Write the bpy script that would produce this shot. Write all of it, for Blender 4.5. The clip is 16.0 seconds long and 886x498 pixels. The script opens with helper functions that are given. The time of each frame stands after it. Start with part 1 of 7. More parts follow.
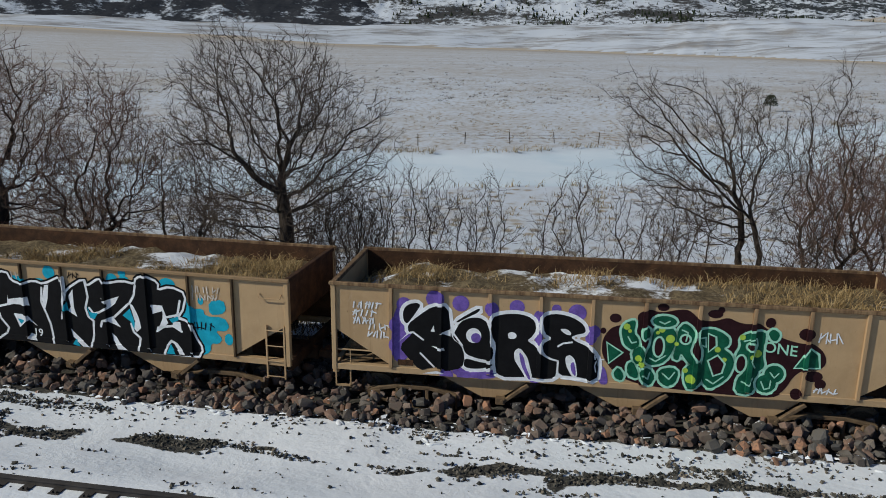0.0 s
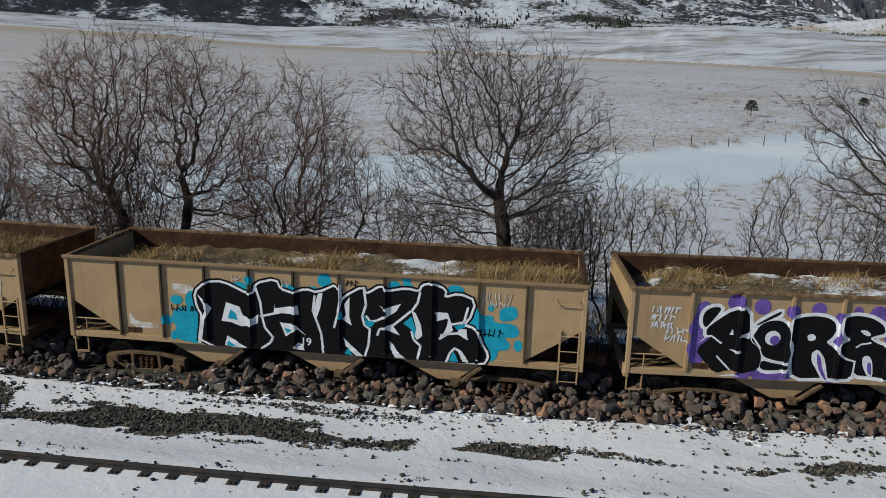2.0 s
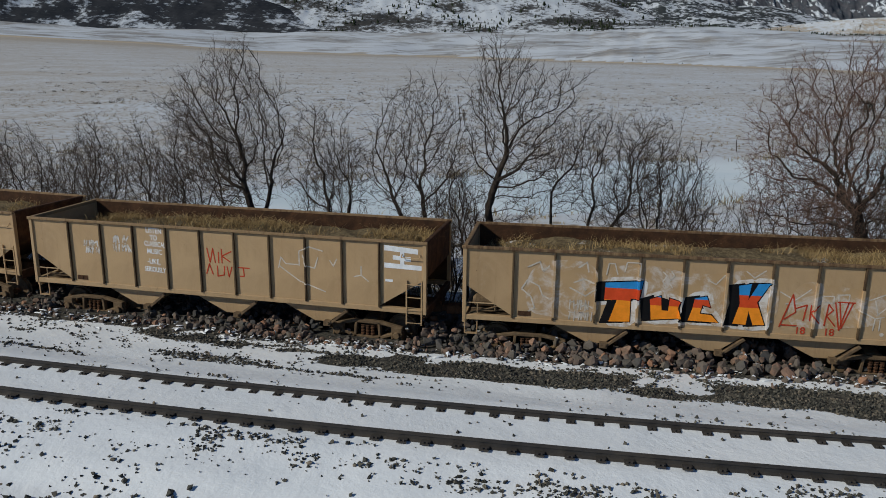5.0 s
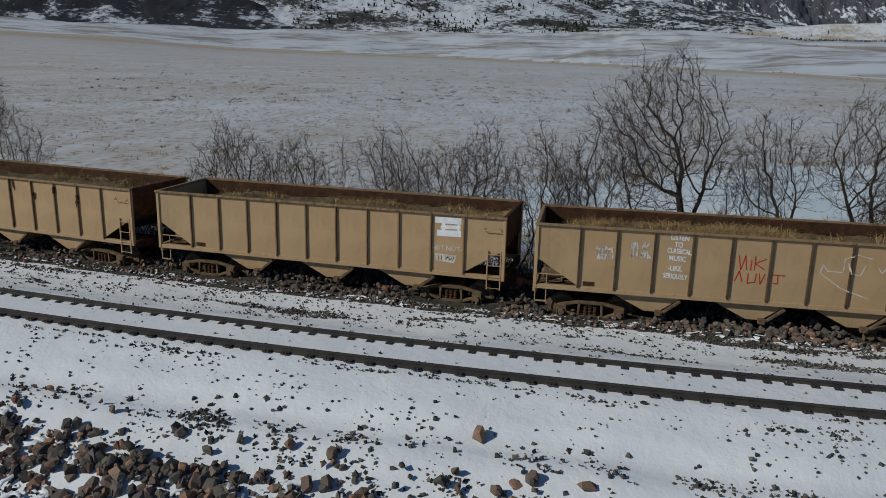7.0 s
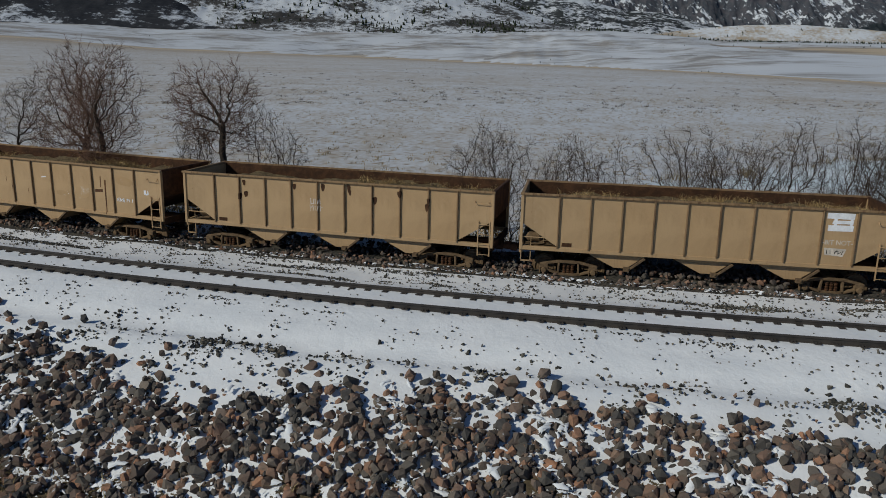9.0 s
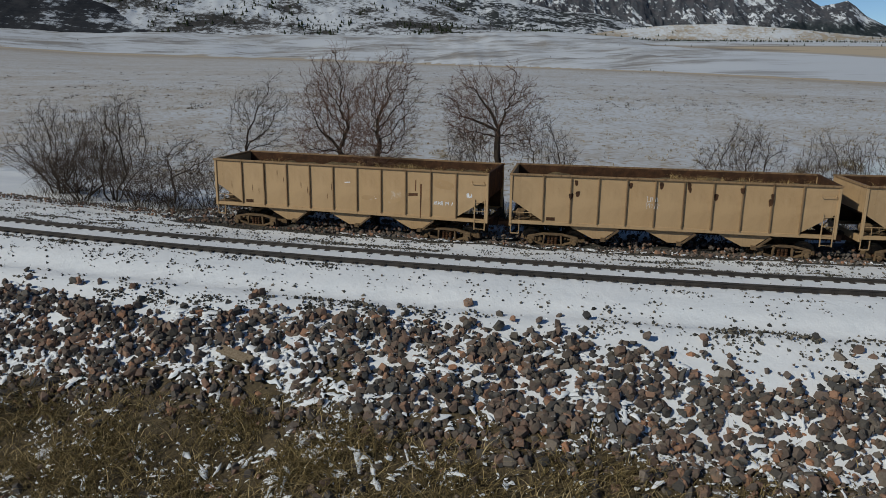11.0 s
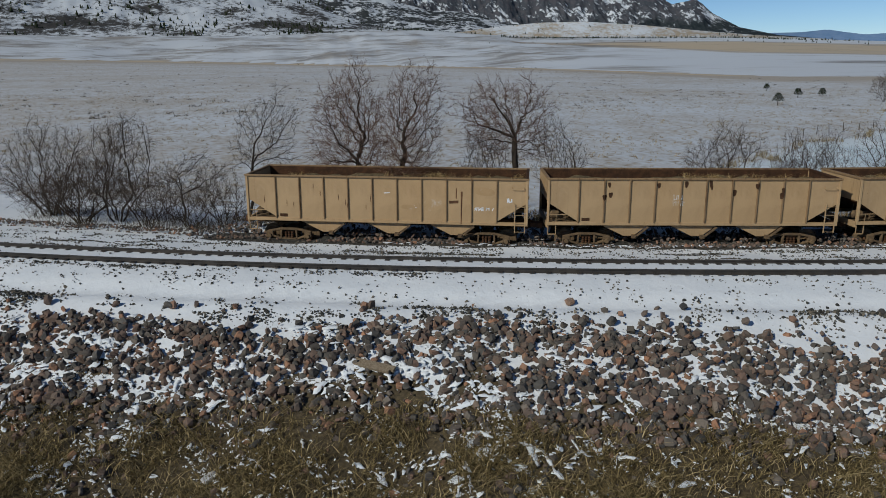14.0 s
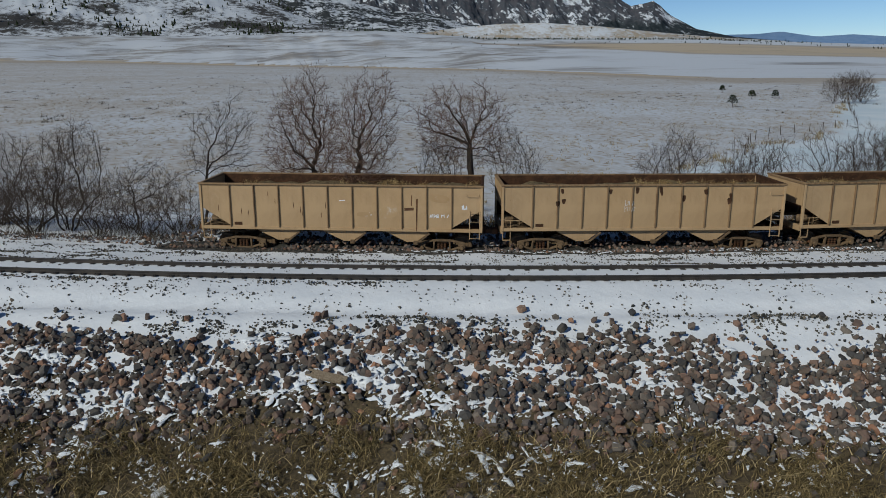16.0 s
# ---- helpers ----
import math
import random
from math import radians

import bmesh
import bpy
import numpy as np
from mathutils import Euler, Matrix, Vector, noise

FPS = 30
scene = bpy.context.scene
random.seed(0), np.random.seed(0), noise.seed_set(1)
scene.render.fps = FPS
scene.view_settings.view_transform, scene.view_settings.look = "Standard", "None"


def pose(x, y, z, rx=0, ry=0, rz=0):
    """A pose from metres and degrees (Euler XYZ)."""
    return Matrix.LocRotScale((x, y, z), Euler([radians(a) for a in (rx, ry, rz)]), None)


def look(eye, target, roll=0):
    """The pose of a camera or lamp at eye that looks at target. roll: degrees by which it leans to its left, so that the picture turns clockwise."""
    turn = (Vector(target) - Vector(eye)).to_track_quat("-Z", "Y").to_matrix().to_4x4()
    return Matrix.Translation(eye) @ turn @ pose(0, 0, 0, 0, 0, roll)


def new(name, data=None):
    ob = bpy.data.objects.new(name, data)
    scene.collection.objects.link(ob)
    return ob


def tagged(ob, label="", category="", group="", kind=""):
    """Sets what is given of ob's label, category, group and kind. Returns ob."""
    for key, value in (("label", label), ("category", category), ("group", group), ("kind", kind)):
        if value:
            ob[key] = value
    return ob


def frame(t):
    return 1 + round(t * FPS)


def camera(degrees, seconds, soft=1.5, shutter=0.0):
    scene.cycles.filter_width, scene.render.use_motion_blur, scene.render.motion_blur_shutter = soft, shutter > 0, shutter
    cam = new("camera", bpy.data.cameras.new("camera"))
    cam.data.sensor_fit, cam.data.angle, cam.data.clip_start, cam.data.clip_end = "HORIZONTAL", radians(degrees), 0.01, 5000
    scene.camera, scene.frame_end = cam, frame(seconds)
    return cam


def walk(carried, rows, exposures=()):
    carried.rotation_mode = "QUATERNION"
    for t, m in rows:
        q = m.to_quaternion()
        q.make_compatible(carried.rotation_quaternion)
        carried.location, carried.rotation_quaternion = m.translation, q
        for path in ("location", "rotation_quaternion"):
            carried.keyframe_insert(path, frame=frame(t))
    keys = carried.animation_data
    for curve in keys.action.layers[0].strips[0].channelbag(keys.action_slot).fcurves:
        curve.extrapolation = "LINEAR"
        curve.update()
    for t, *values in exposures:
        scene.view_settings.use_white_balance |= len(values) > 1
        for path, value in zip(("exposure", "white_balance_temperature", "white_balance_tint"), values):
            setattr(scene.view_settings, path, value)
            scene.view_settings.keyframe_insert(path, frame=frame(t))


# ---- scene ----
cam = camera(59.85, 16.0, soft=0.9)
PATH = [
    (0, (40.904, -11.274, 6.737), (37.712, -2.111, 4.318), -1.13),
    (0.5, (40.073, -11.572, 6.778), (36.961, -2.381, 4.362), -0.79),
    (1, (38.548, -12.024, 6.800), (35.668, -2.756, 4.392), -0.70),
    (1.5, (36.364, -12.687, 6.844), (33.662, -3.363, 4.444), -0.66),
    (2, (33.509, -13.583, 6.938), (31.023, -4.199, 4.540), -0.51),
    (2.5, (30.089, -14.574, 7.010), (27.694, -5.163, 4.623), -0.47),
    (3, (26.444, -15.520, 7.094), (24.056, -6.106, 4.715), -0.63),
    (3.5, (22.730, -16.493, 7.205), (20.353, -7.074, 4.835), -0.89),
    (4, (18.933, -17.366, 7.314), (16.568, -7.940, 4.955), -0.97),
    (4.5, (15.066, -18.262, 7.456), (12.740, -8.826, 5.101), -1.05),
    (5, (11.149, -19.143, 7.598), (8.892, -9.690, 5.245), -1.18),
    (5.2, (9.609, -19.471, 7.622), (7.369, -10.009, 5.290), -1.35),
    (7.3, (-6.723, -22.943, 8.075), (-8.495, -13.390, 5.709), -0.31),
    (7.5, (-8.189, -23.215, 8.085), (-9.859, -13.642, 5.724), -0.39),
    (8, (-11.833, -23.953, 8.164), (-13.263, -14.344, 5.795), -0.32),
    (8.5, (-15.544, -24.637, 8.213), (-16.747, -14.997, 5.842), -0.40),
    (9, (-19.273, -25.230, 8.251), (-20.260, -15.565, 5.884), -0.51),
    (9.5, (-23.073, -25.811, 8.364), (-23.815, -16.125, 5.991), -0.29),
    (10, (-26.855, -26.306, 8.448), (-27.345, -16.604, 6.076), -0.53),
    (10.2, (-28.380, -26.465, 8.443), (-28.754, -16.754, 6.086), -0.60),
    (12.3, (-40.543, -27.746, 8.900), (-40.561, -18.032, 6.522), -1.74),
    (12.5, (-40.865, -27.764, 8.934), (-40.753, -18.053, 6.553), -1.79),
    (13, (-41.128, -27.837, 8.993), (-40.545, -18.144, 6.602), -1.91),
    (13.5, (-41.109, -27.844, 9.110), (-40.038, -18.197, 6.705), -1.97),
    (14, (-41.041, -27.911, 9.290), (-39.716, -18.298, 6.877), -1.95),
    (14.5, (-40.932, -27.977, 9.427), (-39.586, -18.366, 7.015), -1.93),
    (15, (-40.875, -28.033, 9.512), (-39.506, -18.425, 7.100), -1.93),
    (15.5, (-40.751, -28.009, 9.557), (-39.272, -18.419, 7.138), -1.90),
    (16, (-40.699, -28.081, 9.575), (-38.913, -18.544, 7.156), -1.85),
]
walk(cam, [(t, look(eye, target, roll)) for t, eye, target, roll in PATH],
     exposures=[(0, 0.30, 6500, 4), (1.5, 0.28, 6600, 4), (3.5, 0.26, 6800, 5), (5, 0.07, 6500, 4), (7.5, -0.16, 6450, 4), (10, -0.14, 6650, 4), (12.5, -0.08, 6500, 4), (16, -0.09, 6350, 3.5)])

# ---- sky and sun ----
SUN_AZ, SUN_EL = radians(235), radians(34)     # azimuth clockwise from +y
world = bpy.data.worlds.new("sky")
scene.world = world
world.use_nodes = True
wn = world.node_tree
sky = wn.nodes.new("ShaderNodeTexSky")
sky.sky_type = "NISHITA"
sky.sun_disc = False
sky.sun_elevation, sky.sun_rotation = SUN_EL, SUN_AZ
sky.altitude = 3000
sky.air_density, sky.dust_density, sky.ozone_density = 0.75, 0.0, 5.0
wn.nodes["Background"].inputs["Strength"].default_value = 0.075
wn.links.new(sky.outputs["Color"], wn.nodes["Background"].inputs["Color"])
sun_data = bpy.data.lights.new("sun", "SUN")
sun_data.energy, sun_data.angle, sun_data.color = 2.85, radians(0.55), (1.0, 0.95, 0.87)
sun = new("sun", sun_data)
sun_way = Vector((math.sin(SUN_AZ) * math.cos(SUN_EL), math.cos(SUN_AZ) * math.cos(SUN_EL), math.sin(SUN_EL)))
sun.matrix_world = look(sun_way * 200, (0, 0, 0))


# ---- materials ----
class Mat:
    """A small helper round one node material."""

    def __init__(self, name, rough=0.85, metal=0.0, spec=0.3):
        self.m = bpy.data.materials.new(name)
        self.m.use_nodes = True
        self.t = self.m.node_tree
        self.b = self.t.nodes["Principled BSDF"]
        self.b.inputs["Roughness"].default_value = rough
        self.b.inputs["Metallic"].default_value = metal
        self.b.inputs["Specular IOR Level"].default_value = spec

    def node(self, kind, **inputs):
        n = self.t.nodes.new("ShaderNode" + kind)
        for k, v in inputs.items():
            k = k.replace("_", " ")
            if isinstance(v, bpy.types.NodeSocket):
                self.t.links.new(v, n.inputs[k])
            else:
                n.inputs[k].default_value = v
        return n

    def pos(self, kind="Object"):
        return self.t.nodes.new("ShaderNodeTexCoord").outputs[kind]

    def noise(self, scale, detail=4.0, rough=0.6, vec=None, dist=0.0):
        n = self.node("TexNoise", Scale=scale, Detail=detail, Roughness=rough, Distortion=dist)
        self.t.links.new(vec if vec is not None else self.pos(), n.inputs["Vector"])
        return n.outputs["Fac"]

    def vor(self, scale, vec=None, out="Color"):
        n = self.node("TexVoronoi", Scale=scale)
        self.t.links.new(vec if vec is not None else self.pos(), n.inputs["Vector"])
        return n.outputs[out]

    def scaled(self, vec, sx, sy, sz):
        n = self.t.nodes.new("ShaderNodeMapping")
        self.t.links.new(vec, n.inputs["Vector"])
        n.inputs["Scale"].default_value = (sx, sy, sz)
        return n.outputs["Vector"]

    def step(self, v, a, b):
        n = self.t.nodes.new("ShaderNodeMapRange")
        n.interpolation_type = "SMOOTHSTEP"
        self.t.links.new(v, n.inputs["Value"])
        n.inputs["From Min"].default_value, n.inputs["From Max"].default_value = a, b
        return n.outputs["Result"]

    def math(self, op, a, b=0.0):
        n = self.t.nodes.new("ShaderNodeMath")
        n.operation = op
        for i, v in enumerate((a, b)):
            if isinstance(v, bpy.types.NodeSocket):
                self.t.links.new(v, n.inputs[i])
            else:
                n.inputs[i].default_value = v
        return n.outputs[0]

    def mix(self, fac, a, b):
        n = self.t.nodes.new("ShaderNodeMix")
        n.data_type = "RGBA"
        for k, v in ((0, fac), (6, a), (7, b)):
            if isinstance(v, bpy.types.NodeSocket):
                self.t.links.new(v, n.inputs[k])
            else:
                n.inputs[k].default_value = v if k == 0 else (*v, 1.0)
        return n.outputs[2]

    def attr(self, name, out="Fac"):
        n = self.t.nodes.new("ShaderNodeAttribute")
        n.attribute_name = name
        return n.outputs[out]

    def color(self, v):
        if isinstance(v, bpy.types.NodeSocket):
            self.t.links.new(v, self.b.inputs["Base Color"])
        else:
            self.b.inputs["Base Color"].default_value = (*v, 1.0)
        return self

    def rough(self, v):
        self.t.links.new(v, self.b.inputs["Roughness"])
        return self

    def bump(self, v, strength=0.4, dist=0.02):
        n = self.node("Bump", Strength=strength, Distance=dist)
        self.t.links.new(v, n.inputs["Height"])
        self.t.links.new(n.outputs["Normal"], self.b.inputs["Normal"])
        return self


def object_random(m):
    return m.t.nodes.new("ShaderNodeObjectInfo").outputs["Random"]


def island_random(m):
    return m.t.nodes.new("ShaderNodeNewGeometry").outputs["Random Per Island"]


def ramp(m, v, stops):
    n = m.t.nodes.new("ShaderNodeValToRGB")
    el = n.color_ramp.elements
    while len(el) < len(stops):
        el.new(0.5)
    for e, (p, c) in zip(el, stops):
        e.position, e.color = p, (*c, 1.0)
    m.t.links.new(v, n.inputs["Fac"])
    return n.outputs["Color"]


def car_paint():
    m = Mat("weathered_tan_paint", rough=0.62, spec=0.25)
    big = m.noise(0.7, 5, 0.65, m.pos("Object"), 0.6)
    drip = m.noise(1.0, 6, 0.7, m.scaled(m.pos("Object"), 6.0, 6.0, 0.5))
    fine = m.noise(38, 3, 0.6)
    c = m.mix(m.step(big, 0.35, 0.7), (0.45, 0.30, 0.16), (0.355, 0.23, 0.118))
    c = m.mix(m.step(drip, 0.52, 0.82), c, (0.25, 0.15, 0.075))
    pale = m.noise(1.9, 6, 0.72, m.scaled(m.pos("Object"), 1.0, 1.0, 0.7), 1.0)
    c = m.mix(m.math("MULTIPLY", m.step(pale, 0.56, 0.72), 0.35), c, (0.52, 0.39, 0.25))
    scar = m.noise(5.5, 6, 0.75, m.scaled(m.pos("Object"), 1.6, 1.6, 0.6), 0.8)
    c = m.mix(m.math("MULTIPLY", m.step(scar, 0.64, 0.72), 0.75), c, (0.13, 0.07, 0.036))
    c = m.mix(m.math("MULTIPLY", m.step(fine, 0.6, 0.75), 0.35), c, (0.20, 0.105, 0.05))
    rnd = object_random(m)
    c = m.mix(m.math("MULTIPLY", rnd, 0.25), c, (0.45, 0.33, 0.2))
    m.color(c).bump(m.noise(3.0, 4), 0.15, 0.03)
    return m.m


def rust(name="rusted_steel", dark=1.0):
    m = Mat(name, rough=0.9, spec=0.15)
    a, b = m.noise(2.3, 6, 0.7), m.noise(31, 4, 0.7)
    c = m.mix(m.step(a, 0.35, 0.68), (0.075 * dark, 0.04 * dark, 0.024 * dark), (0.17 * dark, 0.083 * dark, 0.042 * dark))
    c = m.mix(m.step(b, 0.5, 0.75), c, (0.05 * dark, 0.033 * dark, 0.025 * dark))
    m.color(c).bump(b, 0.3, 0.01)
    return m.m


def rail_steel():
    m = Mat("dark_rail_steel", rough=0.7, metal=0.2, spec=0.3)
    a, b = m.noise(0.9, 5, 0.7), m.noise(25, 4, 0.7)
    c = m.mix(m.step(a, 0.35, 0.68), (0.046, 0.042, 0.040), (0.072, 0.061, 0.052))
    m.color(m.mix(m.step(b, 0.5, 0.75), c, (0.036, 0.031, 0.028))).bump(b, 0.2, 0.01)
    return m.m


def dusty_steel():
    m = Mat("dusty_truck_steel", rough=0.9, spec=0.2)
    a, b = m.noise(3.0, 5, 0.7), m.noise(22, 4, 0.7)
    c = m.mix(m.step(a, 0.35, 0.65), (0.20, 0.135, 0.076), (0.105, 0.070, 0.042))
    c = m.mix(m.step(b, 0.55, 0.75), c, (0.06, 0.04, 0.026))
    m.color(c).bump(b, 0.3, 0.01)
    return m.m


def spray(name, col, var=0.12, rough=0.55):
    m = Mat(name, rough=rough, spec=0.12)
    a = m.noise(4.0, 5, 0.7)
    d = tuple(v * (1 - var) for v in col)
    e = tuple(min(1.0, v * (1 + var) + 0.002) for v in col)
    m.color(m.mix(m.step(a, 0.3, 0.7), d, e))
    return m.m


def stone(name, rnd, snowy=1.02):
    m = Mat(name, rough=0.92, spec=0.2)
    r = object_random(m) if rnd == "object" else island_random(m)
    c = ramp(m, r, [(0.0, (0.048, 0.047, 0.048)), (0.16, (0.12, 0.11, 0.10)), (0.32, (0.20, 0.127, 0.094)), (0.46, (0.068, 0.063, 0.058)),
                    (0.58, (0.15, 0.11, 0.09)), (0.7, (0.37, 0.19, 0.112)), (0.78, (0.20, 0.165, 0.135)), (0.88, (0.06, 0.058, 0.057)), (1.0, (0.27, 0.16, 0.112))])
    n, f = m.noise(2.2, 5, 0.7, m.pos("Object")), m.noise(17, 5, 0.7, m.pos("Object"))
    c = m.mix(m.step(n, 0.4, 0.75), c, (0.11, 0.095, 0.075))
    c = m.mix(m.math("MULTIPLY", m.step(f, 0.5, 0.8), 0.5), c, (0.045, 0.038, 0.033))
    geo = m.t.nodes.new("ShaderNodeNewGeometry")
    sep = m.node("SeparateXYZ", Vector=geo.outputs["Normal"])
    up = m.math("ADD", sep.outputs["Z"], m.math("MULTIPLY", m.math("SUBTRACT", n, 0.5), 1.2))
    c = m.mix(m.math("MULTIPLY", m.step(up, snowy, snowy + 0.1), m.step(r, 0.35, 0.45) if snowy > 0.9 else 1.0), c, (0.76, 0.79, 0.83))
    m.color(c).bump(f, 0.5, 0.02)
    return m.m


def gravel_stone():
    m = Mat("ballast_stone", rough=0.92, spec=0.2)
    c = ramp(m, island_random(m), [(0.0, (0.028, 0.028, 0.026)), (0.4, (0.065, 0.062, 0.052)), (0.75, (0.115, 0.105, 0.085)), (1.0, (0.20, 0.165, 0.125))])
    m.color(c)
    return m.m


def bark(name, lo, hi):
    m = Mat(name, rough=0.95, spec=0.1)
    a = m.noise(5.0, 5, 0.7, m.scaled(m.pos("Object"), 4, 4, 1))
    m.color(m.mix(m.step(a, 0.3, 0.7), lo, hi)).bump(a, 0.5, 0.02)
    return m.m


def blades(name, cols):
    m = Mat(name, rough=0.9, spec=0.1)
    m.color(ramp(m, island_random(m), cols))
    return m.m


def ground_mat():
    """Snow over ballast, soil and dry grass; the sheet carries how bare each spot is."""
    m = Mat("snowy_ground", rough=0.8, spec=0.25)
    P = m.pos("Object")
    bare, grass, straw, far = m.attr("bare"), m.attr("grass"), m.attr("straw"), m.attr("far")
    n1, n2, n3 = m.noise(0.55, 6, 0.62, P, 0.4), m.noise(2.6, 5, 0.65, P), m.noise(11.0, 4, 0.65, P)
    w1, w2 = m.noise(0.06, 6, 0.6, P), m.noise(0.012, 6, 0.6, P)
    snow = m.mix(m.step(n1, 0.3, 0.7), (0.74, 0.765, 0.79), (0.82, 0.83, 0.84))
    snow = m.mix(m.math("MULTIPLY", m.step(w1, 0.35, 0.7), 0.3), snow, (0.63, 0.66, 0.70))
    snow = m.mix(m.math("MULTIPLY", m.step(straw, -0.7, -0.1), 0.75), snow, (0.53, 0.565, 0.615))
    # ballast showing through
    grain = m.vor(16.0, P)
    sep = m.node("SeparateColor", Color=grain)
    rock = ramp(m, sep.outputs[0], [(0.0, (0.025, 0.024, 0.022)), (0.5, (0.06, 0.056, 0.047)), (1.0, (0.11, 0.098, 0.08))])
    field = m.math("ADD", m.math("MULTIPLY", n2, 0.45), m.math("ADD", m.math("MULTIPLY", n1, 0.4), m.math("MULTIPLY", n3, 0.25)))
    field = m.math("ADD", field, bare)
    c = m.mix(m.step(field, 0.84, 0.90), snow, rock)
    # soil and grass litter on the bank
    soil = m.mix(m.step(n3, 0.35, 0.7), (0.066, 0.050, 0.030), (0.125, 0.094, 0.052))
    soil = m.mix(m.step(n2, 0.45, 0.75), soil, (0.042, 0.032, 0.020))
    gf = m.math("ADD", m.math("ADD", m.math("MULTIPLY", n1, 0.35), m.math("ADD", m.math("MULTIPLY", n2, 0.4), m.math("MULTIPLY", n3, 0.45))), grass)
    c = m.mix(m.step(gf, 1.055, 1.09), c, soil)
    # straw and tussocks of the far meadow
    tuft = m.math("ADD", m.math("MULTIPLY", m.noise(1.7, 4, 0.75, m.scaled(P, 1, 0.5, 1)), 0.5), m.math("MULTIPLY", m.noise(0.25, 5, 0.75, m.scaled(P, 1, 0.4, 1)), 0.5))
    tf = m.math("ADD", m.math("ADD", m.math("MULTIPLY", tuft, 0.92), m.math("MULTIPLY", w1, 0.18)), straw)
    st = m.mix(m.step(n2, 0.35, 0.7), (0.42, 0.335, 0.23), (0.29, 0.24, 0.18))
    st = m.mix(m.step(straw, 0.85, 1.0), st, (0.50, 0.37, 0.20))
    c = m.mix(m.math("MULTIPLY", m.step(tf, 0.86, 1.16), 0.78), c, st)
    # low tussocks, each a dark dimple with straw in it
    cell = m.vor(0.95, m.scaled(P, 1, 0.8, 1), "Distance")
    dots = m.math("MULTIPLY", m.step(cell, 0.42, 0.12), m.math("MULTIPLY", m.step(straw, 0.2, 0.35), m.step(far, 0.0, -0.5)))
    c = m.mix(m.math("MULTIPLY", dots, m.step(m.noise(0.35, 4, 0.7, P), 0.25, 0.5)), c, m.mix(m.step(n2, 0.4, 0.6), (0.24, 0.20, 0.15), (0.40, 0.33, 0.24)))
    c = m.mix(m.attr("ice"), c, m.mix(m.step(w1, 0.4, 0.6), (0.60, 0.69, 0.74), (0.70, 0.76, 0.79)))
    hill = m.noise(0.011, 8, 0.68, m.scaled(P, 0.6, 0.9, 5.0), 0.6)
    hf = m.math("ADD", hill, far)
    c = m.mix(m.math("MULTIPLY", m.step(hf, 0.82, 1.12), 0.8), c, m.mix(m.step(w2, 0.4, 0.6), (0.22, 0.185, 0.145), (0.17, 0.155, 0.14)))
    m.color(c)
    m.bump(m.math("ADD", m.math("MULTIPLY", n1, 1.6), m.math("ADD", m.math("MULTIPLY", n2, 0.6), m.math("MULTIPLY", n3, 0.16))), 0.42, 0.09)
    return m.m


def snow_mat():
    m = Mat("old_snow", rough=0.75, spec=0.25)
    a, b = m.noise(3.0, 5, 0.6), m.noise(26, 4, 0.65)
    c = m.mix(m.step(a, 0.35, 0.7), (0.70, 0.73, 0.76), (0.80, 0.81, 0.82))
    m.color(m.mix(m.math("MULTIPLY", m.step(b, 0.6, 0.78), 0.35), c, (0.45, 0.42, 0.37))).bump(b, 0.3, 0.02)
    return m.m


def hill_mat(name, rock_a, rock_b, snow_lo, snow_hi, scale, fine=8.0, weight=0.5, ledge=2.5, slant=0.0, forest=0.0):
    m = Mat(name, rough=0.95, spec=0.05)
    P = m.pos("Object")
    if slant:
        turned = m.t.nodes.new("ShaderNodeMapping")
        turned.inputs["Rotation"].default_value = (0.0, radians(slant), 0.0)
        m.t.links.new(P, turned.inputs["Vector"])
        P = turned.outputs["Vector"]
    a, b = m.noise(scale, 6, 0.6, m.scaled(P, 1, 1, ledge * 0.6), 0.4), m.noise(scale * fine, 6, 0.72, m.scaled(P, 1, 0.6, ledge))
    c = m.mix(m.step(b, 0.3, 0.7), rock_a, rock_b)
    f = m.math("ADD", m.math("MULTIPLY", a, 1.0 - weight), m.math("MULTIPLY", b, weight))
    c = m.mix(m.step(f, snow_lo, snow_hi), c, (0.58, 0.61, 0.65))
    if forest:
        up = m.node("SeparateXYZ", Vector=m.pos("Object")).outputs["Z"]
        edge = m.math("ADD", up, m.math("MULTIPLY", m.noise(0.009, 7, 0.7, m.pos("Object")), 230.0))
        wood = m.mix(m.step(b, 0.56, 0.66), m.mix(m.step(b, 0.35, 0.5), (0.016, 0.023, 0.028), (0.034, 0.042, 0.046)), (0.30, 0.32, 0.35))
        c = m.mix(m.step(edge, forest + 25, forest - 25), c, wood)
    m.color(c)
    m.bump(a, 0.3, 4.0)
    return m.m


PAINT = car_paint()
RUST, RUST_DARK = rust(), rust("dark_rusted_steel", 0.55)
STEEL = dusty_steel()
BLACK = spray("black_spray_paint", (0.006, 0.006, 0.007), 0.12, 0.85)
WHITE = spray("white_spray_paint", (0.74, 0.75, 0.77))
FADED = spray("faded_white_spray_paint", (0.54, 0.48, 0.41), 0.25)
PURPLE = spray("purple_spray_paint", (0.15, 0.09, 0.35), 0.3)
CYAN = spray("cyan_spray_paint", (0.015, 0.33, 0.46), 0.15)
GREEN = spray("green_spray_paint", (0.006, 0.085, 0.045), 0.35)
MINT = spray("mint_spray_paint", (0.33, 0.62, 0.47), 0.12)
LIME = spray("lime_spray_paint", (0.36, 0.52, 0.07), 0.15)
MAROON = spray("dark_maroon_spray_paint", (0.022, 0.006, 0.008), 0.2)
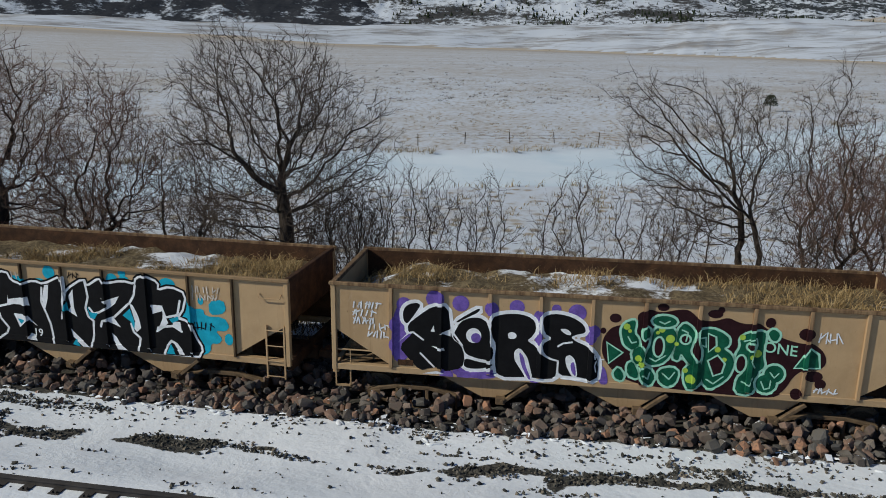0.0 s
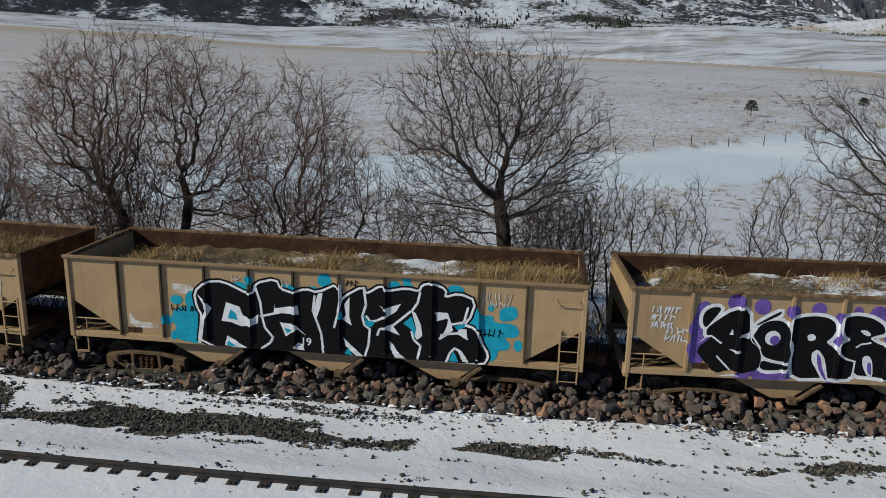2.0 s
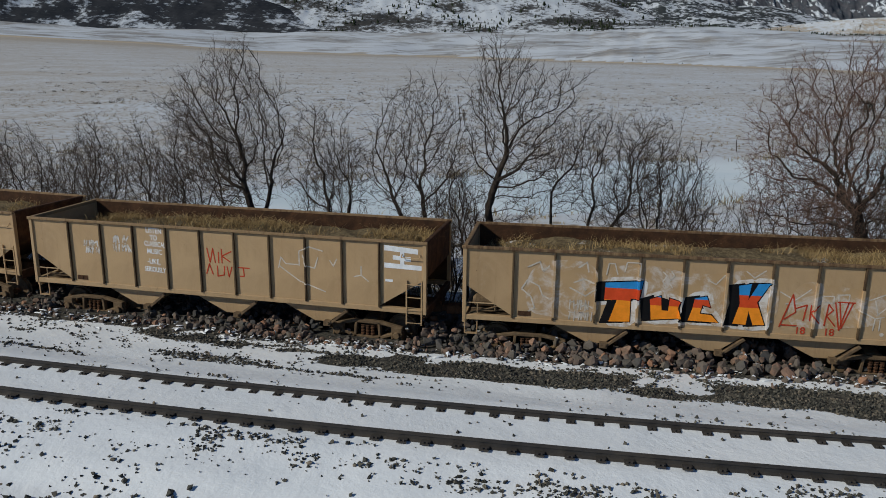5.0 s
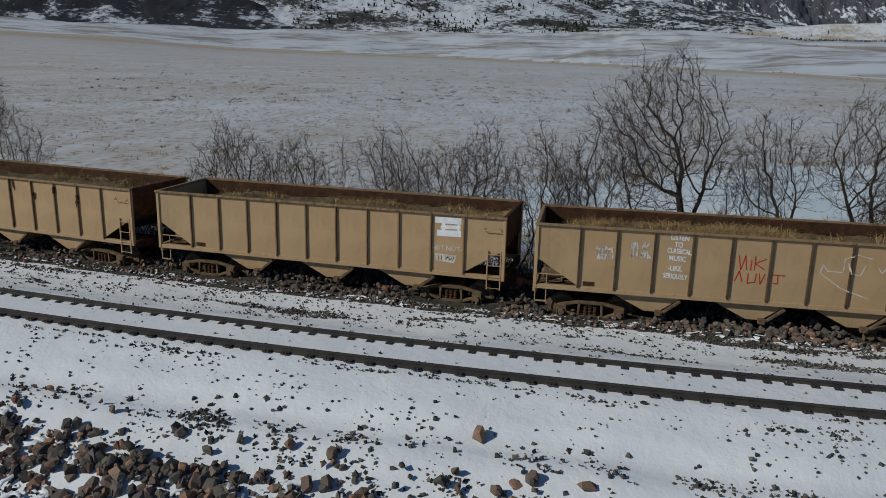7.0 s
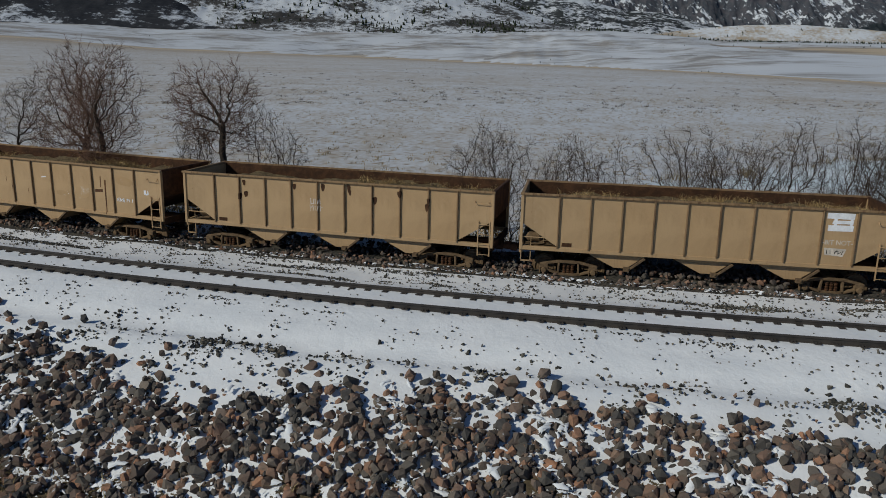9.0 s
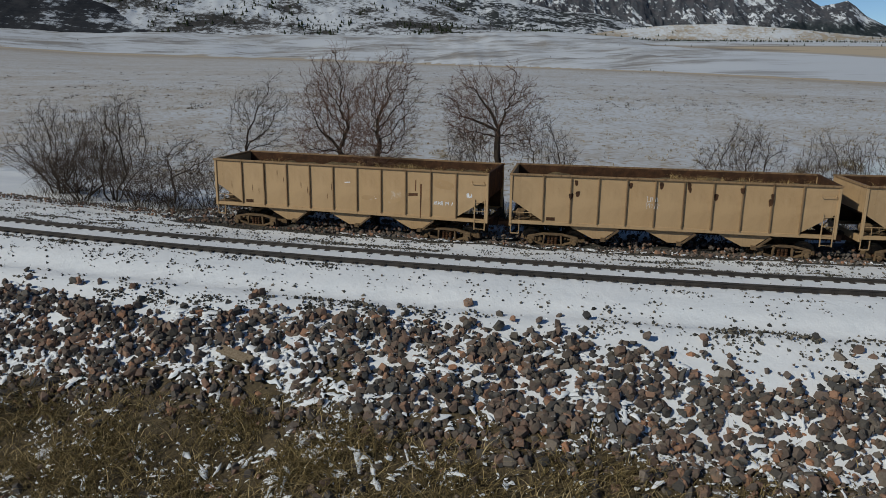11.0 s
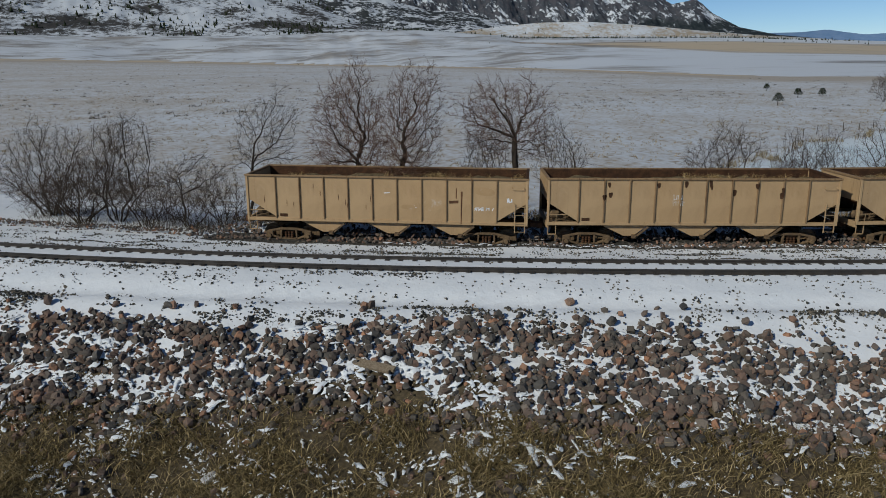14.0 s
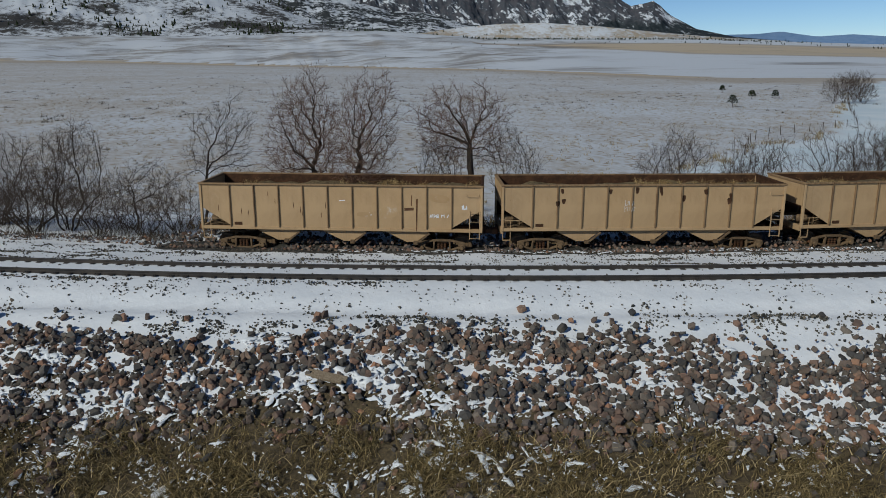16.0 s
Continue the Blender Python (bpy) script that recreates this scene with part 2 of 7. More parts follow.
RED = spray("red_spray_paint", (0.45, 0.055, 0.025), 0.15)
ORANGE = spray("orange_spray_paint", (0.85, 0.27, 0.02), 0.1)
AZURE = spray("blue_spray_paint", (0.03, 0.24, 0.55), 0.12)
SCARLET = spray("scarlet_spray_paint", (0.62, 0.07, 0.02), 0.1)
RAIL = rail_steel()
TIE = bark("weathered_tie_timber", (0.035, 0.026, 0.02), (0.09, 0.066, 0.045))
STONE_SNOWY = stone("snow_covered_stone", "island", 0.72)
STONE, STONE_STUFF, BALLAST = stone("riprap_stone", "object"), stone("riprap_stone_heap", "island"), gravel_stone()
BARK = bark("grey_brown_bark", (0.026, 0.020, 0.016), (0.075, 0.058, 0.046))
TWIG = bark("grey_twigs", (0.050, 0.038, 0.031), (0.105, 0.08, 0.064))
TWIG_RED = bark("reddish_twigs", (0.095, 0.058, 0.045), (0.195, 0.118, 0.086))
STRAW = blades("dry_straw_grass", [(0.0, (0.15, 0.095, 0.042)), (0.5, (0.33, 0.225, 0.10)), (1.0, (0.52, 0.38, 0.19))])
MEADOW = blades("meadow_tussock", [(0.0, (0.15, 0.115, 0.065)), (0.5, (0.30, 0.24, 0.145)), (1.0, (0.46, 0.38, 0.24))])
BANK_GRASS = blades("dull_bank_grass", [(0.0, (0.085, 0.062, 0.028)), (0.5, (0.20, 0.15, 0.068)), (0.85, (0.33, 0.25, 0.12)), (1.0, (0.52, 0.41, 0.23))])
SAGE = blades("dark_sage", [(0.0, (0.05, 0.042, 0.032)), (1.0, (0.13, 0.11, 0.085))])
CONIFER = blades("conifer_needles", [(0.0, (0.012, 0.018, 0.010)), (0.6, (0.025, 0.034, 0.018)), (1.0, (0.05, 0.055, 0.03))])
WOOD = bark("grey_driftwood", (0.16, 0.12, 0.08), (0.30, 0.24, 0.17))
GROUND = ground_mat()
SNOW = snow_mat()


# ---- helpers for building ----
def mesh_of(name, verts, faces, material, smooth=False):
    me = bpy.data.meshes.new(name)
    me.from_pydata([tuple(v) for v in verts], [], faces)
    me.materials.append(material)
    if smooth:
        me.polygons.foreach_set("use_smooth", [True] * len(me.polygons))
    me.update()
    return me


def part(name, me, parent, label="", at=None):
    """Links a mesh as one part under a thing or a part."""
    ob = new(name, me)
    ob.parent = parent
    if at is not None:
        ob.matrix_basis = at
    return tagged(ob, label)


def thing(name, label, category, group="", kind="", at=None, me=None):
    ob = new(name, me)
    if at is not None:
        ob.matrix_basis = at
    return tagged(ob, label, category, group, kind)


class Shape:
    """Collects plain solids into one mesh."""

    def __init__(self):
        self.v, self.f = [], []

    def add(self, verts, faces):
        k = len(self.v)
        self.v += [tuple(p) for p in verts]
        self.f += [tuple(i + k for i in f) for f in faces]
        return self

    def box(self, x0, x1, y0, y1, z0, z1):
        return self.prism([(x0, z0), (x1, z0), (x1, z1), (x0, z1)], y0, y1)

    def prism(self, poly, y0, y1):
        """A flat polygon in x and z, drawn out along y."""
        n = len(poly)
        v = [(x, y0, z) for x, z in poly] + [(x, y1, z) for x, z in poly]
        f = [tuple(range(n)), tuple(range(2 * n - 1, n - 1, -1))] + [(i, i + n, (i + 1) % n + n, (i + 1) % n) for i in range(n)]
        return self.add(v, f)

    def tube(self, a, b, ra, rb=None, sides=8, caps=True):
        a, b = Vector(a), Vector(b)
        rb = ra if rb is None else rb
        w = (b - a).normalized()
        u = w.orthogonal().normalized()
        q = w.cross(u)
        ring = [(math.cos(2 * math.pi * i / sides), math.sin(2 * math.pi * i / sides)) for i in range(sides)]
        v = [a + (u * c + q * s) * ra for c, s in ring] + [b + (u * c + q * s) * rb for c, s in ring]
        f = [(i, (i + 1) % sides, (i + 1) % sides + sides, i + sides) for i in range(sides)]
        if caps:
            f += [tuple(range(sides - 1, -1, -1)), tuple(range(sides, 2 * sides))]
        return self.add(v, f)

    def mesh(self, name, material, bevel=0.0, smooth=False):
        me = mesh_of(name, self.v, self.f, material, smooth)
        bm = bmesh.new()
        bm.from_mesh(me)
        bmesh.ops.recalc_face_normals(bm, faces=bm.faces)
        if bevel:
            sharp = [e for e in bm.edges if len(e.link_faces) == 2 and e.calc_face_angle(0) > 0.5]
            bmesh.ops.bevel(bm, geom=sharp, offset=bevel, segments=1, affect="EDGES", clamp_overlap=True)
        bm.to_mesh(me)
        bm.free()
        return me




def fbm(x, y, scale, octaves=4, seed=0.0):
    """Smooth sums of sines at turned axes, between about -1 and 1."""
    out, amp, tot = 0.0, 1.0, 0.0
    k = 1.0 / scale
    for o in range(octaves):
        for j in range(3):
            a = 1.3 * o + 2.1 * j + seed
            out = out + amp * np.sin((x * math.cos(a) + y * math.sin(a)) * k * (1 + 0.37 * j) * 2.2 + 5.1 * j + 1.7 * o + seed * 3)
        tot += amp * 1.7
        amp *= 0.55
        k *= 2.05
    return out / tot


# ---- the curve of the line: s along the cars' near sides, d across, away from the tracks ----
GRADE = -0.0327
LINE_S = np.arange(-160.0, 160.1, 0.5)
bend = np.clip(0.318 - 0.0024 * LINE_S, 0.2, 0.38) * (np.abs(LINE_S) < 85)
turn = np.radians(np.cumsum(bend) * 0.5)
turn += radians(0.18) - np.interp(0.0, LINE_S, turn)
LINE_X, LINE_Y = np.cumsum(np.cos(turn)) * 0.5, np.cumsum(np.sin(turn)) * 0.5
LINE_X -= np.interp(0.0, LINE_S, LINE_X)
LINE_Y -= np.interp(0.0, LINE_S, LINE_Y)


def on_line(s, d):
    """The plan's place and heading at s along and d across the line."""
    th = np.interp(s, LINE_S, turn)
    return np.interp(s, LINE_S, LINE_X) - np.sin(th) * d, np.interp(s, LINE_S, LINE_Y) + np.cos(th) * d, th


def line_of(x, y):
    """s and d of places in the plan."""
    x, y = np.atleast_1d(x).astype(float), np.atleast_1d(y).astype(float)
    s, d = np.zeros_like(x), np.zeros_like(x)
    for a in range(0, len(x), 4000):
        px, py = x[a : a + 4000, None], y[a : a + 4000, None]
        i = ((px - LINE_X) ** 2 + (py - LINE_Y) ** 2).argmin(1)
        dx, dy = px[:, 0] - LINE_X[i], py[:, 0] - LINE_Y[i]
        along = dx * np.cos(turn[i]) + dy * np.sin(turn[i])
        s[a : a + 4000] = LINE_S[i] + along
        d[a : a + 4000] = -dx * np.sin(turn[i]) + dy * np.cos(turn[i])
    return s, d


PROFILE_D = [-60, -40, -26, -20, -15.3, -13.6, -12.4, -11.2, -10.4, -9.7, -8.9, -8.0, -7.2, -4.7, -4.2, -3.4, -2.2, -0.9, 0.2, 3.2, 5.0, 8.0, 14.0, 40.0]
PROFILE_Z = [-9, -7, -4.6, -3.5, -1.95, -1.05, -0.4, 0.14, 0.36, 0.60, 0.66, 0.855, 1.003, 0.963, 0.805, 0.62, 0.5, 0.46, 0.3, 0.25, 0.15, -0.3, -0.5, -0.5]


# the plain by bearing (degrees to the left of +y, from the middle of the walk): where the meadow ends, where the hills begin
FAR_YAW = [-60, -40, -28, -20, -13, -6, 4, 12, 18, 26, 33, 40, 48, 75]
EDGE_R = [380, 400, 450, 640, 950, 1400, 2000, 2300, 2300, 2300, 2300, 2300, 2300, 2300]
EDGE_UP = [-2.4, -2.15, -1.9, -1.35, -0.9, -0.55, -0.05, 0.4, 0.68, 1.05, 1.7, 2.15, 2.6, 2.7]
FOOT_UP = [-0.1, -0.1, 0.72, 1.02, 1.3, 2.0, 2.0, 2.1, 2.25, 2.47, 2.75, 3.0, 3.3, 3.4]
FOOT_R = 3300


# a frozen creek winds away through the meadow
CREEK = [(-8, 20), (4, 30), (15, 42), (27, 50), (41, 63), (62, 90), (98, 134), (150, 195), (210, 250)]
BERM = [(-150, 96), (-100, 66), (-84, 53), (-70, 43), (-60, 36)]


def off_path(x, y, path):
    """Distance from a bent line in the plan."""
    best = np.full(np.shape(x), 1e9)
    for (x0, y0), (x1, y1) in zip(path, path[1:]):
        k = np.clip(((x - x0) * (x1 - x0) + (y - y0) * (y1 - y0)) / ((x1 - x0) ** 2 + (y1 - y0) ** 2), 0, 1)
        best = np.minimum(best, np.hypot(x - x0 - k * (x1 - x0), y - y0 - k * (y1 - y0)))
    return best


def on_creek(x, y):
    """1 on the creek's smooth snow, 0 beyond its rim."""
    wide = np.interp(y, [20, 30, 45, 60, 120, 240], [5.0, 9.5, 10.5, 9.5, 9.0, 12.0]) + 1.2 * fbm(x, y, 5.0, 3, 61.0)
    return np.clip((wide - off_path(x, y, CREEK)) / 1.5, 0, 1)


def bearing(x, y):
    r = np.hypot(x + 10, y + 20)
    yaw = np.degrees(np.arctan2(-(x + 10), y + 20))
    edge = np.interp(yaw, FAR_YAW, EDGE_R)
    edge = edge * (1 + 0.03 * fbm(yaw * 10, yaw * 0, 25.0, 3, 2.0))
    return r, yaw, edge


def height(x, y):
    """Height of the ground at places in the plan."""
    x, y = np.atleast_1d(x).astype(float), np.atleast_1d(y).astype(float)
    s, d = line_of(x, y)
    near = GRADE * np.clip(s, -120, 120) + np.interp(d, PROFILE_D, PROFILE_Z)
    bank = np.clip((-d - 10.5) / 4, 0, 1)
    near += 0.05 * fbm(x, y, 1.8, 3, 1.0) * np.where((d < -4) & (d > -7.6), 0.15, 1) + bank * 0.28 * fbm(x, y, 4.0, 3, 2.0)
    # wheel ruts of the service road
    near += 0.035 * np.exp(-((d + 8.35 + 0.2 * fbm(s, s * 0, 9.0, 2, 1.0)) / 0.28) ** 2) - 0.12 * np.exp(-((d + 9.1 + 0.2 * fbm(s, s * 0, 9.0, 2, 1.0)) / 0.33) ** 2)
    # the bank lies less steep towards the far end of the cars
    near += bank * np.clip((-s - 44) / 14, 0, 1) * np.clip(-d - 12.5, 0, 4) * 0.22
    r, yaw, edge = bearing(x, y)
    flat = -0.5 + GRADE * 100 * np.tanh(x / 100) * np.clip(1.3 - r / 900, 0.25, 1) + 0.25 * fbm(x, y, 30, 4, 3.0) * np.clip((d - 6) / 20, 0, 1)
    edge_z = 8 + edge * np.tan(np.radians(np.interp(yaw, FAR_YAW, EDGE_UP)))
    flat = flat + (edge_z - flat) * np.clip((r - 100) / (edge - 100), 0, 1) ** 1.3
    g = np.clip(np.log(np.maximum(r, edge) / edge) / np.log(FOOT_R / edge), 0, 1)
    up = np.interp(yaw, FAR_YAW, EDGE_UP) * (1 - g) + np.interp(yaw, FAR_YAW, FOOT_UP) * g
    slope = 8 + r * np.tan(np.radians(up)) + np.clip((r - edge) / 500, 0, 1) * np.clip((3400 - r) / 300, 0, 1) * np.clip((yaw + 24) / 12, 0.1, 1) * 9 * fbm(x, y * 0.6 + x * 0.25, 190, 4, 4.0)
    flat = np.where(r > edge, slope, flat)
    flat = flat - 0.85 * np.exp(-(((x - 42) / 42) ** 2) - ((y - 58) / 34) ** 2) - 0.3 * on_creek(x, y) + 0.9 * np.exp(-(off_path(x, y, BERM) / 1.6) ** 2)
    k = np.clip((d - 14) / 30, 0, 1)
    k = np.where(np.abs(s) > 110, np.maximum(k, np.clip((np.abs(s) - 110) / 60, 0, 1)), k)
    return near * (1 - k) + flat * k


def bank_edge(s):
    """Where the riprap begins below the service road."""
    return np.interp(s, [-62, -53.7, -48.7, -45, -41, -39, -36, -33, -29.4, -27, -24.6, -21, -17.5, -15, -12, -10, 0, 12],
                     [-9.6, -10.1, -10.5, -10.3, -10.9, -10.3, -9.6, -9.9, -10.1, -11.0, -11.0, -10.3, -9.9, -10.3, -10.3, -10.6, -10.9, -12.0]) + 0.3 * fbm(s, s * 0, 3.0, 3, 4.0)


def grass_edge(s):
    """Where the riprap gives way to grass."""
    return np.interp(s, [-62, -50, -45, -41, -37, -33, -29, -25, -20, -5], [-13.8, -14.1, -14.0, -13.5, -13.1, -13.7, -13.9, -14.3, -16.5, -20.0]) + 0.25 * fbm(s, s * 0, 2.0, 3, 14.0)


def strip_gravel(s, d):
    """How far the ballast shows beside the track, 0 to 1: a wavy dark belt by the cars, patches along the road."""
    rim = 0.16 * fbm(s, d, 0.8, 3, 3.5)
    mid = np.interp(s, [-60, -2.6, 3.3, 7, 11, 15, 18, 20, 22, 27, 27.6, 29.4, 32, 33, 35.2, 36.7, 38.6, 41.5, 60], [-1.3, -1.35, -2.0, -2.1, -2.1, -2.35, -2.6, -2.3, -2.6, -2.6, -3.05, -2.8, -2.67, -2.75, -2.95, -2.83, -2.55, -2.5, -2.5])
    half = np.interp(s, [-60, -8, -2.6, 3.3, 7, 11, 15, 18, 20, 22, 26.8, 27.6, 29.4, 32, 32.15, 32.35, 34, 34.3, 34.8, 35.2, 35.7, 35.9, 36.4, 36.7, 38.6, 41.5, 46], [0, 0.1, 0.3, 0.5, 0.6, 0.75, 0.9, 1.1, 0.95, 0.75, 0.5, 0.24, 0.34, 0.45, 0, 0.26, 0.16, 0, 0, 0.2, 0.16, 0, 0, 0.42, 0.42, 0.28, 0.1])
    gap = np.clip((fbm(s, d, 1.5, 4, 6.1) + np.interp(s, [-60, -5, 3, 8, 60], [-0.1, 0.0, 0.25, 0.6, 0.6])) * 6, 0, 1)
    inner = np.clip((half - np.abs(d - mid + rim)) / 0.14, 0, 1) * gap
    thin = np.clip((fbm(s * 0.5, d * 3, 2.2, 4, 9.3) - np.interp(s, [-60, -5, 28, 60], [0.42, 0.3, 0.4, 0.45])) * 5, 0, 1) * np.clip((d + 3.9) / 0.4, 0, 1) * np.clip((-1.1 - d) / 0.4, 0, 1) * 0.7
    low = np.interp(s, [-8, 0, 8, 14], [-7.6, -7.9, -8.5, -8.0])
    outer = np.clip((d - low) / 0.3, 0, 1) * np.clip((-6.95 - d) / 0.2, 0, 1) * np.clip((fbm(s * 0.35, d * 2.6, 1.6, 4, 2.9) + np.interp(s, [-60, -47, -38, -12, -4, 2, 11, 15, 30], [0.3, 0.25, -0.1, -0.3, 0.0, 0.25, 0.25, -0.2, -0.5])) * 5, 0, 1)
    lip = np.clip((d + 10.9) / 0.4, 0, 1) * np.clip((-8.9 - d) / 0.5, 0, 1) * np.clip((fbm(s * 0.45, d * 2, 1.9, 4, 5.9) - 0.05) * 5, 0, 1) * np.clip((7 - s) / 4, 0, 1)
    return np.clip(np.maximum(inner, thin), 0, 1), np.clip(np.maximum(outer, lip), 0, 1)


def build_ground():
    def axis(lo, hi, fine, end_lo, end_hi, grow):
        mid = np.arange(lo, hi, fine)
        up, v, st = [], hi, fine
        while v < end_hi:
            up.append(v)
            st *= grow
            v += st
        dn, v, st = [], lo - fine, fine
        while v > end_lo:
            dn.append(v)
            st *= grow
            v -= st
        return np.array(dn[::-1] + list(mid) + up + [end_hi])

    xs = axis(-66, 52, 0.56, -4600, 4600, 1.055)
    ys = axis(-16, 9, 0.34, -300, 4600, 1.04)
    gx, gy = np.meshgrid(xs, ys)
    x, y = gx.ravel(), gy.ravel()
    z = height(x, y)
    s, d = line_of(x, y)
    r, yaw, edge = bearing(x, y)
    nx, ny = len(xs), len(ys)
    i = np.arange(nx * ny).reshape(ny, nx)
    quads = np.stack([i[:-1, :-1], i[:-1, 1:], i[1:, 1:], i[1:, :-1]], -1).reshape(-1, 4)
    me = bpy.data.meshes.new("ground")
    me.vertices.add(nx * ny)
    me.vertices.foreach_set("co", np.stack([x, y, z], 1).ravel())
    me.loops.add(quads.size)
    me.loops.foreach_set("vertex_index", quads.ravel())
    me.polygons.add(len(quads))
    me.polygons.foreach_set("loop_start", np.arange(0, quads.size, 4))
    me.polygons.foreach_set("use_smooth", np.ones(len(quads), bool))
    me.update()
    me.validate()

    def band(v, a, b, soft):
        return np.clip((v - a) / soft, 0, 1) * np.clip((b - v) / soft, 0, 1)

    bare = -0.2 + 0.75 * strip_gravel(s, d)[0] + 0.25 * strip_gravel(s, d)[1] + 1.1 * band(d, -1.3, np.interp(s, [-30, -16], [1.6, 4.6]), 0.5) * np.clip((s + 49) / 3, 0, 1)
    top, lower = bank_edge(s), grass_edge(s)
    grass = -0.55 + 0.92 * np.clip((top - 0.5 - d) / 1.5, 0, 1) + 0.34 * np.clip((lower + 1.1 - d) / 1.2, 0, 1) + (0.24 * fbm(s, d, 1.1, 4, 6.0) + 0.25 * fbm(s + 0.7 * d, d - 0.4 * s, 13.0, 5, 1.9) * (d < -16)) * (d < -11)
    grass += 0.9 * band(d, 3.6, 11.0, 2.0) * np.clip(0.62 + 0.5 * fbm(s, d, 5.0, 3, 8.0), 0, 1) * np.interp(s, [-30, -14], [0.12, 1.0])
    grass += 1.0 * band(d, 0.9, 5.0, 1.6) * band(s, -58, -44, 4.0) * np.clip(0.55 + 0.7 * fbm(s, d, 1.6, 3, 18.0), 0, 1)
    straw = np.where(d > 10, 0.40 + 0.05 * fbm(x, y, 60, 4, 7.0), -1.0)
    ice = on_creek(x, y)
    straw -= 0.7 * ice
    q = r / edge
    straw += 0.03 * np.clip((r - 60) / 200, 0, 1) + (0.13 + 0.10 * np.clip((yaw + 30) / 20, 0, 1) * np.clip((30 - yaw) / 30, 0, 1)) * np.clip((q - 0.45) / 0.55, 0, 1) ** 1.6
    straw += 0.03 * np.clip(yaw / 20, 0, 1) + 0.60 * np.clip((q - 0.74) / 0.22, 0, 1) * np.clip((yaw + 32) / 8, 0.3, 1) * np.interp(yaw, [0, 16], [1.0, 0.75])
    straw = np.where(q > 1, 0.22 + 0.10 * fbm(x, y, 260, 4, 9.0), straw)
    # the tan plain and brushy slopes past the meadow
    g = np.clip(np.log(np.maximum(r, edge) / edge) / np.log(FOOT_R / edge), 0, 1)
    tan = band(g, np.interp(yaw, [-60, -28, -13, -11], [0.58, 0.6, 0.78, 0.9]), np.interp(yaw, [-60, -28, -13, -11], [0.97, 0.91, 0.86, 0.9]), 0.05)
    straw += 0.8 * tan
    far = np.where(q > 1.02, 0.43 + 0.15 * fbm(x, y, 210, 4, 2.5), -1.0) - 0.15 * np.clip((-yaw - 18) / 6, 0, 1)
    for name, v in (("bare", bare), ("grass", grass), ("straw", straw), ("far", far), ("ice", ice)):
        me.attributes.new(name, "FLOAT", "POINT").data.foreach_set("value", v.astype(np.float32))
    me.materials.append(GROUND)
    return thing("ground", "snow covered ground with bare ballast, soil and dry grass", "ground", kind="structure", me=me)


ground = build_ground()


def spot(s, d, lift=0.0):
    x, y, th = on_line(s, d)
    return float(x), float(y), float(height(x, y)[0]) + lift, math.degrees(th)


# ---- distant hills and mountains ----
def ridge(name, label, yaw0, yaw1, near_r, far_r, foot, crest, material, steps=(220, 26), rough=0.35, seed=1.0):
    """A range seen from the plain: foot and crest give how many degrees it stands up at a bearing."""
    nu, nv = steps
    yw = np.linspace(yaw0, yaw1, nu)
    u, v = np.meshgrid(yw, np.linspace(0, 1, nv))
    rr = near_r + (far_r - near_r) * v
    x, y = -10 - np.sin(np.radians(u)) * rr, -20 + np.cos(np.radians(u)) * rr
    lo = 8 + near_r * np.tan(np.radians(np.interp(u, *foot)))
    hi = 8 + far_r * np.tan(np.radians(np.interp(u, *crest)))
    span = np.abs(hi - lo)
    z = lo + (hi - lo) * v ** 1.15
    n = fbm(x * 1.6, y, far_r * 0.03, 5, seed)
    n = n - 0.8 * np.abs(fbm(x * 1.6, y, far_r * 0.02, 5, seed + 3)) + 0.25
    z += n * span * rough * (np.sin(np.pi * v) ** 0.8 + 0.10 * v)
    i = np.arange(nu * nv).reshape(nv, nu)
    f = np.stack([i[:-1, :-1], i[1:, :-1], i[1:, 1:], i[:-1, 1:]], -1).reshape(-1, 4)
    me = mesh_of(name, np.stack([x.ravel(), y.ravel(), z.ravel()], 1), [tuple(int(a) for a in q) for q in f], material, True)
    return thing(name, label, "hill" if "hill" in name else "mountain", kind="structure", me=me), (yaw0, yaw1, near_r, far_r, x, y, z)


SCRUB_HILL = hill_mat("scrub_hillside", (0.075, 0.07, 0.066), (0.032, 0.034, 0.036), 0.45, 0.545, 0.0042, 9.0, 0.45, 1.8)
PINE_HILL = hill_mat("pine_hillside", (0.030, 0.038, 0.040), (0.055, 0.055, 0.058), 0.475, 0.54, 0.005, 7.0, 0.5)
CRAGS = hill_mat("mountain_rock", (0.092, 0.088, 0.097), (0.030, 0.042, 0.055), 0.52, 0.575, 0.0085, 5.0, 0.6, 0.4, 38, 285.0)
# the air's blue haze is mixed into this hill colour
BLUE = hill_mat("haze_blue", (0.10, 0.17, 0.29), (0.14, 0.21, 0.33), 0.85, 0.95, 0.003)
_, FOOTHILL = ridge("foothill", "snowy foothill with dark scrub and scattered pines", 75, -12, 3250, 4250,
                    (FAR_YAW, [v - 0.1 for v in FOOT_UP]), ([-12, -9, -6.1, -2.6, 0.8, 6, 14, 24, 40, 75], [0.8, 1.25, 2.1, 2.85, 4.2, 5.6, 7.0, 8.0, 9.0, 9.0]), SCRUB_HILL, (420, 44), 0.018, 1.0)
ridge("pine_hill", "pine covered snowy hill beyond the plain", 8, -33, 3600, 4500,
      (FAR_YAW, [v - 0.15 for v in FOOT_UP]), ([-33, -29, -25, -20, -16, -12, -10.5, -9, -7, -4, 0, 8], [0.4, 0.75, 0.95, 1.25, 1.6, 2.4, 2.9, 3.2, 3.3, 4.2, 5.0, 6.0]), PINE_HILL, (300, 26), 0.06, 2.0)
